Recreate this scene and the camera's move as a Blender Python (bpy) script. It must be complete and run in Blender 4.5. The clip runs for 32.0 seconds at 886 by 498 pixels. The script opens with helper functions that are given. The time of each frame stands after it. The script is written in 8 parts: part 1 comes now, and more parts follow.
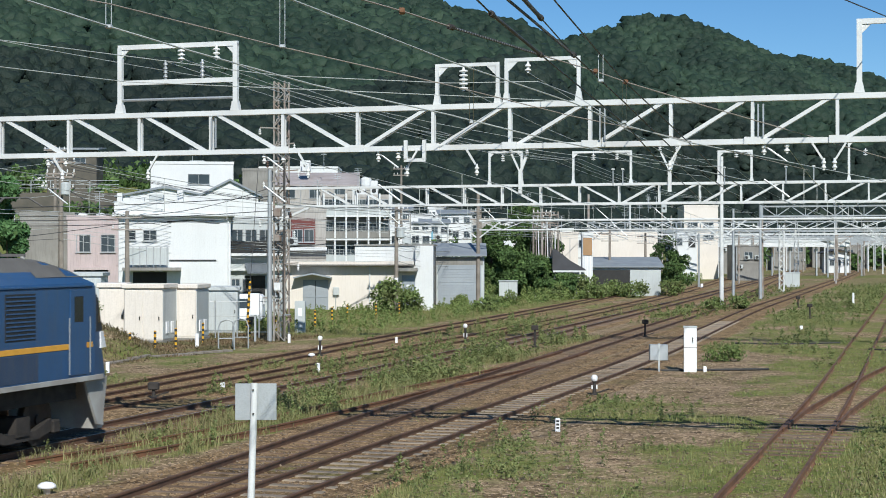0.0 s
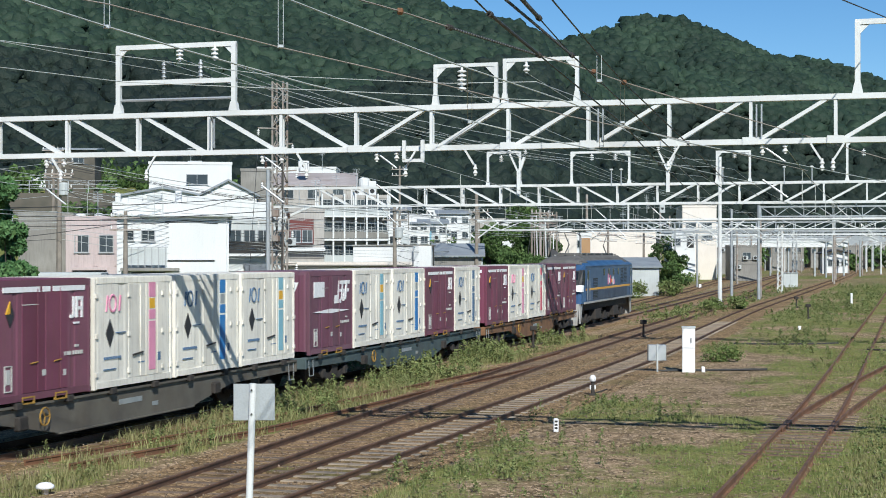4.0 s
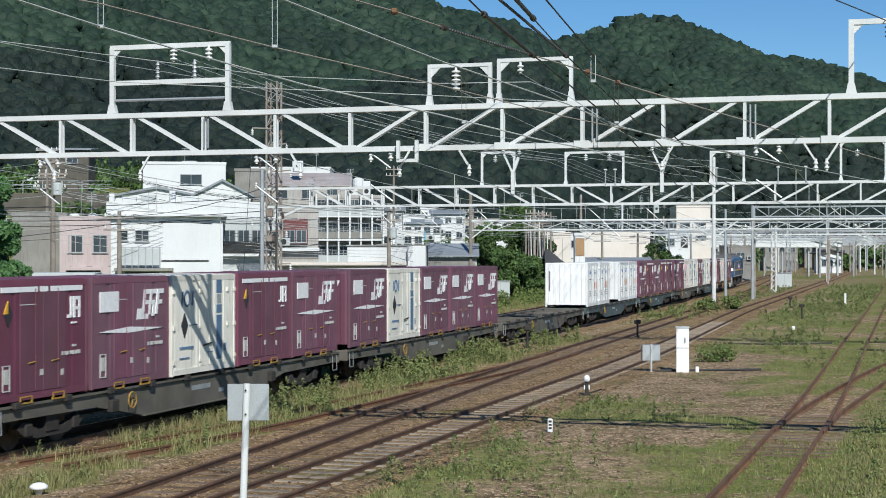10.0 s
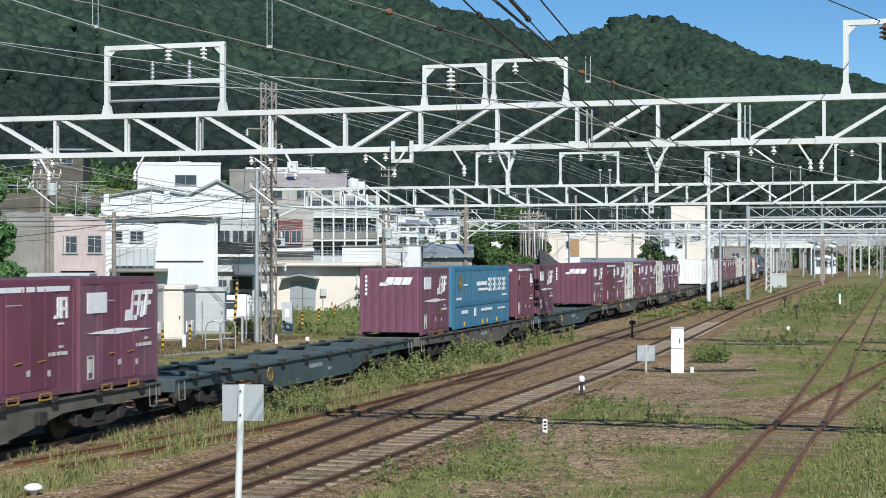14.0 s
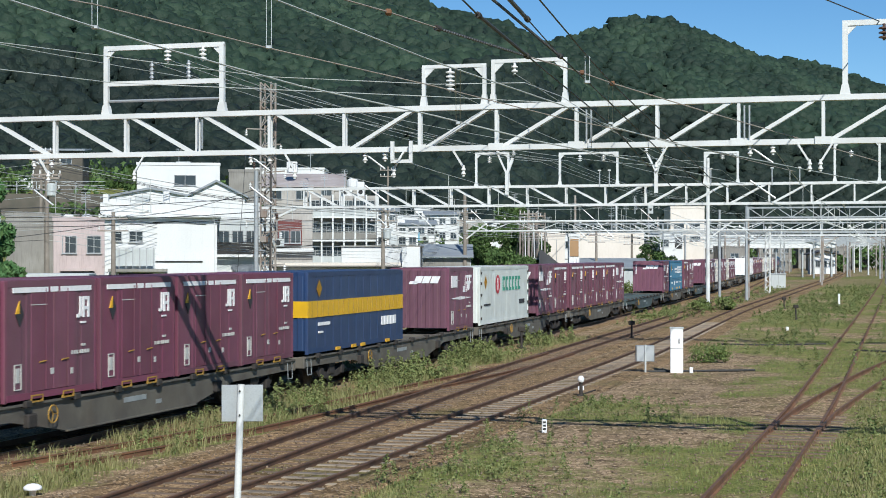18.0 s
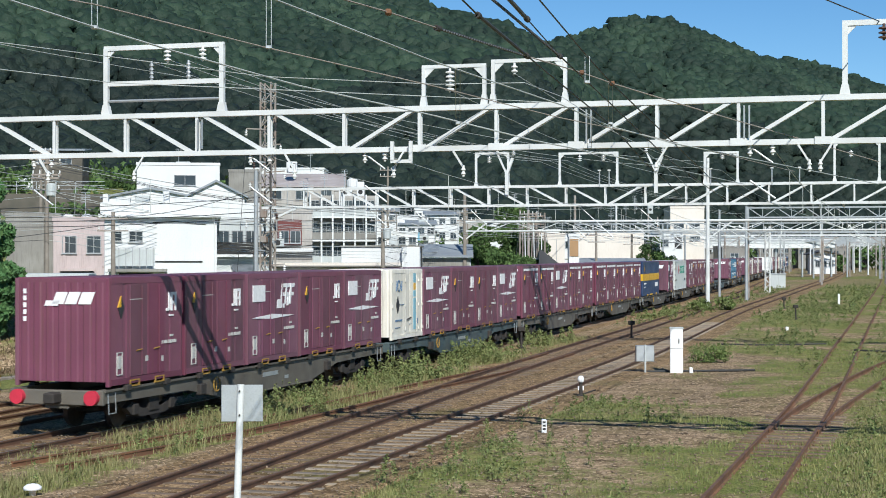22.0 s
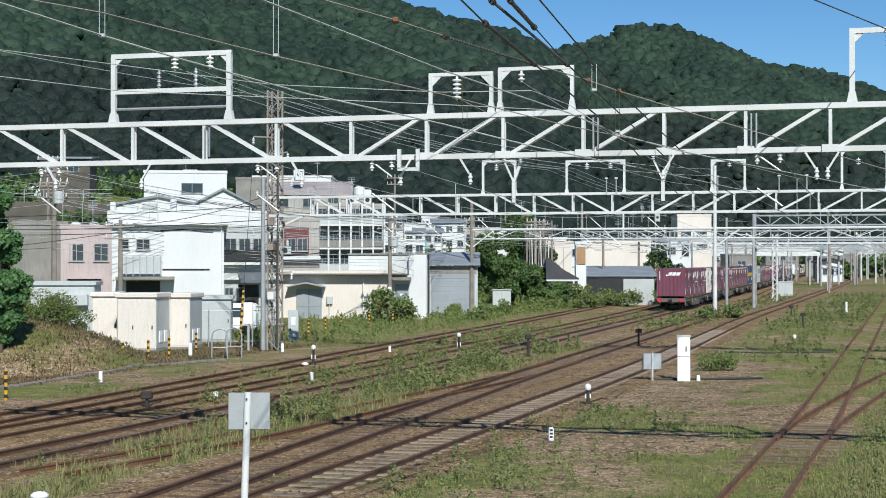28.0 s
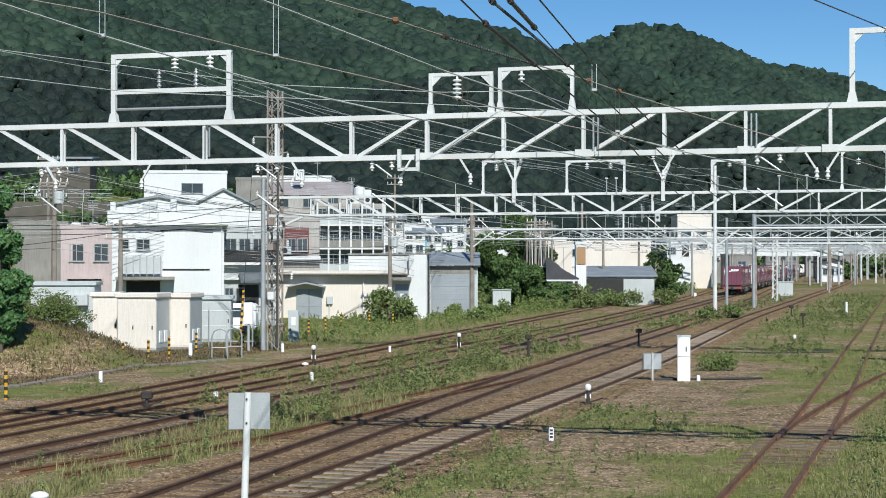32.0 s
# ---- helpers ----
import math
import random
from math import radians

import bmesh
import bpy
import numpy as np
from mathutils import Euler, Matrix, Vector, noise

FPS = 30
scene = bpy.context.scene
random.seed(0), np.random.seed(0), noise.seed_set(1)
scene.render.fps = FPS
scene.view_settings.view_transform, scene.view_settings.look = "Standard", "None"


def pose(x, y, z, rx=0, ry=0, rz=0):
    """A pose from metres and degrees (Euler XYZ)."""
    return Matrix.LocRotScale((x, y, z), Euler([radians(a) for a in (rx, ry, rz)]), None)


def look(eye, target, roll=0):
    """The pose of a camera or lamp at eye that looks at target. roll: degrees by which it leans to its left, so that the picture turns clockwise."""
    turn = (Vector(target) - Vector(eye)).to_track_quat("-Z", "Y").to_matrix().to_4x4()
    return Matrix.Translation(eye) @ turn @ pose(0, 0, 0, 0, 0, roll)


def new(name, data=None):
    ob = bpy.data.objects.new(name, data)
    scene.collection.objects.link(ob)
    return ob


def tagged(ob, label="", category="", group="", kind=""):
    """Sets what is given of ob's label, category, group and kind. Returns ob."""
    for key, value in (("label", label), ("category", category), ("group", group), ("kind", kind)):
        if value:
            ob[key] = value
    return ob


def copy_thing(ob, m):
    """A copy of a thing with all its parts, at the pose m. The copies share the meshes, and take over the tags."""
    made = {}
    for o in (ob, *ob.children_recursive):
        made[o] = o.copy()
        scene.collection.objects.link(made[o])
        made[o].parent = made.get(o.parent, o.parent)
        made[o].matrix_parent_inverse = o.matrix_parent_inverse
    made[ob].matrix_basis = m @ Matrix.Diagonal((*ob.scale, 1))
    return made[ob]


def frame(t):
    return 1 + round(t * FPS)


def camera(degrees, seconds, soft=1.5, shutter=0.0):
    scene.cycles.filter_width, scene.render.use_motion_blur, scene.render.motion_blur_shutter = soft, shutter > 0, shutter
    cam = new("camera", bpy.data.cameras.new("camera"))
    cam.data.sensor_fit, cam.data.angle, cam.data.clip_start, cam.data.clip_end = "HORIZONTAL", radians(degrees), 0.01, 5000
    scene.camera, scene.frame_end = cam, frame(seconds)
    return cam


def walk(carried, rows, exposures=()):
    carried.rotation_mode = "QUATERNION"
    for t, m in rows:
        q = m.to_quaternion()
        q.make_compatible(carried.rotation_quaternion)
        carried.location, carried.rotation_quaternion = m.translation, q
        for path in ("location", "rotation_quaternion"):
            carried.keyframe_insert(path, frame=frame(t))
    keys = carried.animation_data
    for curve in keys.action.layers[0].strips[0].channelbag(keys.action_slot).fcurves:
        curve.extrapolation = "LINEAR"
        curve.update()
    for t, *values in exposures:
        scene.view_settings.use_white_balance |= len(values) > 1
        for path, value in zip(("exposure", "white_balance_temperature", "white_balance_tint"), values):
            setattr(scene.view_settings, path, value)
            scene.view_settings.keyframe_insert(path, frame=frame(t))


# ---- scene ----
# The camera stands still on a high platform and drifts by fractions of a degree.
EYE = (0.0, 0.0, 4.12)
cam = camera(31.24, 32.0, soft=0.95, shutter=0.1)


def aim(right, down):
    """The pose of the camera, turned by thousandths of a radian to the left and upwards."""
    return look(EYE, (-right / 1000.0, 1.0, 4.12 + 0.0035 + down / 1000.0))


walk(cam, [
    (0.0, aim(8.5, -0.75)), (1.0, aim(8.25, -0.75)), (2.0, aim(8.15, -0.7)), (3.0, aim(7.75, -0.6)),
    (4.5, aim(7.4, -0.55)), (6.0, aim(7.05, -0.55)), (7.0, aim(6.2, -0.55)), (8.0, aim(5.45, -0.55)),
    (9.0, aim(4.75, -0.5)), (10.0, aim(3.75, -0.5)), (11.0, aim(2.15, -0.5)), (12.0, aim(1.15, -0.5)),
    (13.0, aim(0.6, -0.4)), (14.0, aim(0.5, -0.15)), (15.5, aim(0.5, 0.0)), (17.0, aim(0.45, 0.0)),
    (18.0, aim(0.1, 0.0)), (19.0, aim(0.0, 0.0)), (22.5, aim(0.0, 0.0)), (23.0, aim(0.0, 0.0)),
    (23.5, aim(1.05, 1.05)), (24.0, aim(1.75, 1.95)), (24.5, aim(2.45, 2.7)), (25.0, aim(3.2, 3.3)),
    (25.5, aim(3.4, 3.8)), (26.5, aim(4.1, 4.6)), (27.5, aim(4.4, 4.95)), (29.0, aim(4.4, 4.95)),
    (32.0, aim(4.45, 5.0))], exposures=((0.0, 0.03, 6420, 5), (1.0, 0.05, 6420, 5), (2.0, 0.13, 6420, 5), (4.5, 0.1, 6420, 5), (6.0, 0.02, 6420, 5), (7.0, -0.08, 6420, 5), (9.0, -0.06, 6420, 5), (11.0, 0.02, 6420, 5), (13.0, 0.09, 6420, 5), (17.0, 0.05, 6420, 5), (19.0, 0.14, 6420, 5), (23.0, 0.12, 6420, 5), (28.0, 0.04, 6420, 5), (32.0, 0.05, 6420, 5)))

# High sun behind the camera, clear sky.
world = bpy.data.worlds.new("sky")
scene.world = world
world.use_nodes = True
SUN_TO = Vector((-0.27, 1.224, -1.0)).normalized()      # the way the light goes
sky = world.node_tree.nodes.new("ShaderNodeTexSky")
sky.sky_type, sky.sun_disc = "NISHITA", False
sky.sun_elevation = math.asin(-SUN_TO.z)
sky.sun_rotation = math.atan2(-SUN_TO.x, -SUN_TO.y)
sky.altitude, sky.air_density, sky.dust_density, sky.ozone_density = 2500, 1.0, 0.0, 3.0
back = world.node_tree.nodes["Background"]
back.inputs[1].default_value = 0.1
vivid = world.node_tree.nodes.new("ShaderNodeHueSaturation")
vivid.inputs["Saturation"].default_value = 1.22
world.node_tree.links.new(sky.outputs[0], vivid.inputs["Color"])
world.node_tree.links.new(vivid.outputs[0], back.inputs[0])
sun_data = bpy.data.lights.new("sun", "SUN")
sun_data.energy, sun_data.angle, sun_data.color = 5.0, radians(0.53), (1.0, 0.97, 0.93)
sun = new("sun", sun_data)
sun.matrix_world = look((0, 0, 60), Vector((0, 0, 60)) + SUN_TO)


# ---- building kit ----
class Mesh:
    """Collects corners and faces of one part."""

    def __init__(self):
        self.v, self.f = [], []

    def add(self, verts, faces):
        n = len(self.v)
        self.v += [tuple(v) for v in verts]
        self.f += [tuple(i + n for i in f) for f in faces]
        return self

    def box(self, x0, x1, y0, y1, z0, z1, turn=0.0, at=None):
        pts = [(x, y, z) for z in (z0, z1) for y in (y0, y1) for x in (x0, x1)]
        if turn or at:
            c, s = math.cos(turn), math.sin(turn)
            ox, oy, oz = at or (0, 0, 0)
            pts = [(ox + x * c - y * s, oy + x * s + y * c, oz + z) for x, y, z in pts]
        return self.add(pts, ((0, 2, 3, 1), (4, 5, 7, 6), (0, 1, 5, 4), (2, 6, 7, 3), (0, 4, 6, 2), (1, 3, 7, 5)))

    def soft(self, x0, x1, y0, y1, z0, z1, b=0.02):
        """A box with chamfered edges all round."""
        xs, ys, zs = (x0, x1), (y0, y1), (z0, z1)
        mid = ((x0 + x1) / 2, (y0 + y1) / 2, (z0 + z1) / 2)
        bm = bmesh.new()
        bmesh.ops.create_cube(bm, size=1.0, matrix=Matrix.Translation(mid) @ Matrix.Diagonal((x1 - x0, y1 - y0, z1 - z0, 1)))
        bmesh.ops.bevel(bm, geom=list(bm.edges), offset=b, segments=1, affect="EDGES")
        bm.verts.index_update()
        self.add([v.co[:] for v in bm.verts], [[v.index for v in f.verts] for f in bm.faces])
        bm.free()
        return self

    def bar(self, a, b, w, h=None):
        """A square bar from a to b."""
        a, b = Vector(a), Vector(b)
        h = h or w
        d = (b - a).normalized()
        up = Vector((0, 0, 1)) if abs(d.z) < 0.95 else Vector((0, 1, 0))
        r = d.cross(up).normalized()
        u = r.cross(d)
        pts = [p + r * sx * w / 2 + u * sz * h / 2 for p in (a, b) for sx, sz in ((-1, -1), (1, -1), (1, 1), (-1, 1))]
        return self.add(pts, ((0, 1, 2, 3), (7, 6, 5, 4), (0, 4, 5, 1), (1, 5, 6, 2), (2, 6, 7, 3), (3, 7, 4, 0)))

    def tube(self, a, b, r0, r1=None, n=8, caps=True):
        a, b = Vector(a), Vector(b)
        r1 = r0 if r1 is None else r1
        d = (b - a).normalized()
        up = Vector((0, 0, 1)) if abs(d.z) < 0.95 else Vector((0, 1, 0))
        r = d.cross(up).normalized()
        u = r.cross(d)
        pts = []
        for p, q in ((a, r0), (b, r1)):
            pts += [p + (r * math.cos(2 * math.pi * i / n) + u * math.sin(2 * math.pi * i / n)) * q for i in range(n)]
        faces = [(i, (i + 1) % n, n + (i + 1) % n, n + i) for i in range(n)]
        if caps:
            faces += [tuple(range(n - 1, -1, -1)), tuple(range(n, 2 * n))]
        return self.add(pts, faces)

    def line(self, pts, r, n=5):
        """A round wire through points."""
        pts = [Vector(p) for p in pts]
        rings = []
        for i, p in enumerate(pts):
            d = (pts[min(i + 1, len(pts) - 1)] - pts[max(i - 1, 0)]).normalized()
            up = Vector((0, 0, 1)) if abs(d.z) < 0.95 else Vector((0, 1, 0))
            s = d.cross(up).normalized()
            u = s.cross(d)
            rings += [p + (s * math.cos(2 * math.pi * k / n) + u * math.sin(2 * math.pi * k / n)) * r for k in range(n)]
        faces = [(i * n + k, i * n + (k + 1) % n, (i + 1) * n + (k + 1) % n, (i + 1) * n + k)
                 for i in range(len(pts) - 1) for k in range(n)]
        return self.add(rings, faces)

    def lathe(self, profile, at=(0, 0, 0), n=12):
        """A turned shape about the upright, from (radius, height) pairs."""
        pts = [(at[0] + r * math.cos(2 * math.pi * k / n), at[1] + r * math.sin(2 * math.pi * k / n), at[2] + z)
               for r, z in profile for k in range(n)]
        faces = [(i * n + k, i * n + (k + 1) % n, (i + 1) * n + (k + 1) % n, (i + 1) * n + k)
                 for i in range(len(profile) - 1) for k in range(n)]
        faces += [tuple(range(n - 1, -1, -1)), tuple(range((len(profile) - 1) * n, len(profile) * n))]
        return self.add(pts, faces)

    def prism(self, outline, y0, y1, axis="y"):
        """An outline of (x, z) pairs drawn along y, or of (y, z) pairs along x."""
        n = len(outline)
        pts = [(x, y, z) if axis == "y" else (y, x, z) for y in (y0, y1) for x, z in outline]
        return self.add(pts, [(i, (i + 1) % n, n + (i + 1) % n, n + i) for i in range(n)]
                        + [tuple(range(n - 1, -1, -1)), tuple(range(n, 2 * n))])

    def data(self, name, material, smooth=False):
        me = bpy.data.meshes.new(name)
        me.from_pydata(self.v, [], self.f)
        me.materials.append(material)
        if smooth:
            me.polygons.foreach_set("use_smooth", [True] * len(me.polygons))
        me.update()
        return me


def part(name, mesh, material, parent, label="", smooth=False):
    """Links a mesh as one part under a thing or a part."""
    ob = new(name, mesh.data(name, material, smooth) if isinstance(mesh, Mesh) else mesh)
    ob.parent = parent
    return tagged(ob, label)


def thing(name, label, category, at=None, group="", kind="", mesh=None, material=None, smooth=False):
    """A top-level thing: an empty at its base, or one mesh."""
    ob = new(name, mesh.data(name, material, smooth) if mesh else None)
    if at is not None:
        ob.matrix_basis = at
    if not mesh:
        ob.empty_display_size = 0.2
    return tagged(ob, label, category, group, kind)


# ---- materials ----
def surf(name, a, b=None, rough=0.6, metal=0.0, scale=3.0, fine=40.0, bump=0.15, dirt=None, dirt_amount=0.35,
         each=0.0, streak=False, spec=0.5):
    """A procedural surface: two colours mixed by noise at two scales, stains, a fine relief, some change from piece to piece."""
    m = bpy.data.materials.new(name)
    m.use_nodes = True
    t, L = m.node_tree, m.node_tree.links
    bsdf = t.nodes["Principled BSDF"]
    bsdf.inputs["Metallic"].default_value = metal
    bsdf.inputs["Specular IOR Level"].default_value = spec
    co = t.nodes.new("ShaderNodeTexCoord")
    src = co.outputs["Object"]

    def noise_at(sc, detail=4.0, stretch=None):
        n = t.nodes.new("ShaderNodeTexNoise")
        n.inputs["Scale"].default_value, n.inputs["Detail"].default_value = sc, detail
        if stretch:
            mp = t.nodes.new("ShaderNodeMapping")
            mp.inputs["Scale"].default_value = stretch
            L.new(src, mp.inputs[0])
            L.new(mp.outputs[0], n.inputs["Vector"])
        else:
            L.new(src, n.inputs["Vector"])
        return n.outputs[0]

    def mixed(fac, p, q):
        n = t.nodes.new("ShaderNodeMix")
        n.data_type = "RGBA"
        L.new(fac, n.inputs[0])
        for socket, value in ((n.inputs[6], p), (n.inputs[7], q)):
            if isinstance(value, tuple):
                socket.default_value = (*value, 1)
            else:
                L.new(value, socket)
        return n.outputs[2]

    def ramp(value, lo, hi):
        n = t.nodes.new("ShaderNodeMapRange")
        n.inputs[1].default_value, n.inputs[2].default_value = lo, hi
        L.new(value, n.inputs[0])
        return n.outputs[0]

    b = b or tuple(c * 0.82 for c in a)
    big, small = noise_at(scale), noise_at(fine, 3.0)
    colour = mixed(ramp(big, 0.35, 0.68), a, b)
    dark = tuple(c * 0.75 for c in a)
    n2 = t.nodes.new("ShaderNodeMath")
    n2.operation, n2.inputs[1].default_value = "MULTIPLY", 0.5
    L.new(ramp(small, 0.45, 0.75), n2.inputs[0])
    colour = mixed(n2.outputs[0], colour, dark)
    if dirt:
        n3 = t.nodes.new("ShaderNodeMath")
        n3.operation, n3.inputs[1].default_value = "MULTIPLY", dirt_amount
        st = noise_at(2.5, 5.0, (6, 6, 0.35)) if streak else noise_at(scale * 0.6, 6.0)
        L.new(ramp(st, 0.48, 0.72), n3.inputs[0])
        colour = mixed(n3.outputs[0], colour, dirt)
    if each:
        info = t.nodes.new("ShaderNodeObjectInfo")
        hsv = t.nodes.new("ShaderNodeHueSaturation")
        r = t.nodes.new("ShaderNodeMapRange")
        r.inputs[3].default_value, r.inputs[4].default_value = 1 - each, 1 + each
        L.new(info.outputs["Random"], r.inputs[0])
        L.new(r.outputs[0], hsv.inputs["Value"])
        # Fading differs from piece to piece.
        odd = t.nodes.new("ShaderNodeMath")
        odd.operation, odd.inputs[1].default_value = "PINGPONG", 0.13
        L.new(info.outputs["Random"], odd.inputs[0])
        fade = t.nodes.new("ShaderNodeMapRange")
        fade.inputs[2].default_value, fade.inputs[3].default_value, fade.inputs[4].default_value = 0.13, 1 - each * 0.8, 1 + each * 0.6
        L.new(odd.outputs[0], fade.inputs[0])
        L.new(fade.outputs[0], hsv.inputs["Saturation"])
        L.new(colour, hsv.inputs["Color"])
        colour = hsv.outputs[0]
    L.new(colour, bsdf.inputs["Base Color"])
    rr = t.nodes.new("ShaderNodeMapRange")
    rr.inputs[3].default_value, rr.inputs[4].default_value = max(rough - 0.12, 0.05), min(rough + 0.15, 1)
    L.new(big, rr.inputs[0])
    L.new(rr.outputs[0], bsdf.inputs["Roughness"])
    if bump:
        bp = t.nodes.new("ShaderNodeBump")
        bp.inputs["Strength"].default_value, bp.inputs["Distance"].default_value = bump, 0.02
        L.new(small, bp.inputs["Height"])
        L.new(bp.outputs[0], bsdf.inputs["Normal"])
    return m


def leafy(name, a, b, c, scale=0.6, rough_relief=0.0):
    """Foliage: colours that change from leaf to leaf and from clump to clump."""
    m = bpy.data.materials.new(name)
    m.use_nodes = True
    t, L = m.node_tree, m.node_tree.links
    bsdf = t.nodes["Principled BSDF"]
    geo = t.nodes.new("ShaderNodeNewGeometry")
    cr = t.nodes.new("ShaderNodeValToRGB")
    cr.color_ramp.elements[0].color, cr.color_ramp.elements[1].color = (*a, 1), (*b, 1)
    L.new(geo.outputs["Random Per Island"], cr.inputs[0])
    n = t.nodes.new("ShaderNodeTexNoise")
    n.inputs["Scale"].default_value, n.inputs["Detail"].default_value = scale, 3
    L.new(geo.outputs["Position"], n.inputs["Vector"])
    r = t.nodes.new("ShaderNodeMapRange")
    r.inputs[1].default_value, r.inputs[2].default_value = 0.42, 0.66
    L.new(n.outputs[0], r.inputs[0])
    mx = t.nodes.new("ShaderNodeMix")
    mx.data_type = "RGBA"
    L.new(r.outputs[0], mx.inputs[0])
    L.new(cr.outputs[0], mx.inputs[6])
    mx.inputs[7].default_value = (*c, 1)
    L.new(mx.outputs[2], bsdf.inputs["Base Color"])
    bsdf.inputs["Roughness"].default_value = 0.7
    bsdf.inputs["Specular IOR Level"].default_value = 0.25
    if rough_relief:
        n2 = t.nodes.new("ShaderNodeTexNoise")
        n2.inputs["Scale"].default_value, n2.inputs["Detail"].default_value = rough_relief, 4
        L.new(geo.outputs["Position"], n2.inputs["Vector"])
        bp = t.nodes.new("ShaderNodeBump")
        bp.inputs["Strength"].default_value, bp.inputs["Distance"].default_value = 0.7, 1.0
        L.new(n2.outputs[0], bp.inputs["Height"])
        L.new(bp.outputs[0], bsdf.inputs["Normal"])
    return m


def ground_mat(name, stone, stone2, grass, grass2, lo, hi, patch=0.16, grit=22.0, mask=""):
    """Stones and soil with patches of low growth, by place."""
    m = bpy.data.materials.new(name)
    m.use_nodes = True
    t, L = m.node_tree, m.node_tree.links
    bsdf = t.nodes["Principled BSDF"]
    pos = t.nodes.new("ShaderNodeNewGeometry").outputs["Position"]

    def tex(kind, sc, detail=5.0):
        n = t.nodes.new(kind)
        n.inputs["Scale"].default_value = sc
        if kind == "ShaderNodeTexNoise":
            n.inputs["Detail"].default_value = detail
        L.new(pos, n.inputs["Vector"])
        return n

    def ramp(v, a, b):
        n = t.nodes.new("ShaderNodeMapRange")
        n.inputs[1].default_value, n.inputs[2].default_value = a, b
        L.new(v, n.inputs[0])
        return n.outputs[0]

    def mixed(fac, p, q):
        n = t.nodes.new("ShaderNodeMix")
        n.data_type = "RGBA"
        L.new(fac, n.inputs[0])
        for s, v in ((n.inputs[6], p), (n.inputs[7], q)):
            if isinstance(v, tuple):
                s.default_value = (*v, 1)
            else:
                L.new(v, s)
        return n.outputs[2]

    vor = tex("ShaderNodeTexVoronoi", grit)
    grain = t.nodes.new("ShaderNodeSeparateColor")
    L.new(vor.outputs["Color"], grain.inputs[0])
    stones = mixed(grain.outputs[0], stone, stone2)
    stones = mixed(ramp(tex("ShaderNodeTexNoise", 0.5).outputs[0], 0.4, 0.7), stones, tuple((p * 0.6 + q * 0.2) for p, q in zip(stone, grass2)))
    green = mixed(ramp(tex("ShaderNodeTexNoise", 1.3).outputs[0], 0.35, 0.65), grass, grass2)
    green = mixed(ramp(tex("ShaderNodeTexNoise", 14.0, 2.0).outputs[0], 0.4, 0.75), green, tuple(c * 0.45 for c in grass))
    # Darker soil in random blotches, and paler broken stone lying on top.
    stones = mixed(ramp(tex("ShaderNodeTexNoise", 2.6, 9.0).outputs[0], 0.5, 0.68), stones, tuple(c * 0.5 for c in stone))
    chips = t.nodes.new("ShaderNodeSeparateColor")
    L.new(tex("ShaderNodeTexVoronoi", grit * 0.55).outputs["Color"], chips.inputs[0])
    stones = mixed(ramp(chips.outputs[1], 0.8, 0.86), stones, tuple(min(c * 1.12, 0.6) for c in stone2))
    patchy = tex("ShaderNodeTexNoise", patch, 6.0).outputs[0]
    if mask:
        given = t.nodes.new("ShaderNodeAttribute")
        given.attribute_name = mask
        ragged = t.nodes.new("ShaderNodeMath")
        ragged.operation, ragged.inputs[1].default_value = "MULTIPLY_ADD", 1.6
        L.new(tex("ShaderNodeTexNoise", 3.0, 9.0).outputs[0], ragged.inputs[0])
        L.new(given.outputs["Fac"], ragged.inputs[2])
        patchy = ragged.outputs[0]
    colour = mixed(ramp(patchy, lo, hi), stones, green)
    L.new(colour, bsdf.inputs["Base Color"])
    bsdf.inputs["Roughness"].default_value = 0.95
    bsdf.inputs["Specular IOR Level"].default_value = 0.15
    bp = t.nodes.new("ShaderNodeBump")
    bp.inputs["Strength"].default_value, bp.inputs["Distance"].default_value = 0.55, 0.04
    L.new(vor.outputs["Distance"], bp.inputs["Height"])
    L.new(bp.outputs[0], bsdf.inputs["Normal"])
    return m


WHITE = surf("white_paint", (0.7, 0.71, 0.7), (0.6, 0.61, 0.6), 0.45, scale=1.2, dirt=(0.35, 0.3, 0.25), dirt_amount=0.25)
GALV = surf("galvanised_steel", (0.5, 0.52, 0.53), (0.38, 0.4, 0.41), 0.5, 0.6, scale=2.0)
STEEL_DARK = surf("dark_steel", (0.045, 0.045, 0.045), (0.07, 0.055, 0.045), 0.6, 0.3, scale=3.0)
RUST = surf("rusty_rail", (0.2, 0.094, 0.046), (0.115, 0.058, 0.034), 0.8, 0.0, scale=2.0, fine=60)
BROWNRAIL = surf("dark_brown_rail", (0.135, 0.07, 0.04), (0.08, 0.045, 0.03), 0.7, 0.0, scale=2.0, fine=60)
POLISH = surf("polished_rail", (0.3, 0.26, 0.24), (0.2, 0.16, 0.14), 0.35, 0.8, scale=1.0)
SLEEPER = surf("old_wooden_sleeper", (0.19, 0.13, 0.085), (0.12, 0.08, 0.055), 0.9, scale=4.0, each=0.3)
SLEEPER_C = surf("concrete_sleeper", (0.3, 0.245, 0.185), (0.19, 0.145, 0.105), 0.9, scale=3.0, each=0.25)
BALLAST = ground_mat("brown_ballast", (0.165, 0.1, 0.052), (0.385, 0.265, 0.152), (0.11, 0.125, 0.035), (0.17, 0.165, 0.06), 0.58, 0.75, 0.22, 30.0)
SOIL = ground_mat("gravel_and_weeds", (0.175, 0.115, 0.066), (0.44, 0.322, 0.212), (0.145, 0.175, 0.047), (0.265, 0.258, 0.088), 1.1, 1.7, 0.13, 26.0, "growth")
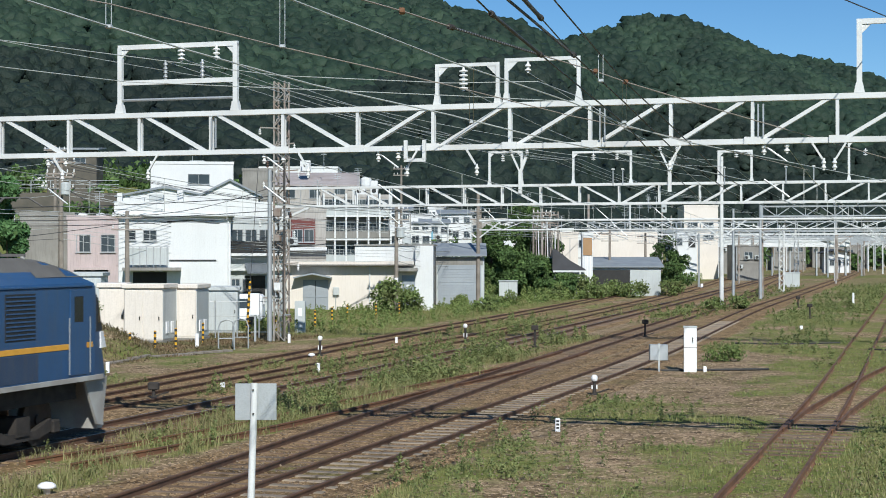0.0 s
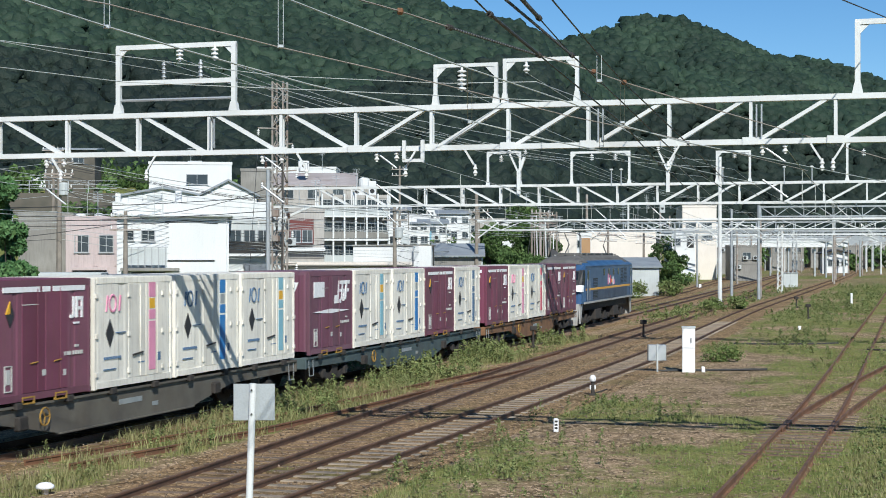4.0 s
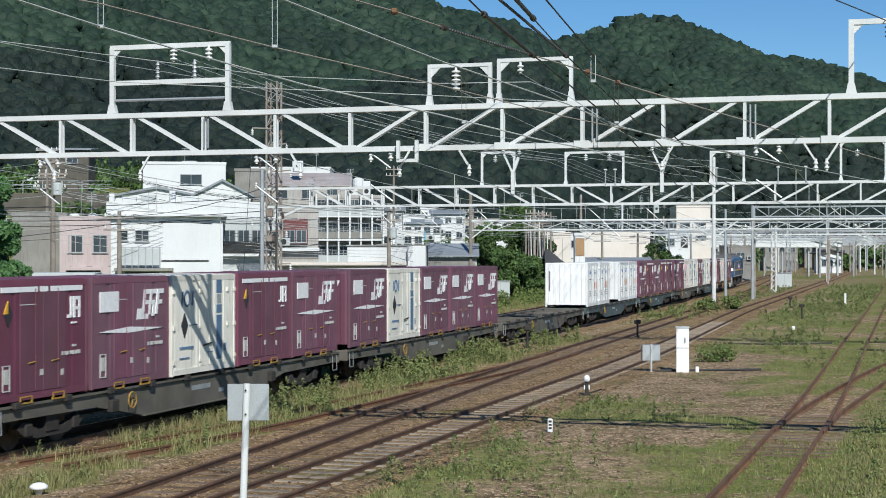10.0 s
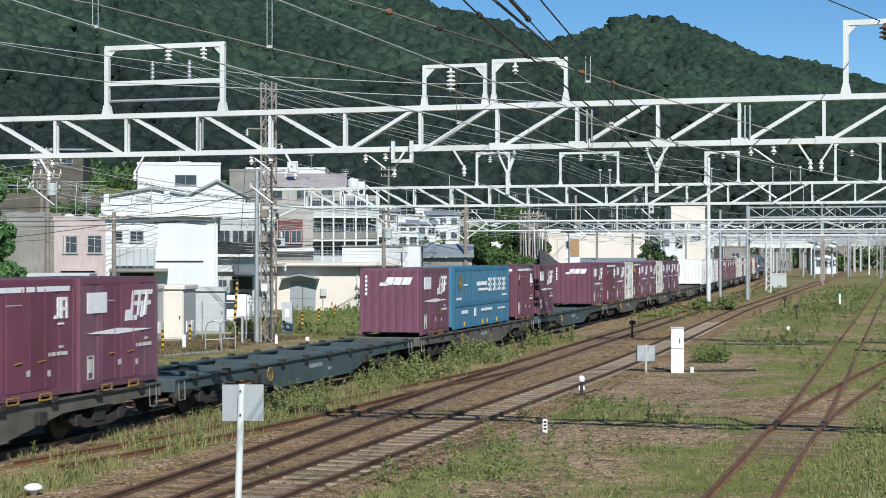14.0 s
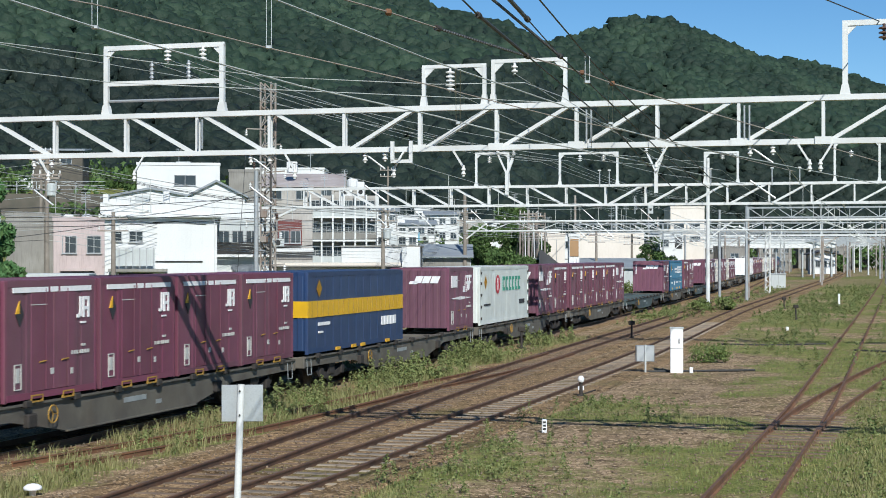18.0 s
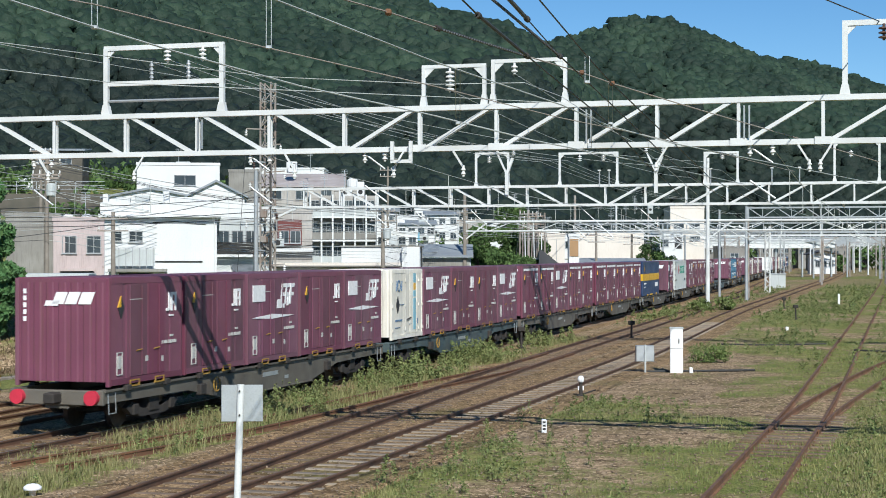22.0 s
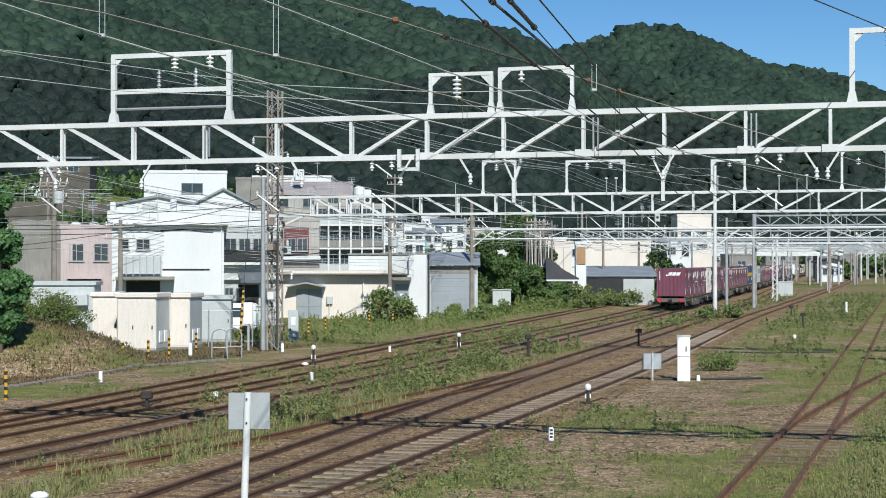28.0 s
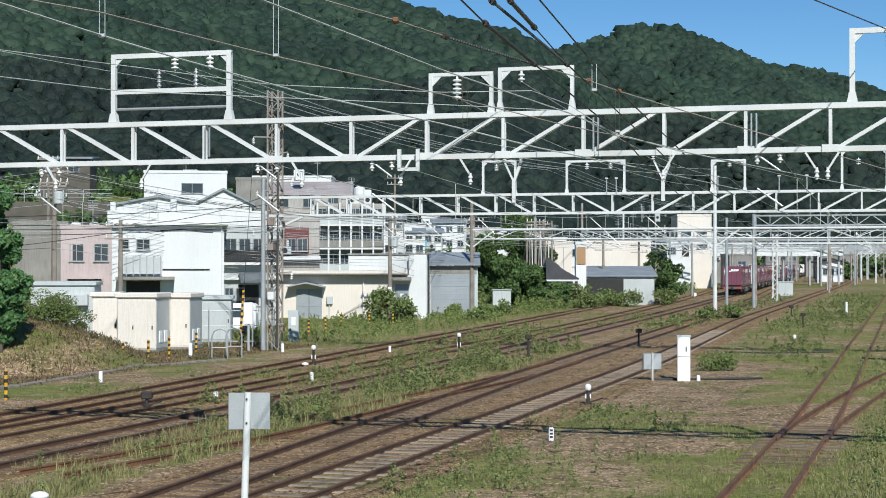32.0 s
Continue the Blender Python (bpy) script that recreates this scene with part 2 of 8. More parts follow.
FOREST = leafy("forest_leaves", (0.013, 0.03, 0.02), (0.033, 0.06, 0.037), (0.014, 0.029, 0.02), 0.02, 0.5)
FOREST_LOW = leafy("lower_forest_leaves", (0.009, 0.018, 0.0145), (0.02, 0.034, 0.025), (0.009, 0.017, 0.0145), 0.02, 0.9)
MOUNT = surf("forest_floor", (0.02, 0.034, 0.023), (0.016, 0.03, 0.018), 0.95, scale=0.02, fine=0.3)
LEAF = leafy("tree_leaves", (0.05, 0.1, 0.028), (0.115, 0.18, 0.055), (0.045, 0.08, 0.026), 0.8)
WEED = leafy("weed_leaves", (0.11, 0.15, 0.045), (0.215, 0.235, 0.085), (0.16, 0.155, 0.065), 0.7)
DRY = leafy("dry_grass", (0.19, 0.2, 0.065), (0.35, 0.315, 0.14), (0.15, 0.185, 0.06), 0.7)
DRYW = leafy("tall_dry_grass", (0.15, 0.165, 0.06), (0.32, 0.29, 0.135), (0.19, 0.175, 0.08), 0.9)
WEED_S = leafy("leafy_stalks", (0.1, 0.145, 0.045), (0.24, 0.26, 0.1), (0.15, 0.165, 0.065), 0.9)
WEED_L = leafy("lush_bank_weeds", (0.095, 0.15, 0.04), (0.23, 0.27, 0.09), (0.15, 0.19, 0.06), 0.4)
# Brighter leaf copy for near trees: sunlight painted in against the crown's self-shading.
LEAF_N = leafy("sunlit_tree_leaves", (0.05, 0.125, 0.042), (0.115, 0.205, 0.075), (0.06, 0.13, 0.048), 1.2)
WEED_B = leafy("bushy_weed_leaves", (0.08, 0.13, 0.035), (0.18, 0.23, 0.075), (0.125, 0.145, 0.055), 1.2)
BRUSH = leafy("brown_brush", (0.11, 0.072, 0.042), (0.2, 0.14, 0.08), (0.1, 0.095, 0.045), 0.5)
BARK = surf("bark", (0.12, 0.09, 0.065), (0.07, 0.05, 0.04), 0.95, scale=6.0)


# ---- plan: the tracks run away to the right of the view ----
def heading(s):
    return 0.2465 + 0.0375 * math.exp(-max(s, -30.0) / 60.0)


STEP = 2.0
LINE = {}
px, py = -2.61, 52.885
for i in range(0, 420):
    LINE[i] = (px, py)
    a = heading((i + 0.5) * STEP)
    px, py = px + STEP * math.sin(a), py + STEP * math.cos(a)
px, py = -2.61, 52.885
for i in range(0, -300, -1):
    LINE[i] = (px, py)
    a = heading((i - 0.5) * STEP)
    px, py = px - STEP * math.sin(a), py - STEP * math.cos(a)


def on_line(s, right=0.0, z=0.0):
    """The place s metres along the goods line, by metres to the right of the wagons' near side."""
    f = s / STEP
    i = math.floor(f)
    p, q = LINE[i], LINE[i + 1]
    a = heading(s)
    k = f - i
    return Vector((p[0] + (q[0] - p[0]) * k + right * math.cos(a), p[1] + (q[1] - p[1]) * k - right * math.sin(a), z))


D = Vector((0.279, 0.9603, 0))       # along the yard
N = Vector((0.9603, -0.279, 0))      # across it, to the right


def yard(u, w, z=0.0):
    return D * u + N * w + Vector((0, 0, z))


def ground_z(x, y):
    """Height of the land: level yard, a bank on the town side, terraces rising behind."""
    u, w = x * 0.279 + y * 0.9603, x * 0.9603 - y * 0.279
    z = -0.17
    side = -28.5 - 0.035 * max(u - 30, 0)
    if w < side - 6 and u > 60:
        k = min(max((side - 6 - w) / 60.0, 0), 1)
        z += 13.0 * k * k * (3 - 2 * k) * min(max((u - 95) / 70.0, 0), 1)
    r = math.hypot(x + 19.5, (y - 66) * 0.9)
    z += 2.1 * max(0, 1 - (r / 7.0) ** 2)
    return z


def growth(u, w, x, y):
    """How far the weeds have taken the ground: below 0 bare gravel, above 1 thick growth."""
    k = 0.9 * noise.noise((x * 0.16, y * 0.16, 1)) + 0.75 * noise.noise((x * 0.5, y * 0.5, 5)) + 0.5 * noise.noise((x * 1.5, y * 1.5, 7))
    if w > -1.2:
        base = 0.95
    elif w > -4.3:
        base = 0.85 if u < 37 else 0.45 if u < 46 else 0.75
    elif w > -9.6:
        base = 0.65 if w > -5.4 and u > 47 else 0.8 if u < 35.5 else 0.05 if u < 40.5 else 0.5 if u < 45.5 else 0.02 if u < 63 else 0.45 if u < 78 else 0.7
    elif w > -14.9:
        base = 0.0 if u < 95 else 0.4
    elif w > -17.6:
        base = 1.0 if u < 78 else 0.35
    elif w > -19.6:
        base = 0.35 if u < 75 else 0.0
    elif w > -20.7:
        base = 0.75
    elif w > -27.5 - 0.02 * max(u - 40, 0):
        base = 0.35 if u < 80 else 0.5
    else:
        base = 0.62 if u < 76 else 1.05
    return base + k


xs = sorted({*[-2500 + 200 * i for i in range(26)], *[-300 + 20 * i for i in range(31)], *[round(-40 + 0.6 * i, 2) for i in range(145)]})
ys = sorted({*[-1500 + 250 * i for i in range(26)], *[-100 + 20 * i for i in range(30)], *[round(15 + 0.6 * i, 2) for i in range(125)], *[90 + 1.25 * i for i in range(50)]})
land = Mesh()
land.v = [(x, y, ground_z(x, y) + (0.03 * noise.noise((x * 0.35, y * 0.35, 0)) + 0.018 * noise.noise((x * 1.3, y * 1.3, 4)) if abs(x) < 80 and 0 < y < 200 else 0)) for y in ys for x in xs]
land.f = [(j * len(xs) + i, j * len(xs) + i + 1, (j + 1) * len(xs) + i + 1, (j + 1) * len(xs) + i)
          for j in range(len(ys) - 1) for i in range(len(xs) - 1)]
soil = thing("ground", "gravelly yard ground with patches of weeds and dry grass", "ground", kind="structure", mesh=land, material=SOIL, smooth=True)
cover = soil.data.attributes.new("growth", "FLOAT", "POINT")
cover.data.foreach_set("value", [growth(x * 0.279 + y * 0.9603, x * 0.9603 - y * 0.279, x, y) for x, y, z in land.v])

# Wooded mountains: crests, with the land falling away from them.
CRESTS = (((-900, 700, 330), (-300, 760, 215), (-110, 790, 160), (-27, 800, 128), (12, 800, 116.5), (30, 800, 113.5), (58, 805, 118), (80, 810, 108), (140, 830, 70)),
          ((-60, 1150, 120), (80, 1110, 157), (100, 1100, 162), (127, 1100, 169.5), (150, 1100, 172), (162, 1100, 166), (182, 1100, 151), (200, 1100, 138), (218, 1100, 128), (300, 1080, 85)),
          ((150, 1350, 140), (252, 1310, 170), (271, 1310, 170), (296, 1300, 166), (316, 1300, 151), (340, 1300, 134), (470, 1280, 100)),
          ((290, 1430, 150), (345, 1430, 161), (374, 1420, 161), (395, 1420, 154), (470, 1410, 140), (700, 1400, 80)))


def mountain_z(x, y):
    best = 0.0
    for crest, wide in zip(CRESTS, (560, 430, 430, 430)):
        for (x0, y0, z0), (x1, y1, z1) in zip(crest, crest[1:]):
            dx, dy = x1 - x0, y1 - y0
            k = min(max(((x - x0) * dx + (y - y0) * dy) / (dx * dx + dy * dy), 0), 1)
            d = math.hypot(x - x0 - dx * k, y - y0 - dy * k)
            top = z0 + (z1 - z0) * k
            z = top * max(0, 1 - d / (wide * min(1.0, (top / 128.0) ** 1.5))) ** 1.15
            best = max(best, z)
    # The valley with the railway opens to the right.
    k = min(max((x / max(y, 1.0) - 0.04) / 0.1, 0), 1) * min(max((820.0 - y) / 220.0, 0), 1)
    best *= 1 - k * k * (3 - 2 * k)
    return best + 5.0 * noise.noise((x * 0.012, y * 0.012, 3)) * min(best / 40.0, 1) - 5.0 * min(best / 60.0, 1) - 2.5


mx_ = [-900 + 16 * i for i in range(108)]
my_ = [250 + 16 * i for i in range(80)]
hill = Mesh()
hill.v = [(x, y, mountain_z(x, y)) for y in my_ for x in mx_]
hill.f = [(j * len(mx_) + i, j * len(mx_) + i + 1, (j + 1) * len(mx_) + i + 1, (j + 1) * len(mx_) + i)
          for j in range(len(my_) - 1) for i in range(len(mx_) - 1)]
thing("mountain", "steep wooded mountain ridges above the town", "mountain", kind="structure", mesh=hill, material=MOUNT, smooth=True)

# Tree crowns over the slopes that face the valley.
ball = bmesh.new()
bmesh.ops.create_icosphere(ball, subdivisions=2, radius=1.0)
for v in list(ball.verts):
    if v.co.z < -0.3:
        ball.verts.remove(v)
ball.verts.index_update()
BALL_V = np.array([(v.co.x, 0.8 * v.co.y - 0.6 * v.co.z, 0.6 * v.co.y + 0.8 * v.co.z) for v in ball.verts])
BALL_F = np.array([[v.index for v in f.verts] for f in ball.faces])
ball.free()
rng = np.random.default_rng(4)
grid = np.array([v[2] for v in hill.v]).reshape(len(my_), len(mx_))


def slope_z(x, y):
    i, j = np.clip((x + 900) / 16, 0, len(mx_) - 1.01), np.clip((y - 250) / 16, 0, len(my_) - 1.01)
    a, b = i.astype(int), j.astype(int)
    p, q = i - a, j - b
    return (grid[b, a] * (1 - p) + grid[b, a + 1] * p) * (1 - q) + (grid[b + 1, a] * (1 - p) + grid[b + 1, a + 1] * p) * q


cy = 270 + 1080 * rng.random(130000) ** 0.75
cx = (rng.random(130000) * 0.66 - 0.34) * cy
cz = slope_z(cx, cy)
seen = cz > 3
for k in np.linspace(0.25, 0.97, 14):
    seen &= slope_z(cx * k, np.maximum(cy * k, 250)) / k < cz + 20
cx, cy, cz = cx[seen][:20500], cy[seen][:20500], cz[seen][:20500]
rad = (1.55 + 1.75 * rng.random(len(cx)) ** 1.5) * (0.8 + cy / 1000.0)
shape = 1 + 0.19 * rng.standard_normal((len(cx), len(BALL_V), 1))
v = BALL_V[None] * shape * np.stack([rad, rad, rad * 0.9], 1)[:, None] + np.stack([cx, cy, cz + rad * 0.25], 1)[:, None]
# Crowns below this wavy height take the darker leaf colour.
low = cz < 62 + 9 * np.sin(cx * 0.021) + 5 * np.sin(cx * 0.057 + 1)
for name, chosen, leaf_mat, label in (("forest", ~low, FOREST, "dense green summer forest on the upper slopes"), ("cedar_plantation", low, FOREST_LOW, "darker green forest on the lower slopes")):
    n = int(chosen.sum())
    f = (BALL_F[None] + (np.arange(n) * len(BALL_V))[:, None, None]).reshape(-1, 3)
    woods = bpy.data.meshes.new(name)
    woods.from_pydata(v[chosen].reshape(-1, 3).tolist(), [], f.tolist())
    woods.materials.append(leaf_mat)
    woods.polygons.foreach_set("use_smooth", [True] * len(woods.polygons))
    woods.update()
    tagged(new(name, woods), label, "forest", kind="stuff")


# ---- tracks ----
RAIL_PROFILE = ((-0.062, -0.153), (0.062, -0.153), (0.062, -0.140), (0.012, -0.125), (0.012, -0.04), (0.033, -0.03), (0.033, 0.0),
                (-0.033, 0.0), (-0.033, -0.03), (-0.012, -0.04), (-0.012, -0.125), (-0.062, -0.140))


def sweep(points, outline, skip_ends=False):
    m = Mesh()
    n = len(outline)
    for i, p in enumerate(points):
        d = (points[min(i + 1, len(points) - 1)] - points[max(i - 1, 0)])
        d.z = 0
        d.normalize()
        r = Vector((d.y, -d.x, 0))
        m.v += [tuple(p + r * x + Vector((0, 0, z))) for x, z in outline]
    m.f = [(i * n + k, i * n + (k + 1) % n, (i + 1) * n + (k + 1) % n, (i + 1) * n + k) for i in range(len(points) - 1) for k in range(n)]
    m.f += [tuple(range(n - 1, -1, -1)), tuple(range((len(points) - 1) * n, len(points) * n))]
    return m


def smooth_path(pts, step=3.0):
    """A path through plan points (u, w), by a cubic whose slopes suit uneven spacing."""
    slope = []
    for i in range(len(pts)):
        (u0, w0), (u1, w1) = pts[max(i - 1, 0)], pts[min(i + 1, len(pts) - 1)]
        if 0 < i < len(pts) - 1:
            a, b = pts[i][0] - u0, u1 - pts[i][0]
            slope.append(((pts[i][1] - w0) / a * b + (w1 - pts[i][1]) / b * a) / (a + b))
        else:
            slope.append((w1 - w0) / (u1 - u0))
    out = []
    for i in range(len(pts) - 1):
        (u0, w0), (u1, w1) = pts[i], pts[i + 1]
        d = u1 - u0
        n = max(2, int(d / step))
        for k in range(n):
            t = k / n
            w = (2 * t ** 3 - 3 * t * t + 1) * w0 + (t ** 3 - 2 * t * t + t) * d * slope[i] + (3 * t * t - 2 * t ** 3) * w1 + (t ** 3 - t * t) * d * slope[i + 1]
            out.append(yard(u0 + d * t, w))
    return out + [yard(*pts[-1])]


TRACK_NO = [0]


def track(label, centre, shiny=False, concrete=False, bed=1.9, sleepers=(), rail_z=0.0):
    """One track: bed of ballast, two rails, sleepers over the stretch the view comes near to."""
    root = thing("railway_track", label, "railway track", kind="structure", group="tracks of the yard")
    TRACK_NO[0] += 1
    lift = 0.007 * TRACK_NO[0]
    rail_z -= 0.004 * TRACK_NO[0] - 0.004
    if bed:
        part("ballast_bed", sweep(centre, ((-bed, -0.3), (-bed + 0.35, -0.15 + lift), (bed - 0.35, -0.15 + lift), (bed, -0.3))), BALLAST, root)
    for side in (-0.5665, 0.5665):
        pts = []
        for i, p in enumerate(centre):
            d = centre[min(i + 1, len(centre) - 1)] - centre[max(i - 1, 0)]
            d.z = 0
            d.normalize()
            pts.append(p + Vector((d.y, -d.x, 0)) * side + Vector((0, 0, rail_z)))
        rail = part("rail", sweep(pts, RAIL_PROFILE), BROWNRAIL if bed else RUST, root)
        part("running_surface", sweep(pts, ((-0.022, -0.002), (0.022, -0.002), (0.02, 0.0025), (-0.02, 0.0025))), POLISH if shiny else BROWNRAIL, rail)
    if sleepers:
        wide = 0.74 if concrete else 1.05
        me = Mesh().soft(-wide, wide, -0.11, 0.11, -0.29, -0.128 if bed and not concrete else -0.112 if bed else -0.14, 0.015).data("sleeper", SLEEPER_C if concrete else SLEEPER)
        length, lo, hi = 0.0, *sleepers
        nextone = 0.0
        for p, q in zip(centre, centre[1:]):
            seg = (q - p).length
            while nextone < length + seg:
                at = p + (q - p) * ((nextone - length) / seg)
                u = at.dot(D)
                if lo < u < hi:
                    ob = new("sleeper", me)
                    ob.parent = root
                    ang = math.atan2(q.y - p.y, q.x - p.x) - math.pi / 2
                    ob.matrix_basis = Matrix.Translation(at) @ Matrix.Rotation(ang + random.uniform(-0.02, 0.02), 4, "Z")
                nextone += 0.62
            length += seg
    return root


goods = [on_line(s, -1.125) for s in range(-440, 700, 5)]
track("main goods line on brown ballast between the weeds", goods, shiny=True, sleepers=(20, 110))
track("rusty running line on brown ballast", smooth_path([(-120, -11.9), (24, -12.55), (40, -13.2), (60, -13.9), (95, -14.5), (140, -15.6), (260, -21), (520, -36)]), sleepers=(20, 100))
track("running line on pale concrete sleepers", smooth_path([(-120, -11.0), (24, -10.85), (40, -10.7), (62, -10.5), (90, -11.1), (114, -11.7), (163, -11.9), (260, -12.2), (340, -12.8), (520, -17)]), concrete=True, sleepers=(20, 100))
track("rusty line beside the town fence", smooth_path([(-120, -22.4), (36, -23.4), (56, -24.2), (75, -25.1), (110, -26.6), (150, -28.6), (200, -32.5), (260, -38), (520, -56)]), sleepers=(30, 75))
track("rusty siding half hidden in weeds", smooth_path([(-120, -22.2), (30, -21.6), (45, -21.4), (60, -21.3), (98, -21.6), (140, -23.0), (260, -30), (520, -46)]), sleepers=(30, 75))
track("rusty weed-grown siding", smooth_path([(-60, -3.6), (26, -2.76), (40, -2.52), (80, -2.47), (150, -2.5), (260, -2.8), (330, -3.3)]), bed=0, sleepers=(34, 43))
track("rusty branch of the siding", smooth_path([(38.5, -2.5), (43, -2.3), (47, -1.95), (56, -1.1), (75, 1.3), (110, 4.8)]), bed=0)
track("rusty crossover in the weeds", smooth_path([(28, -16.6), (34, -15.6), (45, -14.9), (58, -13.95), (66, -13.95)]), bed=0)


# ---- catenary gantries ----
ACROSS = math.atan2(-0.279, 0.9603)
PORC = surf("brown_porcelain", (0.12, 0.07, 0.05), rough=0.25, bump=0.0)
PORW = surf("white_porcelain", (0.78, 0.78, 0.76), rough=0.25, bump=0.0)
CONC = surf("weathered_concrete_pole", (0.27, 0.235, 0.2), (0.18, 0.155, 0.13), 0.9, scale=1.5, dirt=(0.12, 0.1, 0.08), dirt_amount=0.3, streak=True)
LATT = surf("grey_lattice_steel", (0.4, 0.38, 0.35), (0.28, 0.22, 0.18), 0.6, 0.3, scale=2.0, dirt=(0.22, 0.11, 0.06), dirt_amount=0.5)


def gantry_at(u):
    return Matrix.Translation(yard(u, 0)) @ Matrix.Rotation(ACROSS, 4, "Z")


def insulator(parent, at, n=4, r=0.1, material=None, down=True, name="insulator"):
    prof = [(0.025, 0.0)]
    for i in range(n):
        prof += [(0.03, 0.03 + 0.09 * i), (r, 0.05 + 0.09 * i), (r * 0.9, 0.075 + 0.09 * i), (0.03, 0.09 + 0.09 * i)]
    prof += [(0.025, 0.09 * n + 0.06)]
    if down:
        top = prof[-1][1]
        prof = [(q, z - top) for q, z in prof]
    return part(name, Mesh().lathe(prof, at, 10), material or PORW, parent)


def truss(root, x0, x1, z0, z1, joints, flip, deep=0.55, size=0.1, material=None):
    """A box girder: four chords, uprights and diagonals; joints are places across the yard, flip is where the diagonals turn."""
    mat = material or WHITE
    for y in (-deep / 2, deep / 2):
        for z in (z0, z1):
            part("chord", Mesh().box(x0, x1, y - size / 2, y + size / 2, z - size * 0.6, z + size * 0.6), mat, root)
        for x in joints:
            part("upright", Mesh().box(x - size * 0.35, x + size * 0.35, y - size * 0.3, y + size * 0.3, z0, z1), mat, root)
        for a, b in zip(joints, joints[1:]):
            zz = (z1, z0) if (a + b) / 2 < flip else (z0, z1)
            part("diagonal", Mesh().bar((a + 0.1, y, zz[0]), (b - 0.1, y, zz[1]), size * 0.55, size * 0.8), mat, root)
    m = Mesh()
    for x in joints:
        m.bar((x, -deep / 2, z0), (x, deep / 2, z0), size * 0.5)
        m.bar((x, -deep / 2, z1), (x, deep / 2, z1), size * 0.5)
    for a, b in zip(joints, joints[1:]):
        m.bar((a, -deep / 2, z1), (b, deep / 2, z1), size * 0.35)
        m.bar((a, -deep / 2, z0), (b, deep / 2, z0), size * 0.35)
    part("cross_ties", m, mat, root)


def lattice_mast(root, x, y, z0, z1, wide=0.5, material=None, step=0.55):
    mat = material or LATT
    for sx in (-1, 1):
        for sy in (-1, 1):
            part("leg", Mesh().bar((x + sx * wide / 2, y + sy * wide / 2, z0), (x + sx * wide / 2, y + sy * wide / 2, z1), 0.075), mat, root)
    m = Mesh()
    n = int((z1 - z0) / step)
    for i in range(n):
        za, zb = z0 + i * (z1 - z0) / n, z0 + (i + 1) * (z1 - z0) / n
        s = 1 if i % 2 else -1
        for k in (-1, 1):
            m.bar((x - s * wide / 2, y + k * wide / 2, za), (x + s * wide / 2, y + k * wide / 2, zb), 0.04)
            m.bar((x + k * wide / 2, y - s * wide / 2, za), (x + k * wide / 2, y + s * wide / 2, zb), 0.04)
    part("lattice", m, mat, root)


def portal(root, x0, x1, z0, z1, bars=(), y=0.0, w=0.105, feet=True):
    """An upright frame on the girder for feeder wires."""
    for x in (x0, x1):
        part("frame_post", Mesh().box(x - w / 2, x + w / 2, y - w / 2, y + w / 2, z0, z1), WHITE, root)
        if feet:
            part("gusset", Mesh().prism(((x - w, z0), (x + w, z0), (x + w * 0.6, z0 + 0.2), (x - w * 0.6, z0 + 0.2)), y - 0.02 - w / 2, y + w / 2 + 0.02), WHITE, root)
    for z in (z1, *bars):
        part("frame_bar", Mesh().box(x0 - w / 2 + 0.0, x1 + w / 2, y - w * 0.36, y + w * 0.36, z - w / 2, z + w / 2), WHITE, root)
    for x, s in ((x0, 1), (x1, -1)):
        part("corner_plate", Mesh().prism(((x, z1), (x + s * 0.28, z1), (x, z1 - 0.28)), y - 0.015, y + 0.015), WHITE, root)


g1 = thing("catenary_gantry", "white steel girder gantry carrying overhead wires across the tracks", "gantry", gantry_at(32.2), "gantries over the tracks")
J1 = [-27.4, -25.63, -23.86, -22.1, -20.33, -18.55, -16.76, -15.01, -13.29, -11.56, -9.86, -8.18, -6.48, -4.81, -3.17, -1.52, 0.14, 1.85, 3.5, 5.2, 6.9, 8.6, 10.3]
truss(g1, -28.5, 11.6, 6.36, 7.22, J1, -11.56, deep=0.1, size=0.092)
for x in J1[8:]:
    part("gusset", Mesh().box(x - 0.16, x + 0.16, -0.125, -0.105, 6.3, 6.45), WHITE, g1)
for x in (-28.0, 11.2):
    lattice_mast(g1, x, 0, -0.15, 7.25, 0.55, WHITE)
portal(g1, -17.26, -14.43, 7.28, 8.76, (7.96,))
part("pipe_rail", Mesh().tube((-17.2, 0, 7.57), (-14.5, 0, 7.57), 0.032, n=8), GALV, g1)
for x in (-16.14, -15.24):
    insulator(g1, (x, 0, 8.02), 4, 0.055, GALV, down=False)
for x in (-15.7, -14.85):
    insulator(g1, (x, -0.1, 8.72), 3, 0.085)
portal(g1, -9.78, -8.45, 7.28, 8.1, w=0.075)
portal(g1, -8.26, -6.72, 7.28, 8.17, w=0.075)
portal(g1, -1.1, 0.86, 7.28, 8.68)
insulator(g1, (-9.2, 0, 8.06), 5, 0.1)
insulator(g1, (-7.8, 0, 8.13), 2, 0.07)
insulator(g1, (-0.36, -0.05, 8.64), 3, 0.11, PORC)
m = Mesh()
for x in (-10.41, -10.0):
    m.box(x - 0.035, x + 0.035, -0.26, -0.19, 6.1, 6.52)
m.box(-10.44, -9.97, -0.26, -0.19, 6.06, 6.13)
part("hanging_bracket", m, WHITE, g1)
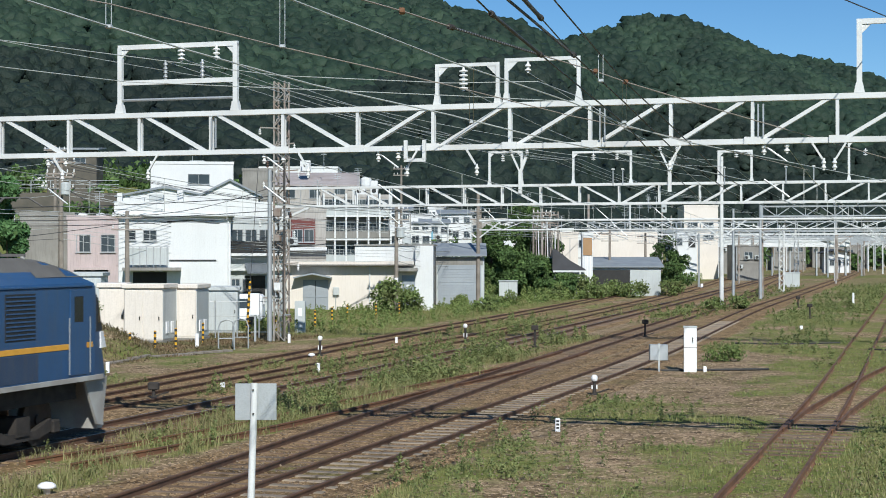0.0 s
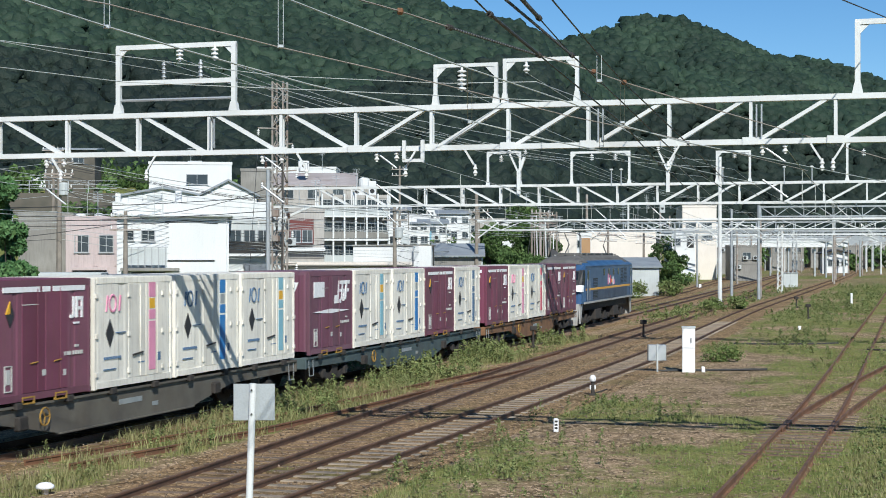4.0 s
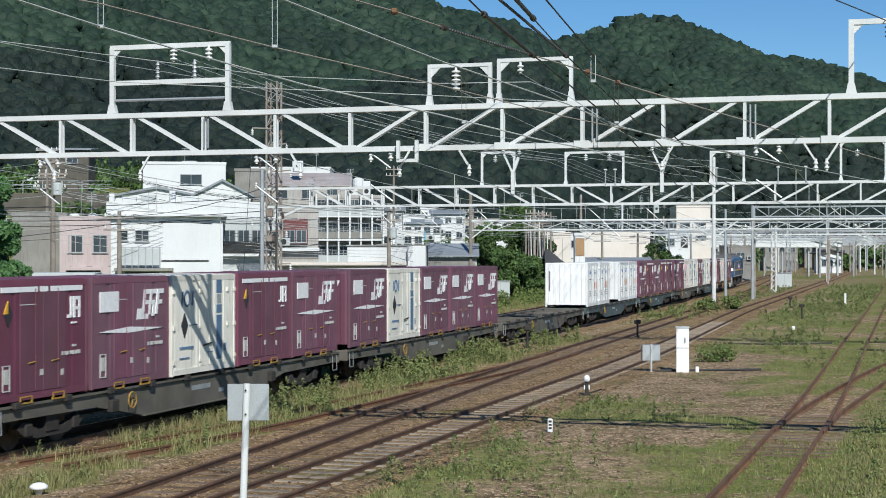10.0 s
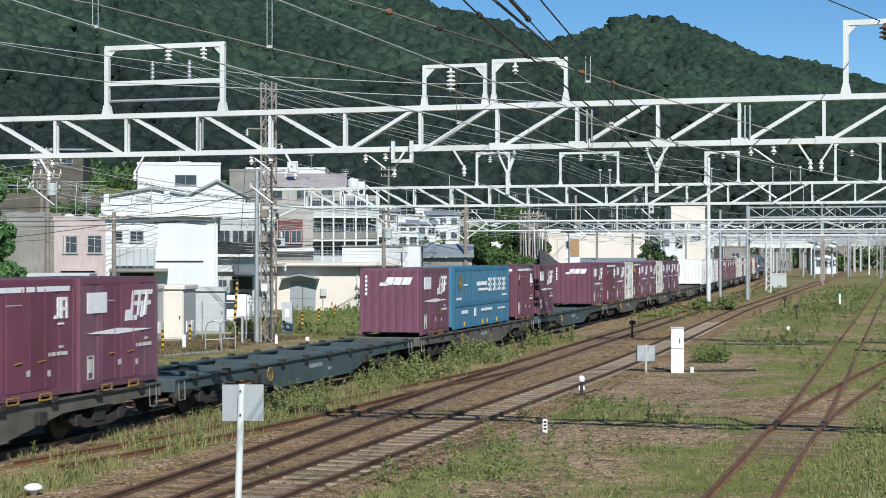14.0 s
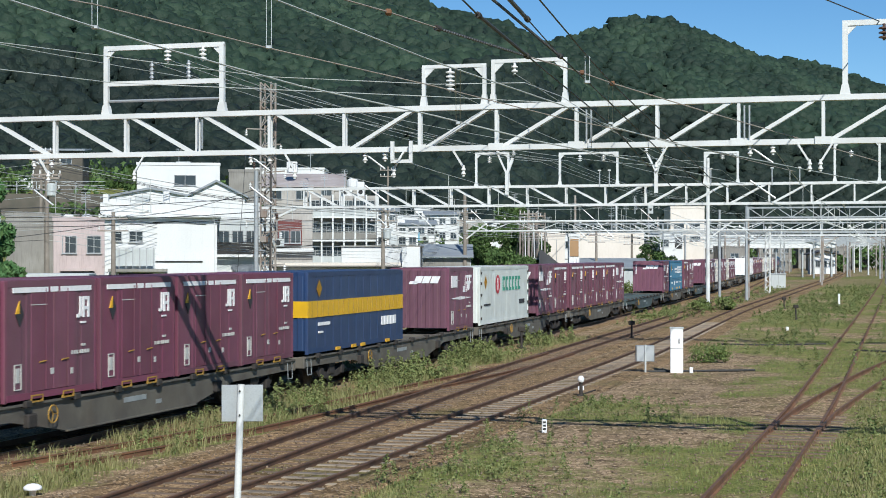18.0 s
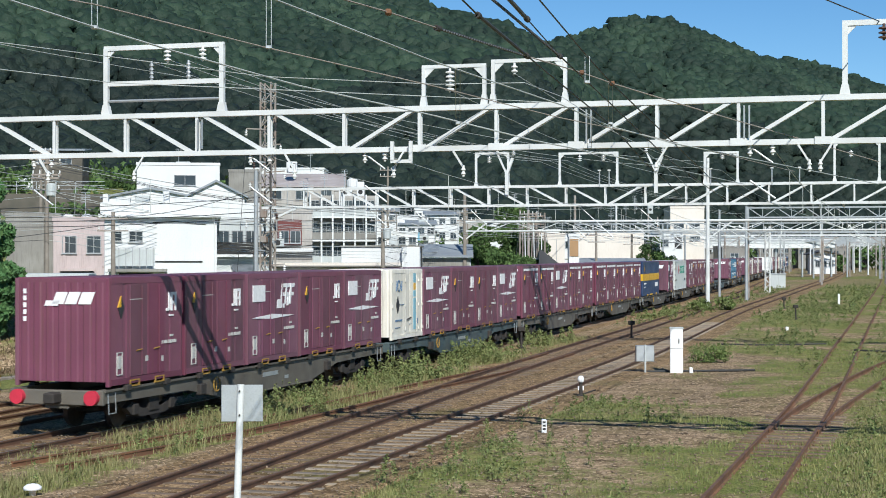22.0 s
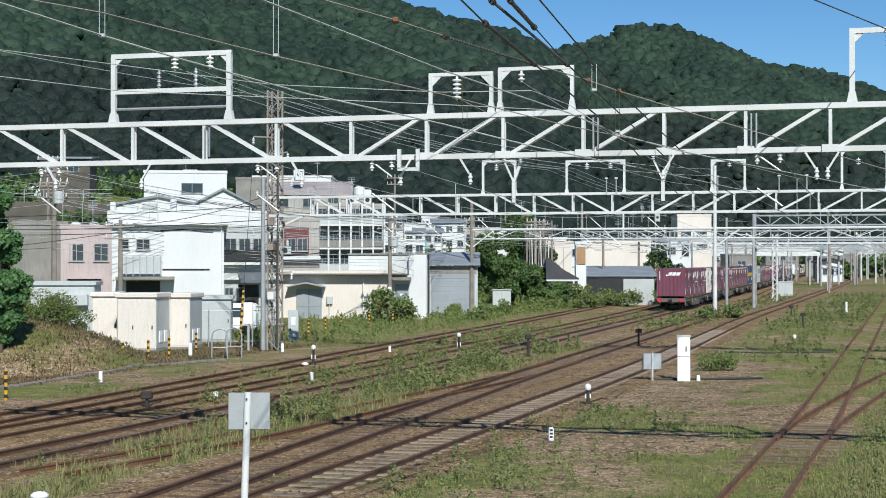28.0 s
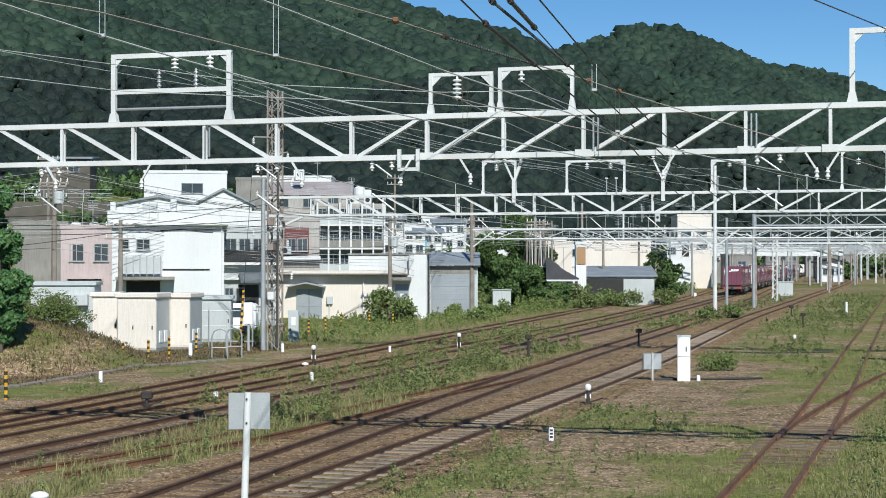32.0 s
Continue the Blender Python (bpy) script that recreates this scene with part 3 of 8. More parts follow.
# Pull-off arms with insulators under the girder.
for x, s in ((-18.9, 1), (-16.3, -1), (-12.9, 1), (-10.2, -1), (-9.1, 1), (-4.6, -1), (-2.0, 1), (-1.35, -1)):
    arm = part("pull_off_arm", Mesh().bar((x, -0.1, 6.3), (x + 0.2 * s, -0.1, 5.98), 0.04), WHITE, g1)
    insulator(arm, (x + 0.22 * s, -0.1, 6.0), 2, 0.05)
for x in (-14.9, -6.2, -3.0):
    hang = part("ladder_hanger", Mesh().bar((x - 0.05, -0.13, 7.1), (x - 0.05, -0.13, 6.45), 0.03).bar((x + 0.05, -0.13, 7.1), (x + 0.05, -0.13, 6.45), 0.03), GALV, g1)

g2 = thing("catenary_gantry", "white steel lattice gantry on a rusty lattice mast", "gantry", gantry_at(71.8), "gantries over the tracks")
J2 = [-27.82 + 1.84 * i for i in range(0, 21)]
truss(g2, -30.2, 9.5, 6.4, 7.28, J2, -13.0, deep=0.3, size=0.095)
lattice_mast(g2, -29.75, 0.0, -0.15, 12.5, 0.55)
lattice_mast(g2, 9.2, 0.0, -0.15, 7.3, 0.5, WHITE)
part("concrete_mast", Mesh().tube((-30.2, -0.4, -0.15), (-30.2, -0.4, 8.2), 0.13, 0.1, 12), GALV, g2)
for k, z in enumerate((1.1, 1.9, 3.6, 4.3, 5.2, 5.7, 6.1, 7.6, 8.1, 8.6, 9.4, 10.2, 11.0)):
    side = -1 if k % 2 else 1
    arm = part("crossarm", Mesh().bar((-29.75, -0.32, z), (-29.75 + side * (0.6 + 0.2 * (k % 3)), -0.32, z + 0.06), 0.06), LATT if k % 3 else GALV, g2)
    insulator(arm, (-29.75 + side * (0.6 + 0.2 * (k % 3)), -0.32, z + 0.02), 3, 0.075, PORC if k % 3 == 0 else PORW)
for z, w, h, mat in ((2.3, 0.16, 0.4, PORW), (4.7, 0.14, 0.3, LATT), (5.9, 0.16, 0.4, LATT)):
    part("mast_box", Mesh().soft(-29.75 - w, -29.75 + w, -0.62, -0.3, z, z + h, 0.03), mat, g2)
part("cable_drop", Mesh().line([(-29.5, -0.34, 0.0), (-29.52, -0.34, 3.0), (-29.45, -0.36, 6.0), (-29.5, -0.34, 9.5)], 0.05), STEEL_DARK, g2)
m = Mesh().bar((-30.0, -0.2, 5.6), (-28.2, -0.2, 6.35), 0.11)
part("knee_brace", m, WHITE, g2)
for x0, x1, z in ((-19.24, -17.69, 8.85), (-15.24, -12.56, 8.78), (-8.58, -7.12, 8.7), (-2.9, -1.0, 9.1)):
    portal(g2, x0, x1, 7.3, z, w=0.1)
for x in (-18.6, -14.3, -13.2, -7.8, -2.2):
    insulator(g2, (x, 0, 8.72), 3, 0.1)
for x in (-17.7, -10.75):
    m = Mesh().box(x - 0.08, x + 0.08, -0.3, -0.18, 6.9, 7.9)
    m.bar((x, -0.24, 7.85), (x - 0.42, -0.24, 8.75), 0.08).bar((x, -0.24, 7.85), (x + 0.28, -0.24, 8.6), 0.13)
    fork = part("forked_bracket", m, WHITE, g2)
    insulator(fork, (x + 0.32, -0.24, 9.05), 3, 0.09)
    insulator(fork, (x - 0.45, -0.24, 9.1), 3, 0.09)
for x in (-13.35, -12.9, -8.3, -5.6, -4.4):
    rod = part("wire_post", Mesh().tube((x, -0.2, 7.2), (x, -0.2, 7.95), 0.03, n=6), GALV, g2)
    part("cap", Mesh().soft(x - 0.07, x + 0.07, -0.26, -0.14, 7.93, 8.0, 0.015), WHITE, rod)

g3 = thing("catenary_gantry", "white tubular gantry on slender steel masts", "gantry", gantry_at(123.3), "gantries over the tracks")
part("beam", Mesh().tube((-34, 0, 6.75), (6, 0, 6.75), 0.1, n=10), WHITE, g3)
part("lower_beam", Mesh().tube((-34, 0, 6.0), (6, 0, 6.0), 0.06, n=8), WHITE, g3)
m = Mesh()
for i in range(20):
    m.bar((-34 + 2 * i, 0, 6.0 if i % 2 else 6.75), (-32 + 2 * i, 0, 6.75 if i % 2 else 6.0), 0.05)
part("web", m, WHITE, g3)
for x, top in ((-34.0, 9.0), (-14.52, 11.6), (5.8, 9.0)):
    part("mast", Mesh().tube((x, 0, -0.15), (x, 0, top), 0.17, 0.13, 12), CONC if x < -30 else WHITE, g3)
    for s in (-1, 1):
        part("knee_brace", Mesh().bar((x, 0, 5.3), (x + s * 1.9, 0, 6.7), 0.1), WHITE, g3)
for x, dy in ((-17.7, 36.9), (-14.0, 25.8)):
    mast = thing("overhead_line_mast", "slender grey steel mast beside the tracks", "mast", gantry_at(123.3 + dy))
    part("pole", Mesh().tube((x, 0, -0.15), (x, 0, 8.6), 0.16, 0.12, 12), GALV, mast)
    part("arm", Mesh().bar((x, 0, 6.6), (x - 2.6, 0, 6.9), 0.07), WHITE, mast)
    part("stay", Mesh().bar((x, 0, 5.4), (x - 2.2, 0, 6.85), 0.05), WHITE, mast)
for i, (u, x0, x1) in enumerate(((168, -34, 2), (205, -36, -1), (245, -38, -2), (290, -42, -4), (315, -44, -3), (340, -46, -7), (370, -48, 2), (400, -50, -10), (435, -53, 3), (470, -56, -14), (268, -40, -1), (306, -43, 4), (355, -47, 0), (386, -49, 5), (418, -52, 2), (450, -54, 4), (500, -58, 4), (540, -62, 3), (590, -66, 4))):
    g = thing("catenary_gantry", "distant white steel gantry over the tracks", "gantry", gantry_at(u), "gantries over the tracks")
    n = int((x1 - x0) / 2.0)
    js = [x0 + (x1 - x0) * k / n for k in range(n + 1)]
    if i == 0:
        truss(g, x0, x1, 6.5, 7.4, js, (x0 + x1) / 2, 0.5, 0.1, GALV)
    elif i in (2, 4) or i > 9:
        for z in (6.5, 7.4):
            part("chord", Mesh().box(x0, x1, -0.1, 0.1, z - 0.07, z + 0.07), GALV, g)
        m = Mesh()
        for k, (a, b) in enumerate(zip(js, js[1:])):
            m.bar((a, 0, 6.5), (a, 0, 7.4), 0.07).bar((a, 0, 6.5 if k % 2 else 7.4), (b, 0, 7.4 if k % 2 else 6.5), 0.06)
        tagged(part("web", m, GALV, g), kind="stuff")
    else:
        part("beam", Mesh().box(x0, x1, -0.15, 0.15, 6.45, 6.65), WHITE if i % 3 == 1 else GALV, g)
    for x in ((x0, x1) if i < 3 else (x0, x0 + (x1 - x0) * 0.35, x0 + (x1 - x0) * 0.7, x1)):
        part("mast", Mesh().tube((x, 0, -0.15), (x, 0, 7.4 if x != x0 else 10.5), 0.17, 0.13, 8), WHITE if i % 4 == 1 else (LATT, GALV)[i % 2], g)
        part("knee_brace", Mesh().bar((x, 0, 5.2), (x + 1.6, 0, 6.5), 0.1), WHITE if i % 2 else LATT, g)

# Grey lattice girder from the slender mast across the yard's near lines.
g = thing("catenary_gantry", "grey steel lattice girder gantry over the yard lines", "gantry", gantry_at(149.1), "gantries over the tracks")
js = [-13.8 + 1.3 * k for k in range(21)]
for z in (7.55, 8.45):
    part("chord", Mesh().box(js[0], js[-1], -0.12, 0.12, z - 0.07, z + 0.07), GALV, g)
for k, (a, c) in enumerate(zip(js, js[1:])):
    part("diagonal", Mesh().bar((a, 0, 7.55 if k % 2 else 8.45), (c, 0, 8.45 if k % 2 else 7.55), 0.08), GALV, g)
    if k % 2:
        part("upright", Mesh().bar((a, 0, 7.55), (a, 0, 8.45), 0.06), GALV, g)
part("mast", Mesh().tube((js[-1], 0, -0.15), (js[-1], 0, 9.0), 0.17, 0.13, 10), GALV, g)
part("bracket", Mesh().soft(js[0] - 0.22, js[0] + 0.06, -0.16, 0.16, 7.4, 8.56, 0.03), GALV, g)
for x in (-10.8, -7.2, -2.4):
    post = part("wire_post", Mesh().tube((x, 0, 6.3), (x, 0, 7.5), 0.05, n=8), GALV, g)
    insulator(post, (x, 0, 6.3), 3, 0.1)

# Single masts and signal posts scattered down the yard.
r = random.Random(33)
for k in range(22):
    u = r.uniform(150, 420)
    x = r.uniform(-30, 2) - 0.00032 * max(u - 60, 0) ** 1.75
    if min(abs(x - c - bend_at) for c in (-18.65, -11.4, -15.6, -23.0, -28.0, -2.5) for bend_at in (-0.00032 * max(u - 60, 0) ** 1.75,)) < 1.6:
        x += 1.9
    mast = thing("overhead_line_mast", "slender steel mast beside the far tracks", "mast", gantry_at(u), "masts down the yard")
    h = r.uniform(6.5, 10.5)
    mat = r.choice((GALV, LATT, WHITE, LATT))
    part("pole", Mesh().tube((x, 0, -0.15), (x, 0, h), 0.15, 0.11, 10), mat, mast)
    for s in r.choice(((-1,), (1,), (-1, 1))):
        part("arm", Mesh().bar((x, 0, 6.3), (x + s * 2.4, 0, 6.5), 0.08), mat, mast)
        part("stay", Mesh().bar((x, 0, 5.2), (x + s * 2.0, 0, 6.45), 0.06), mat, mast)
        insulator(mast, (x + s * 2.2, 0, 6.45), 3, 0.09)


# ---- overhead wires ----
WIRE = surf("weathered_copper_wire", (0.5, 0.52, 0.5), (0.4, 0.41, 0.4), 0.5, 0.0, scale=1.0, bump=0.0)
WIRE_D = surf("dark_insulated_wire", (0.05, 0.05, 0.055), rough=0.5, scale=1.0, bump=0.0)
SUPPORTS = (-30.0, -5.0, 32.2, 71.8, 123.3, 168.0, 205.0, 245.0, 290.0, 340.0, 400.0, 470.0)


def sagging(a, b, sag, n=10):
    a, b = Vector(a), Vector(b)
    return [a + (b - a) * (k / n) - Vector((0, 0, 4 * sag * (k / n) * (1 - k / n))) for k in range(n + 1)]


def run_of(points, sag):
    out = []
    for p, q in zip(points, points[1:]):
        out += sagging(p, q, sag)[:-1]
    return out + [Vector(points[-1])]


def line_along(w, z, sag=0.35, r=0.016, material=None, shift=None):
    """A wire along the yard from support to support."""
    pts = [yard(u, w + (shift(u) if shift else 0), z) for u in SUPPORTS[2:]]
    ob = thing("overhead_wire", "thin weathered overhead wire along the tracks", "wire", group="overhead wires", mesh=Mesh().line(run_of(pts, sag), r), material=material or WIRE)
    return ob


def bend(u):
    """Sideways drift of the curving tracks."""
    return -0.00032 * max(u - 60, 0) ** 1.75 if u > 60 else 0.0


for w, z in ((-15.7, 8.45), (-14.85, 8.45), (-16.14, 8.42), (-15.24, 8.42), (-9.2, 7.6), (-7.8, 7.9), (-0.26, 8.4)):
    line_along(w, z, 0.4, 0.0105 if z > 8.43 else 0.009, shift=bend)
# Contact lines over each track: carrier, contact wire and droppers.
for w in (-23.6, -21.4, -18.65, -13.3, -10.65, -2.5):
    root = thing("contact_line", "contact line hung from a carrier wire above the track", "overhead line", group="contact lines")
    car = [yard(u, w + bend(u), 6.25) for u in SUPPORTS[2:]]
    part("carrier_wire", Mesh().line(run_of(car, 0.45), 0.0085), WIRE, root)
    part("contact_wire", Mesh().line([yard(u, w + bend(u) + (0.15 if i % 2 else -0.15), 5.2) for i, u in enumerate(SUPPORTS[2:])], 0.008), WIRE, root)
    m = Mesh()
    for u0, u1 in zip(SUPPORTS[2:7], SUPPORTS[3:8]):
        for k in range(1, 8):
            t = k / 8
            u = u0 + (u1 - u0) * t
            m.bar(yard(u, w + bend(u0) * (1 - t) + bend(u1) * t, 6.25 - 4 * 0.45 * t * (1 - t)), yard(u, w + bend(u0) * (1 - t) + bend(u1) * t, 5.2), 0.012)
    tagged(part("dropper_set", m, WIRE, root), kind="stuff")
    for u in (32.2, 71.8, 123.3, 168.0, 205.0, 245.0):
        h = 6.33 if u == 32.2 else 6.4
        reach = 0.45 if u == 32.2 else 1.0
        o = yard(u, w + bend(u))
        thick = 0.022 if u < 100 else 0.042
        part("hanger_rod", Mesh().bar(o + Vector((0, 0, h)), o + Vector((0, 0, 6.26)), 0.05), GALV, root)
        part("registration_arm", Mesh().tube(o + N * -reach + Vector((0, 0, h - 0.05)), o + Vector((0, 0, 5.45 if reach == 1.0 else 5.95)), thick, n=6), GALV, root)
        part("steady_arm", Mesh().tube(o + N * -reach + Vector((0, 0, 5.6)), o + N * 0.05 + Vector((0, 0, 5.24)), thick, n=6), GALV, root)
        insulator(root, tuple(o + Vector((0, 0, h + 0.02))), 2, 0.06)
        insulator(root, tuple(o + N * -reach + Vector((0, 0, h))), 2, 0.055)
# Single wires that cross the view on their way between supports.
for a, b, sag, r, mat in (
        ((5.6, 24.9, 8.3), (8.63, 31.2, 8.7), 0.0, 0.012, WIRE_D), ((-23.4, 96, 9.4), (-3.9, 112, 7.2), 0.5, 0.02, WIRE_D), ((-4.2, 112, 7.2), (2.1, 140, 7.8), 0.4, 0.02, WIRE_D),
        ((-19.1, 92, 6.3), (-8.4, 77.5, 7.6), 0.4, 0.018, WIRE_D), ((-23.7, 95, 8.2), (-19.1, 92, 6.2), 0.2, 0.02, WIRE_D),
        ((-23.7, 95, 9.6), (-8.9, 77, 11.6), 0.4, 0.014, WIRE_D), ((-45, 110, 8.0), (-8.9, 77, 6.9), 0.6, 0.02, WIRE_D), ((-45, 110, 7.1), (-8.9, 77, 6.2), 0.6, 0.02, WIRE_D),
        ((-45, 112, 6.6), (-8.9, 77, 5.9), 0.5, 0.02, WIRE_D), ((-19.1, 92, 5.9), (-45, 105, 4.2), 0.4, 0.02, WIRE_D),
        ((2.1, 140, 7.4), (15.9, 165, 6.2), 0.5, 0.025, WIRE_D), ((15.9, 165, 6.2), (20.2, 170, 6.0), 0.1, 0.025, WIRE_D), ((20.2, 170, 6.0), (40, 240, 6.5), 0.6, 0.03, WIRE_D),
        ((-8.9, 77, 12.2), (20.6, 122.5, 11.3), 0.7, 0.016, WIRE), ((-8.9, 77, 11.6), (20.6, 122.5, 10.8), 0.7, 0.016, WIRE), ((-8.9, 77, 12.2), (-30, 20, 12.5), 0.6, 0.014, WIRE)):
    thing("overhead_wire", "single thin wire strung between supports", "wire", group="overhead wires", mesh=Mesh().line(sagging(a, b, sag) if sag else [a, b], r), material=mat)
# House and telephone wires from pole to pole through the town.
r = random.Random(21)
for i in range(16):
    z = 5.0 + 0.33 * i
    for a, b in (((-62, 112 + 1.2 * i, z + r.uniform(0.5, 2.0)), (-23.75, 95, z)), ((-23.75, 95, z), (-4.25, 112, 3.6 + 0.24 * i)), ((-4.25, 112, 3.6 + 0.24 * i), (2.1, 140, 4.0 + 0.25 * i))):
        if i % 3 != 1 or r.random() < 0.5:
            thing("overhead_wire", "thin grey house wire sagging between poles", "wire", group="overhead wires", mesh=Mesh().line(sagging(a, b, r.uniform(0.2, 0.9)), 0.014), material=WIRE if r.random() < 0.55 else WIRE_D)

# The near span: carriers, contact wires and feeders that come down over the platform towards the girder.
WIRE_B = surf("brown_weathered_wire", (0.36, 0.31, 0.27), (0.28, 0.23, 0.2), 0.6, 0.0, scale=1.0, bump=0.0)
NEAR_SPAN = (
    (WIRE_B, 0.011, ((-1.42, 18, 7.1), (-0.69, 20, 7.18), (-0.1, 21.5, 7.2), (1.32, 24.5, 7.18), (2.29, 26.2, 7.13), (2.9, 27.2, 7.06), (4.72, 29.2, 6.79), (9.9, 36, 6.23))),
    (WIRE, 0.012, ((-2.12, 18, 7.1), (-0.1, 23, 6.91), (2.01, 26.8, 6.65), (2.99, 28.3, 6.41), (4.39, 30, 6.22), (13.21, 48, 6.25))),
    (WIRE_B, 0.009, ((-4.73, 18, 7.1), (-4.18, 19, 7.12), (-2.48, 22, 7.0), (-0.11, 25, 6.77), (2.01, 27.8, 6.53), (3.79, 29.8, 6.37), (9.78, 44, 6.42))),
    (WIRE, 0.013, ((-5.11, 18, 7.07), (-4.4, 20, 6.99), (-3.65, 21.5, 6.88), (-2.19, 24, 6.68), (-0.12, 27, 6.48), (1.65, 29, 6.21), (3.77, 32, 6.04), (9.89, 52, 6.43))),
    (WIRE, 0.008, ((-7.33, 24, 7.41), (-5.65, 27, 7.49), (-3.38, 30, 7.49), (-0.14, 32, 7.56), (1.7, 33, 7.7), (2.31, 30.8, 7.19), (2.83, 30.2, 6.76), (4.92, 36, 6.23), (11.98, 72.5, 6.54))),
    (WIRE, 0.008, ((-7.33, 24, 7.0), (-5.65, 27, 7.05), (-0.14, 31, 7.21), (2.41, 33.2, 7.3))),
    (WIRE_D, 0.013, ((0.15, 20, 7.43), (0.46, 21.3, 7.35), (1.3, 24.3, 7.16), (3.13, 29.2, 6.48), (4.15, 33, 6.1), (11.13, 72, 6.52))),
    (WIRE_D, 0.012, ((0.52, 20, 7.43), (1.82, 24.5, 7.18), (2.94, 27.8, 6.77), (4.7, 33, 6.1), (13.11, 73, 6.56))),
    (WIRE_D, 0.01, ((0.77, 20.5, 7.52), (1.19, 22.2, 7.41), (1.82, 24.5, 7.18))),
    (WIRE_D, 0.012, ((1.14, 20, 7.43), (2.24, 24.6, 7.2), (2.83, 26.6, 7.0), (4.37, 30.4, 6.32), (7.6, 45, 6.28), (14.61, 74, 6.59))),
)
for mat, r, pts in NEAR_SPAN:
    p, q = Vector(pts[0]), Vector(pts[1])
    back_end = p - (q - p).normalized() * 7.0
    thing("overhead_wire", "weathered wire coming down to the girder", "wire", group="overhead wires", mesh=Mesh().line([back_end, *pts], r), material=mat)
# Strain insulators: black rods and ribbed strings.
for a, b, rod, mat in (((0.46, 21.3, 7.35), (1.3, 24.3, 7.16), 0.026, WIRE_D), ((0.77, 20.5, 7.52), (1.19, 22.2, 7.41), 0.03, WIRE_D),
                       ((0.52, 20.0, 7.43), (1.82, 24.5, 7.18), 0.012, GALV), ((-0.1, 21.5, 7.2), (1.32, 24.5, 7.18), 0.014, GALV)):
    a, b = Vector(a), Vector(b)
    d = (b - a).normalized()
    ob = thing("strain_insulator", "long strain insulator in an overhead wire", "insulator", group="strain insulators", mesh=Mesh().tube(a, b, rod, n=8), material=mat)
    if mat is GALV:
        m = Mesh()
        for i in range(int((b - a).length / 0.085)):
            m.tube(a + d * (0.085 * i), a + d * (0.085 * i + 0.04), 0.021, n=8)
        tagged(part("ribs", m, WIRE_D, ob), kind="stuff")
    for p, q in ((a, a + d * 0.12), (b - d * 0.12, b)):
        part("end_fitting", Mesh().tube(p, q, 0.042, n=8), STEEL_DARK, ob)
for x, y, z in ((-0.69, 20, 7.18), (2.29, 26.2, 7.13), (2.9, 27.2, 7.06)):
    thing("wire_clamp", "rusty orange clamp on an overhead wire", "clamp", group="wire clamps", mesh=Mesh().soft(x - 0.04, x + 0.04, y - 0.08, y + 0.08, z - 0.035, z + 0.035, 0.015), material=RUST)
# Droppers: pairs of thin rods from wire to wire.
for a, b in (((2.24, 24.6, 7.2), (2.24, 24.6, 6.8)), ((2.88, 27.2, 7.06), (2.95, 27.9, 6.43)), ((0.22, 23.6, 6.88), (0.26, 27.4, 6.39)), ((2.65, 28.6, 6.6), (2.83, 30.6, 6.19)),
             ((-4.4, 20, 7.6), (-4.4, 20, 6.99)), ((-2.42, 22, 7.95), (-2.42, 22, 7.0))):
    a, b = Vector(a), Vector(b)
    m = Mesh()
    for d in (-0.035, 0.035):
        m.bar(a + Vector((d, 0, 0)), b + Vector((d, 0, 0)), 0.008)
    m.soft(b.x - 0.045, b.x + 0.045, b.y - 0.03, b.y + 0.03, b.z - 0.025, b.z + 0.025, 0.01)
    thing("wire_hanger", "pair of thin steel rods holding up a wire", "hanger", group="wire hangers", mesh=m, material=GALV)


# ---- the goods train ----
def paint(name, col, rust=0.3, rough=0.5, each=0.12):
    return surf(name, col, tuple(c * 0.8 for c in col), rough, scale=0.8, fine=25, bump=0.05, dirt=(0.12, 0.07, 0.045), dirt_amount=rust, each=each, streak=True)


MAROON = paint("maroon_paint", (0.172, 0.055, 0.09), each=0.18)
MAROON2 = paint("faded_maroon_paint", (0.178, 0.069, 0.107), 0.25, each=0.18)
CREAM_W = paint("container_white", (0.86, 0.82, 0.73), 0.25)
REEFER = paint("clean_container_white", (0.87, 0.87, 0.86), 0.1)
NAVY = paint("navy_paint", (0.02, 0.05, 0.135), 0.15)
SKYBLUE = paint("light_blue_paint", (0.045, 0.2, 0.335), 0.12)
ZWHITE = paint("mint_white_paint", (0.7, 0.74, 0.71), 0.15)
MARK = surf("white_marking", (0.85, 0.85, 0.86), (0.75, 0.75, 0.76), 0.5, scale=8, bump=0.0)
PALE_M = surf("pale_grey_marking", (0.52, 0.52, 0.5), (0.42, 0.42, 0.4), 0.6, scale=8, bump=0.0)
YELLOW = surf("yellow_paint", (0.75, 0.42, 0.03), (0.6, 0.32, 0.03), 0.5, scale=4, bump=0.03)
BAND = surf("yellow_band", (0.7, 0.41, 0.014), (0.6, 0.35, 0.014), 0.5, scale=2, bump=0.02)
BLACKM = surf("black_marking", (0.03, 0.03, 0.035), rough=0.6, bump=0.0)
GREEN_M = surf("green_marking", (0.05, 0.28, 0.2), rough=0.5, bump=0.0)
RED_M = surf("red_marking", (0.55, 0.03, 0.06), rough=0.5, bump=0.0)
STRIPES = {"navy": surf("navy_stripe", (0.1, 0.18, 0.3), rough=0.5, bump=0.0), "blue": surf("blue_stripe", (0.03, 0.2, 0.5), rough=0.5, bump=0.0),
           "cyan": surf("pale_blue_stripe", (0.25, 0.5, 0.6), rough=0.5, bump=0.0), "pink": surf("pink_stripe", (0.75, 0.3, 0.45), rough=0.5, bump=0.0),
           "red": surf("red_stripe", (0.65, 0.1, 0.16), rough=0.5, bump=0.0)}
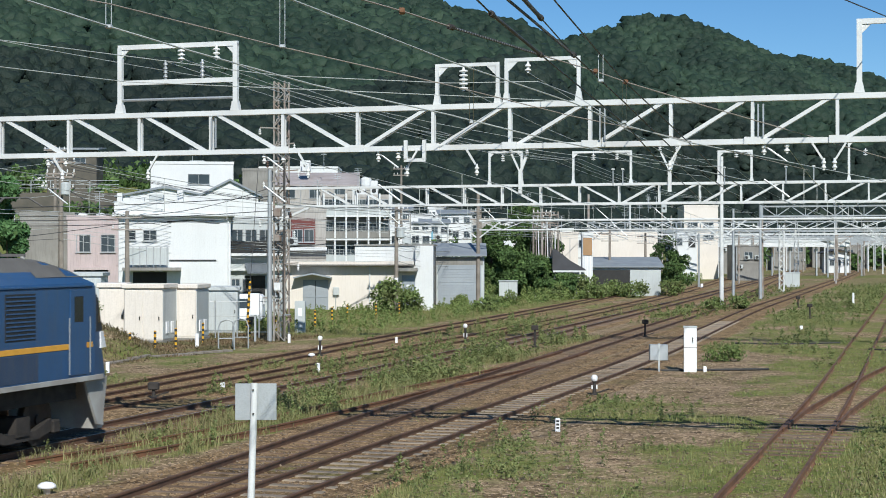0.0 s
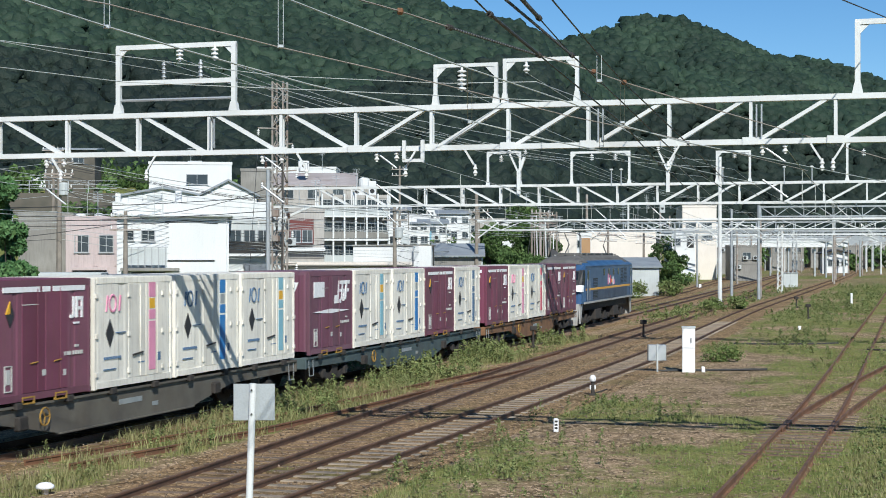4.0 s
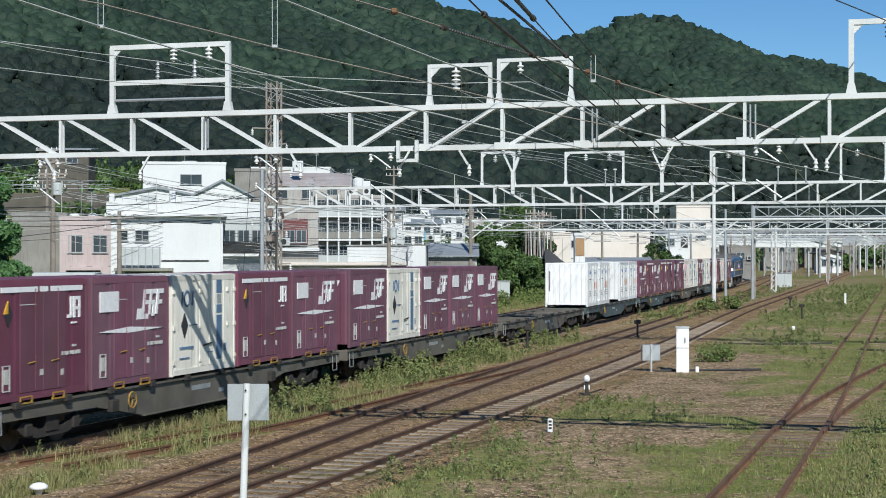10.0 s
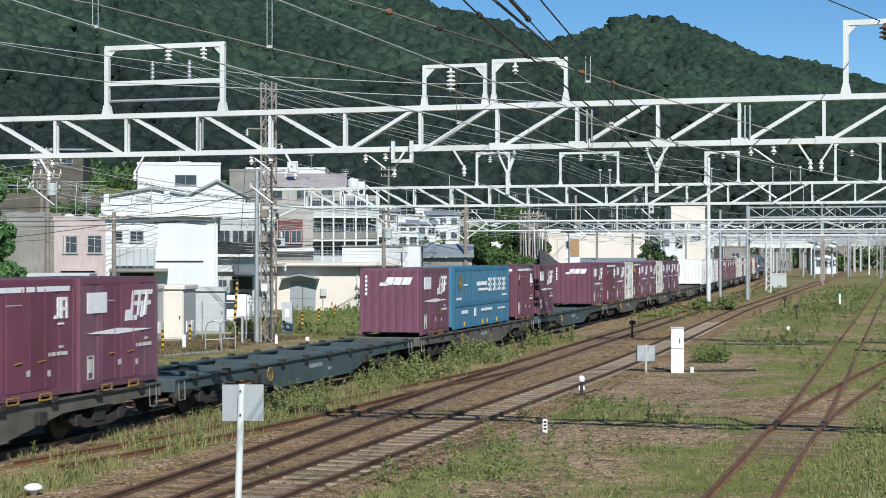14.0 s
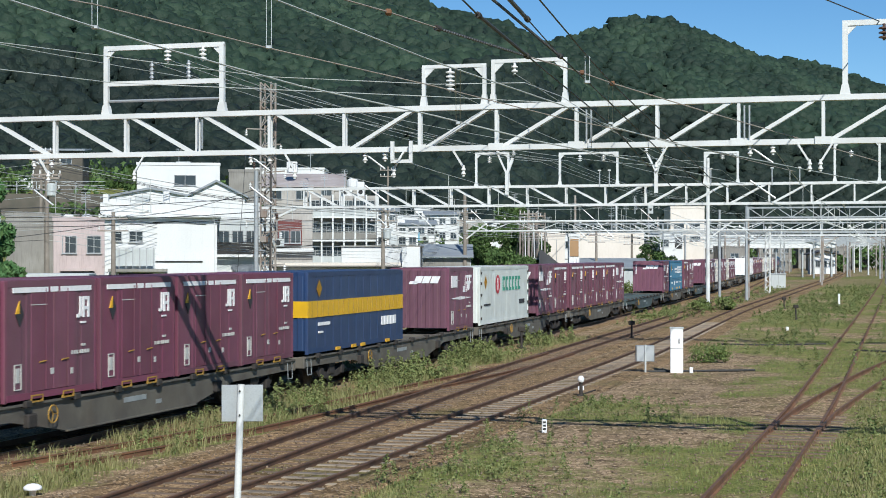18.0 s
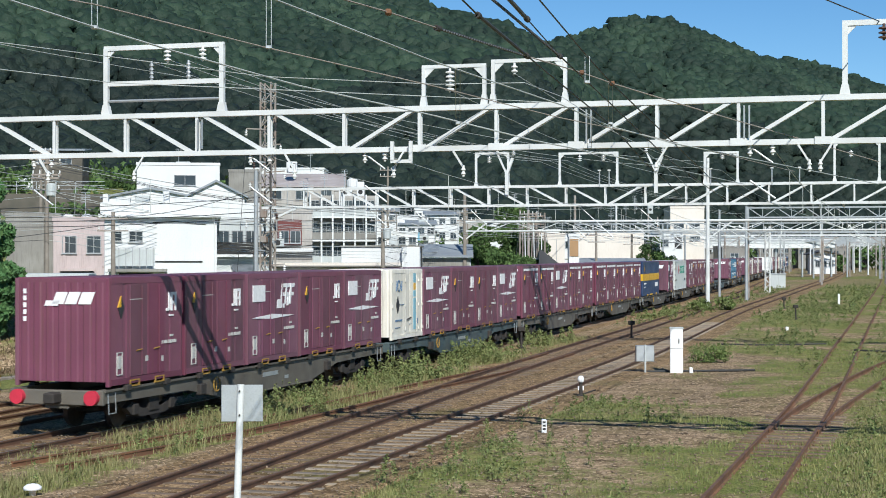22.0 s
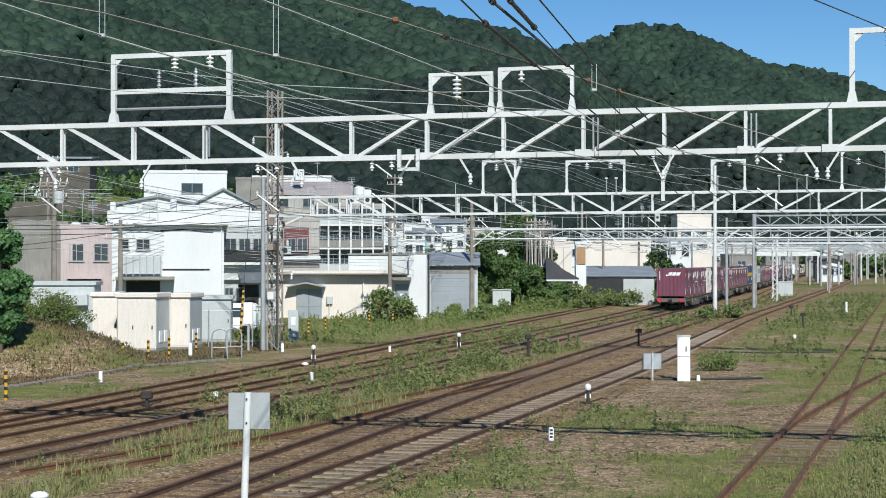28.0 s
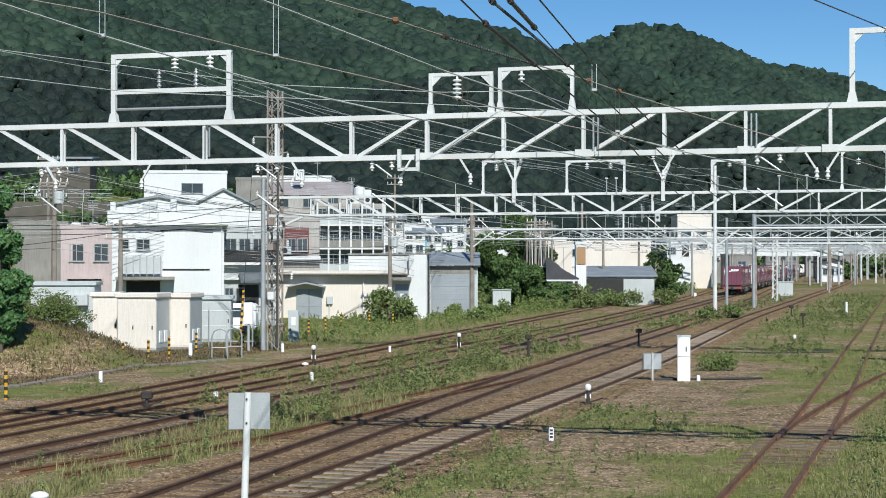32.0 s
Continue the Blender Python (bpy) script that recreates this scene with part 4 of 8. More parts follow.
ORANGE = surf("orange_marking", (0.8, 0.22, 0.04), rough=0.5, bump=0.0)
BLUE_M = surf("blue_marking", (0.08, 0.18, 0.45), rough=0.5, bump=0.0)
TEAL = surf("dark_teal_frame", (0.07, 0.1, 0.105), (0.05, 0.072, 0.078), 0.6, scale=1.5, dirt=(0.08, 0.06, 0.045), dirt_amount=0.5)
OLIVE = surf("grey_olive_frame", (0.135, 0.122, 0.1), (0.09, 0.08, 0.068), 0.65, scale=1.5, dirt=(0.09, 0.065, 0.045), dirt_amount=0.5)
OCHRE = surf("rusty_brown_frame", (0.24, 0.12, 0.055), (0.15, 0.08, 0.045), 0.7, scale=1.5, dirt=(0.08, 0.06, 0.045), dirt_amount=0.5)
UNDER = surf("dusty_running_gear", (0.05, 0.042, 0.037), (0.03, 0.027, 0.025), 0.8, 0.2, scale=4.0)
WHEEL = surf("wheel_steel", (0.1, 0.075, 0.06), (0.06, 0.045, 0.04), 0.6, 0.5, scale=4.0)
OCHREY = surf("dull_yellow_paint", (0.42, 0.24, 0.04), (0.25, 0.15, 0.04), 0.6, scale=4, bump=0.03)
HW = 1.225


def shell(root, length, height, material, pitch=0.32, end_pitch=0.35, flat_side=True):
    """Body, frame and corrugations of one container; y runs along the train, from its tail end."""
    m = Mesh().box(-HW + 0.03, HW - 0.03, 0.03, length - 0.03, 0.12, height - 0.03)
    part("body", m, material, root)
    for x in (-1, 1):
        n = int(length / pitch)
        w = length / n * (0.28 if not flat_side else 0.42)
        wave = []
        for i in range(n):
            y = (i + 0.5) * length / n
            wave += [(y - w, 0.022), (y - w * 0.85, 0.008), (y + w * 0.85, 0.008), (y + w, 0.022)]
        k = len(wave)
        m = Mesh().add([(x * (HW - d), y, z) for z in (0.15, height - 0.12) for y, d in wave], [(i, i + 1, k + i + 1, k + i) for i in range(k - 1)])
        part("side_panel", m, material, root)
    for y, s in ((0.0, -1), (length, 1)):
        n = max(5, int(2.45 / end_pitch))
        wave = []
        for i in range(n):
            x = -HW + 0.1 + (i + 0.5) * (2 * HW - 0.2) / n
            w = (2 * HW - 0.2) / n * 0.32
            wave += [(x - w, 0.028), (x - w * 0.7, 0.006), (x + w * 0.7, 0.006), (x + w, 0.028)]
        k = len(wave)
        m = Mesh().add([(x, y - s * d, z) for z in (0.12, height - 0.1) for x, d in wave], [(i, i + 1, k + i + 1, k + i) for i in range(k - 1)])
        part("end_panel", m, material, root)
    for x in (-1, 1):
        for y in (0.05, length - 0.05):
            part("corner_post", Mesh().soft(x * HW - (0.1 if x > 0 else 0), x * HW + (0 if x > 0 else 0.1), y - 0.05, y + 0.05, 0.0, height, 0.015), material, root)
        part("bottom_rail", Mesh().box(x * HW - (0.08 if x > 0 else 0.003), x * HW + (0.003 if x > 0 else 0.08), 0.1, length - 0.1, 0.03, 0.17), material, root)
        part("top_rail", Mesh().box(x * HW - (0.08 if x > 0 else 0.003), x * HW + (0.003 if x > 0 else 0.08), 0.1, length - 0.1, height - 0.13, height - 0.005), material, root)
    part("roof", Mesh().box(-HW + 0.06, HW - 0.06, 0.06, length - 0.06, height - 0.03, height + 0.012), material, root)


def pockets(root, length, material, where=(0.33, 0.67)):
    for x in (1, -1):
        for k in where:
            y = length * k
            m = Mesh()
            for y0, y1, z0, z1 in ((y - 0.24, y + 0.24, 0.0, 0.03), (y - 0.24, y + 0.24, 0.13, 0.16), (y - 0.24, y - 0.2, 0.03, 0.13), (y + 0.2, y + 0.24, 0.03, 0.13)):
                m.box(min(x * 1.2, x * 1.237), max(x * 1.2, x * 1.237), y0, y1, z0 - 0.05, z1 - 0.05)
            part("fork_pocket", m, OCHREY, root, "dull yellow fork pocket")


def side_mark(m, y0, y1, z0, z1, lean=0.0, out=0.012):
    """A flat mark on the near side; z from the container's foot."""
    a, b = HW - 0.012, HW + out
    m.add([(a, y0, z0), (a, y1, z0), (a, y1 + lean, z1), (a, y0 + lean, z1), (b, y0, z0), (b, y1, z0), (b, y1 + lean, z1), (b, y0 + lean, z1)],
          ((0, 1, 2, 3), (4, 7, 6, 5), (0, 4, 5, 1), (1, 5, 6, 2), (2, 6, 7, 3), (3, 7, 4, 0)))
    return m


def poly_mark(m, outline, out=0.012):
    """A flat mark of any outline (y, z), in order against the clock, on the near side."""
    n = len(outline)
    return m.add([(HW - 0.02, y, z) for y, z in outline] + [(HW + out, y, z) for y, z in outline],
                 [tuple(range(n - 1, -1, -1)), tuple(range(n, 2 * n))] + [(i, (i + 1) % n, n + (i + 1) % n, n + i) for i in range(n)])


def end_mark(m, x0, x1, z0, z1, lean=0.0):
    a, b = 0.012, -0.006
    m.add([(x0, a, z0), (x1, a, z0), (x1 + lean, a, z1), (x0 + lean, a, z1), (x0, b, z0), (x1, b, z0), (x1 + lean, b, z1), (x0 + lean, b, z1)],
          ((3, 2, 1, 0), (5, 6, 7, 4), (1, 5, 4, 0), (2, 6, 5, 1), (3, 7, 6, 2), (0, 4, 7, 3)))
    return m


def doors(root, length, material, y0, y1, height=2.5):
    """Two door leaves in the near side, with lock rods."""
    mid = (y0 + y1) / 2
    for a, b in ((y0, mid - 0.01), (mid + 0.01, y1)):
        d = part("door", Mesh().soft(HW - 0.03, HW + 0.004, a, b, 0.18, height - 0.14, 0.008), material, root)
        part("lock_rod", Mesh().tube((HW + 0.02, (a + b) / 2 + 0.12, 0.2), (HW + 0.02, (a + b) / 2 + 0.12, height - 0.18), 0.01, n=6), material, d)


def container(kind, variant=""):
    """One 12-foot container, or a 31-foot one, of the kinds on this train."""
    L = 9.41 if kind in ("long_blue", "long_navy", "long_mint") else 3.715
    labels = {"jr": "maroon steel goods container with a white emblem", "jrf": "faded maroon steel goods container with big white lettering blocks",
              "white": "white steel goods container with a coloured stripe", "reefer": "clean white insulated goods container with blue and orange marks",
              "long_blue": "long light blue corrugated goods container", "long_navy": "long navy goods container with a yellow band",
              "long_mint": "long white goods container with green lettering blocks"}
    root = thing("goods_container", labels[kind], "container", group="containers on the train")
    H = 2.5
    if kind in ("jr", "jrf"):
        mat = MAROON if kind == "jr" else MAROON2
        shell(root, L, H, mat, pitch=0.62)
        doors(root, L, mat, 1.0, 2.75)
        pockets(root, L, YELLOW)
        m = Mesh()
        if kind == "jr":
            for a, b in ((0.3, 1.65), (1.75, 2.05), (2.15, 3.45)) if variant != "plain" else ():
                part("top_bar_mark", side_mark(Mesh(), a, b, 2.25, 2.36), MARK, root)
            side_mark(m, 2.84, 2.97, 1.66, 1.73, out=0.014)
            side_mark(m, 2.96, 3.04, 1.68, 2.12, out=0.014)
            side_mark(m, 3.09, 3.165, 1.66, 2.12, out=0.014)
            side_mark(m, 3.165, 3.37, 2.045, 2.12, out=0.014)
            side_mark(m, 3.3, 3.37, 1.66, 2.045, out=0.014)
            side_mark(m, 3.165, 3.3, 1.83, 1.9, out=0.014)
            side_mark(m, 3.0, 3.22, 1.53, 1.57, out=0.014)
            part("emblem", m, MARK, root, "white railway emblem")
            m = Mesh()
            part("diamond_top", poly_mark(m, ((0.4, 1.82), (0.55, 1.82), (0.55, 2.08))), YELLOW, root)
            part("diamond_half", poly_mark(Mesh(), ((0.555, 1.82), (0.7, 1.82), (0.555, 2.08))), BLACKM, root)
            part("diamond_foot", poly_mark(Mesh(), ((0.55, 1.55), (0.7, 1.815), (0.4, 1.815))), BLACKM, root)
        else:
            part("notice_panel", side_mark(Mesh(), 0.35, 1.2, 1.72, 2.18), MARK, root, "white notice panel")
            m = Mesh()
            side_mark(m, 2.05, 2.3, 1.5, 1.75, 0.05)
            for y in (2.3, 2.62, 2.98):
                side_mark(m, y, y + 0.11, 1.6, 2.2, 0.13)
                side_mark(m, y + 0.2, y + 0.42, 2.09, 2.2, 0.02)
                side_mark(m, y + 0.14, y + 0.34, 1.84, 1.94, 0.02)
            side_mark(m, 2.82, 2.94, 1.56, 1.86, 0.06)
            side_mark(m, 2.28, 2.62, 1.5, 1.62, 0.03)
            part("emblem", m, MARK, root, "slanting white emblem blocks")
            m = Mesh()
            poly_mark(m, ((0.3, 1.27), (1.7, 1.21), (3.4, 1.27), (1.7, 1.35)))
            part("stripe", m, MARK, root)
        m = Mesh()
        for i in range(7):
            side_mark(m, 2.6 + 0.11 * i + (0.04 if i > 2 else 0), 2.67 + 0.11 * i + (0.04 if i > 2 else 0), 0.87, 0.95)
        side_mark(m, 3.05, 3.2, 1.03, 1.08)
        side_mark(m, 0.38, 0.6, 0.25, 0.27)
        side_mark(m, 0.38, 0.6, 0.76, 0.78)
        side_mark(m, 0.42, 0.56, 0.4, 0.7, out=0.008)
        side_mark(m, 0.355, 0.375, 0.25, 0.78)
        side_mark(m, 0.605, 0.625, 0.25, 0.78)
        side_mark(m, 1.75, 1.88, 0.5, 0.63)
        side_mark(m, 2.57, 2.68, 0.45, 0.58)
        side_mark(m, 1.0, 1.6, 1.98, 2.0)
        tagged(part("small_lettering", m, PALE_M, root, "rows of small pale lettering"), kind="stuff")
        m = Mesh()
        for y in (1.45, 2.35):
            part("door_handle", Mesh().tube((HW + 0.02, y - 0.16, 0.78), (HW + 0.02, y + 0.12, 0.8), 0.016, n=6), OCHREY, root, "dull yellow door handle")
        m = Mesh()
        for x0, x1 in ((-0.25, 0.05), (0.08, 0.38), (0.42, 0.75)):
            end_mark(m, x0, x1, 1.9, 2.18, 0.12)
        end_mark(m, -0.45, -0.1, 1.86, 1.98, 0.05)
        part("end_emblem", m, MARK, root, "slanting white emblem blocks")
        m = Mesh()
        for i in range(5):
            end_mark(m, -1.0, -0.92, 1.5 + 0.16 * i, 1.61 + 0.16 * i)
        tagged(part("end_lettering", m, MARK, root), kind="stuff")
        if kind == "jr" and variant != "plain":
            part("end_bar", end_mark(Mesh(), -1.0, 1.0, 2.24, 2.35), MARK, root)
    elif kind == "white":
        shell(root, L, H, CREAM_W, pitch=0.95)
        doors(root, L, CREAM_W, 1.55, 3.2)
        for z0, z1 in ((0.3, 1.45), (1.5, 1.72), (2.02, 2.36)):
            part("stripe", side_mark(Mesh(), 2.52, 2.84, z0, z1), STRIPES[variant], root, variant + " upright stripe")
        part("stripe_picture", side_mark(Mesh(), 2.55, 2.81, 1.75, 1.99, out=0.011), YELLOW if variant in ("cyan", "pink") else GALV, root)
        m = Mesh()
        side_mark(m, 0.5, 0.55, 1.74, 2.1, 0.06)
        ring = [(HW + 0.008, 0.8 + 0.15 * math.cos(2 * math.pi * k / 14), 1.92 + 0.19 * math.sin(2 * math.pi * k / 14)) for k in range(15)]
        for p, q in zip(ring, ring[1:]):
            m.bar(p, q, 0.025, 0.035)
        side_mark(m, 1.09, 1.14, 1.74, 2.1, 0.06)
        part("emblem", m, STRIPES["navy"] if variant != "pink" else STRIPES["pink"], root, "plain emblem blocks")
        m = Mesh()
        poly_mark(m, ((0.5, 1.25), (0.68, 0.93), (0.86, 1.25), (0.68, 1.57)))
        part("diamond", m, BLACKM, root)
        m = Mesh()
        for i in range(8):
            side_mark(m, 0.42 + 0.1 * i, 0.48 + 0.1 * i, 0.66, 0.72)
        side_mark(m, 0.4, 0.95, 0.42, 0.45)
        side_mark(m, 0.95, 1.4, 1.24, 1.26)
        side_mark(m, 2.0, 2.3, 0.5, 0.53)
        side_mark(m, 2.95, 3.1, 0.5, 0.7)
        tagged(part("small_lettering", m, STRIPES["navy"], root), kind="stuff")
        m = Mesh()
        for y in (0.08, 1.55, 3.2, 3.64):
            for z in (0.35, 1.2, 2.1):
                part("hinge", Mesh().box(HW, HW + 0.03, y - 0.05, y + 0.05, z - 0.05, z + 0.05), CREAM_W, root)
        part("door_handle", Mesh().bar((HW + 0.03, 1.7, 0.7), (HW + 0.03, 2.2, 0.75), 0.035), STEEL_DARK, root)
    elif kind == "reefer":
        shell(root, L, H, REEFER, pitch=0.95)
        doors(root, L, REEFER, 0.12, 1.75)
        doors(root, L, REEFER, 1.95, 3.6)
        m = Mesh()
        for y in (0.55, 2.2):
            for i in range(3):
                for z in (1.86, 1.94, 2.03):
                    side_mark(m, y + 0.22 * i, y + 0.17 + 0.22 * i, z, z + 0.045)
                side_mark(m, y + 0.07 + 0.22 * i, y + 0.1 + 0.22 * i, 1.86, 2.07)
        tagged(part("lettering", m, BLUE_M, root, "plain blue lettering blocks"), kind="stuff")
        m = Mesh()
        for y in (2.3, 2.75):
            m.add([(HW + 0.012, y + 0.13 * math.cos(2 * math.pi * k / 10), 1.2 + 0.24 * math.sin(2 * math.pi * k / 10)) for k in range(10)], (tuple(range(10)),))
        part("orange_mark", m, ORANGE, root, "two plain orange ovals")
        m = Mesh()
        for i in range(3):
            side_mark(m, 0.5, 1.15 - 0.1 * i, 0.6 + 0.12 * i, 0.64 + 0.12 * i)
            side_mark(m, 2.2, 2.95 - 0.1 * i, 0.6 + 0.12 * i, 0.64 + 0.12 * i)
        side_mark(m, 0.6, 1.2, 1.55, 1.6)
        part("small_lettering", m, BLACKM, root)
        m = Mesh()
        for y in (0.1, 1.85, 3.62):
            for z in (0.3, 0.9, 1.6, 2.2):
                part("hinge", Mesh().box(HW, HW + 0.035, y - 0.06, y + 0.06, z - 0.05, z + 0.05), REEFER, root)
        m = Mesh()
        for i in range(9):
            end_mark(m, -1.02, -0.94, 0.9 + 0.13 * i, 0.99 + 0.13 * i)
        tagged(part("end_lettering", m, BLACKM, root), kind="stuff")
    elif kind == "long_blue":
        shell(root, L, H, SKYBLUE, pitch=0.28, end_pitch=0.3, flat_side=False)
        part("belt_rail", Mesh().box(HW - 0.03, HW + 0.012, 0.15, L - 0.1, 0.92, 1.1), SKYBLUE, root)
        m = Mesh()
        for i in range(4):
            for z in (1.45, 1.66, 1.9):
                side_mark(m, 5.6 + 0.85 * i, 6.15 + 0.85 * i, z, z + 0.12)
            side_mark(m, 5.8 + 0.85 * i, 5.95 + 0.85 * i, 1.45, 2.02)
        for i in range(8):
            side_mark(m, 3.6 + 0.22 * i, 3.76 + 0.22 * i, 1.72, 1.88)
            side_mark(m, 3.9 + 0.2 * i, 4.05 + 0.2 * i, 1.5, 1.6)
        for y0, y1, z0, z1 in ((0.4, 1.1, 1.18, 1.28), (4.4, 6.2, 0.62, 0.74), (1.2, 2.1, 0.6, 0.74), (3.2, 3.45, 0.45, 0.8), (7.4, 8.6, 0.62, 0.7), (8.1, 8.9, 1.2, 1.28), (1.5, 2.1, 1.75, 1.82)):
            side_mark(m, y0, y1, z0, z1)
        tagged(part("lettering", m, MARK, root, "plain white lettering blocks"), kind="stuff")
        part("diamond", Mesh().add([(HW + 0.014, 0.6, 1.9), (HW + 0.014, 0.9, 1.58), (HW + 0.014, 1.2, 1.9), (HW + 0.014, 0.9, 2.22)], ((0, 1, 2, 3), (3, 2, 1, 0))), YELLOW, root)
        m = Mesh()
        for y in (1.5, 4.5, 5.3, 7.0):
            m.box(HW, HW + 0.04, y - 0.05, y + 0.05, 0.1, 0.28)
        part("lock_fitting", m, YELLOW, root)
    elif kind == "long_navy":
        shell(root, L, H, NAVY, pitch=0.7)
        m = side_mark(Mesh(), 0.02, L - 0.02, 1.12, 1.62, out=0.01)
        end_mark(m, -HW, HW, 1.12, 1.62)
        band = part("band", m, BAND, root, "yellow band all along")
        ribs = Mesh()
        for i in range(20):
            side_mark(ribs, 0.3 + 0.47 * i, 0.33 + 0.47 * i, 1.13, 1.61, out=0.02)
        tagged(part("band_ribs", ribs, OCHREY, band), kind="stuff")
        m = Mesh()
        for i in range(5):
            side_mark(m, 7.0 + 0.33 * i, 7.26 + 0.33 * i, 0.62, 0.92)
            end_mark(m, -0.7 + 0.3 * i, -0.47 + 0.3 * i, 1.75, 2.05)
        side_mark(m, 0.9, 1.9, 0.85, 0.95)
        side_mark(m, 0.9, 1.3, 0.62, 0.68)
        tagged(part("lettering", m, MARK, root, "plain white lettering blocks"), kind="stuff")
        part("diamond", Mesh().add([(HW + 0.014, 0.7, 2.0), (HW + 0.014, 0.95, 1.72), (HW + 0.014, 1.2, 2.0), (HW + 0.014, 0.95, 2.28)], ((0, 1, 2, 3), (3, 2, 1, 0))), YELLOW, root)
        m = Mesh()
        for y in (2.6, 4.1, 5.0, 7.6):
            m.box(HW, HW + 0.04, y - 0.2, y + 0.2, 0.02, 0.12)
        part("lock_fitting", m, YELLOW, root)
    else:
        shell(root, L, H, ZWHITE, pitch=1.9)
        m = Mesh()
        for i in range(6):
            side_mark(m, 4.1 + 0.62 * i, 4.24 + 0.62 * i, 1.42, 2.05)
            side_mark(m, 4.32 + 0.62 * i, 4.5 + 0.62 * i, 1.42, 1.56)
            side_mark(m, 4.32 + 0.62 * i, 4.5 + 0.62 * i, 1.9, 2.05)
        tagged(part("lettering", m, GREEN_M, root, "plain green lettering blocks"), kind="stuff")
        m = Mesh()
        m.add([(HW + 0.012, 3.15 + 0.42 * math.cos(2 * math.pi * k / 14), 1.72 + 0.42 * math.sin(2 * math.pi * k / 14)) for k in range(14)], (tuple(range(14)),))
        part("emblem", m, RED_M, root, "round red emblem")
        m = side_mark(Mesh(), 3.08, 3.22, 1.45, 1.99, out=0.018)
        part("emblem_bar", m, MARK, root)
        part("diamond", Mesh().add([(HW + 0.014, 0.7, 1.85), (HW + 0.014, 0.95, 1.55), (HW + 0.014, 1.2, 1.85), (HW + 0.014, 0.95, 2.15)], ((0, 1, 2, 3), (3, 2, 1, 0))), YELLOW, root)
        m = Mesh()
        for y in (0.15, 9.25):
            for z in (0.3, 0.8, 1.3, 1.8, 2.25):
                part("hinge", Mesh().box(HW, HW + 0.04, y - 0.05, y + 0.05, z - 0.06, z + 0.06), STEEL_DARK, root)
        m = side_mark(Mesh(), 0.7, 1.8, 0.82, 0.9)
        side_mark(m, 7.4, 8.5, 0.75, 0.95)
        part("small_lettering", m, BLACKM, root)
    return root


def bogie(parent, y, wheelbase=1.9, radius=0.43):
    b = part("bogie", Mesh().soft(-0.95, 0.95, -0.22, 0.22, 0.42, 0.74, 0.03), UNDER, parent)
    b.location = (0, y, 0)
    for x in (-0.98, 0.98):
        m = Mesh()
        m.add([(x - 0.07, yy, z) for yy, z in ((-1.35, 0.5), (-1.1, 0.62), (-0.5, 0.42), (0.5, 0.42), (1.1, 0.62), (1.35, 0.5), (1.15, 0.36), (0.6, 0.24), (-0.6, 0.24), (-1.15, 0.36))]
              + [(x + 0.07, yy, z) for yy, z in ((-1.35, 0.5), (-1.1, 0.62), (-0.5, 0.42), (0.5, 0.42), (1.1, 0.62), (1.35, 0.5), (1.15, 0.36), (0.6, 0.24), (-0.6, 0.24), (-1.15, 0.36))],
              [tuple(range(10)), tuple(range(19, 9, -1))] + [(i, 10 + i, 10 + (i + 1) % 10, (i + 1) % 10) for i in range(10)])
        m.box(x - 0.1, x + 0.1, -0.25, 0.25, 0.35, 0.75)
        part("bogie_frame", m, UNDER, b)
        for yy in (-wheelbase / 2, wheelbase / 2):
            part("axle_box", Mesh().soft(x - 0.11, x + 0.13, yy - 0.14, yy + 0.14, 0.3, 0.58, 0.03), UNDER, b)
    for yy in (-wheelbase / 2, wheelbase / 2):
        for x in (-0.56, 0.56):
            s = 1 if x > 0 else -1
            m = Mesh().tube((x - 0.06 * s, yy, radius), (x + 0.06 * s, yy, radius), radius, n=20)
            m.tube((x + 0.06 * s, yy, radius), (x + 0.1 * s, yy, radius), 0.12, n=10)
            m.tube((x - 0.075 * s, yy, radius), (x - 0.055 * s, yy, radius), radius + 0.028, n=20)
            part("wheel", m, WHEEL, b)
        part("axle", Mesh().tube((-0.5, yy, radius), (0.5, yy, radius), 0.07, n=8), UNDER, b)
    return b


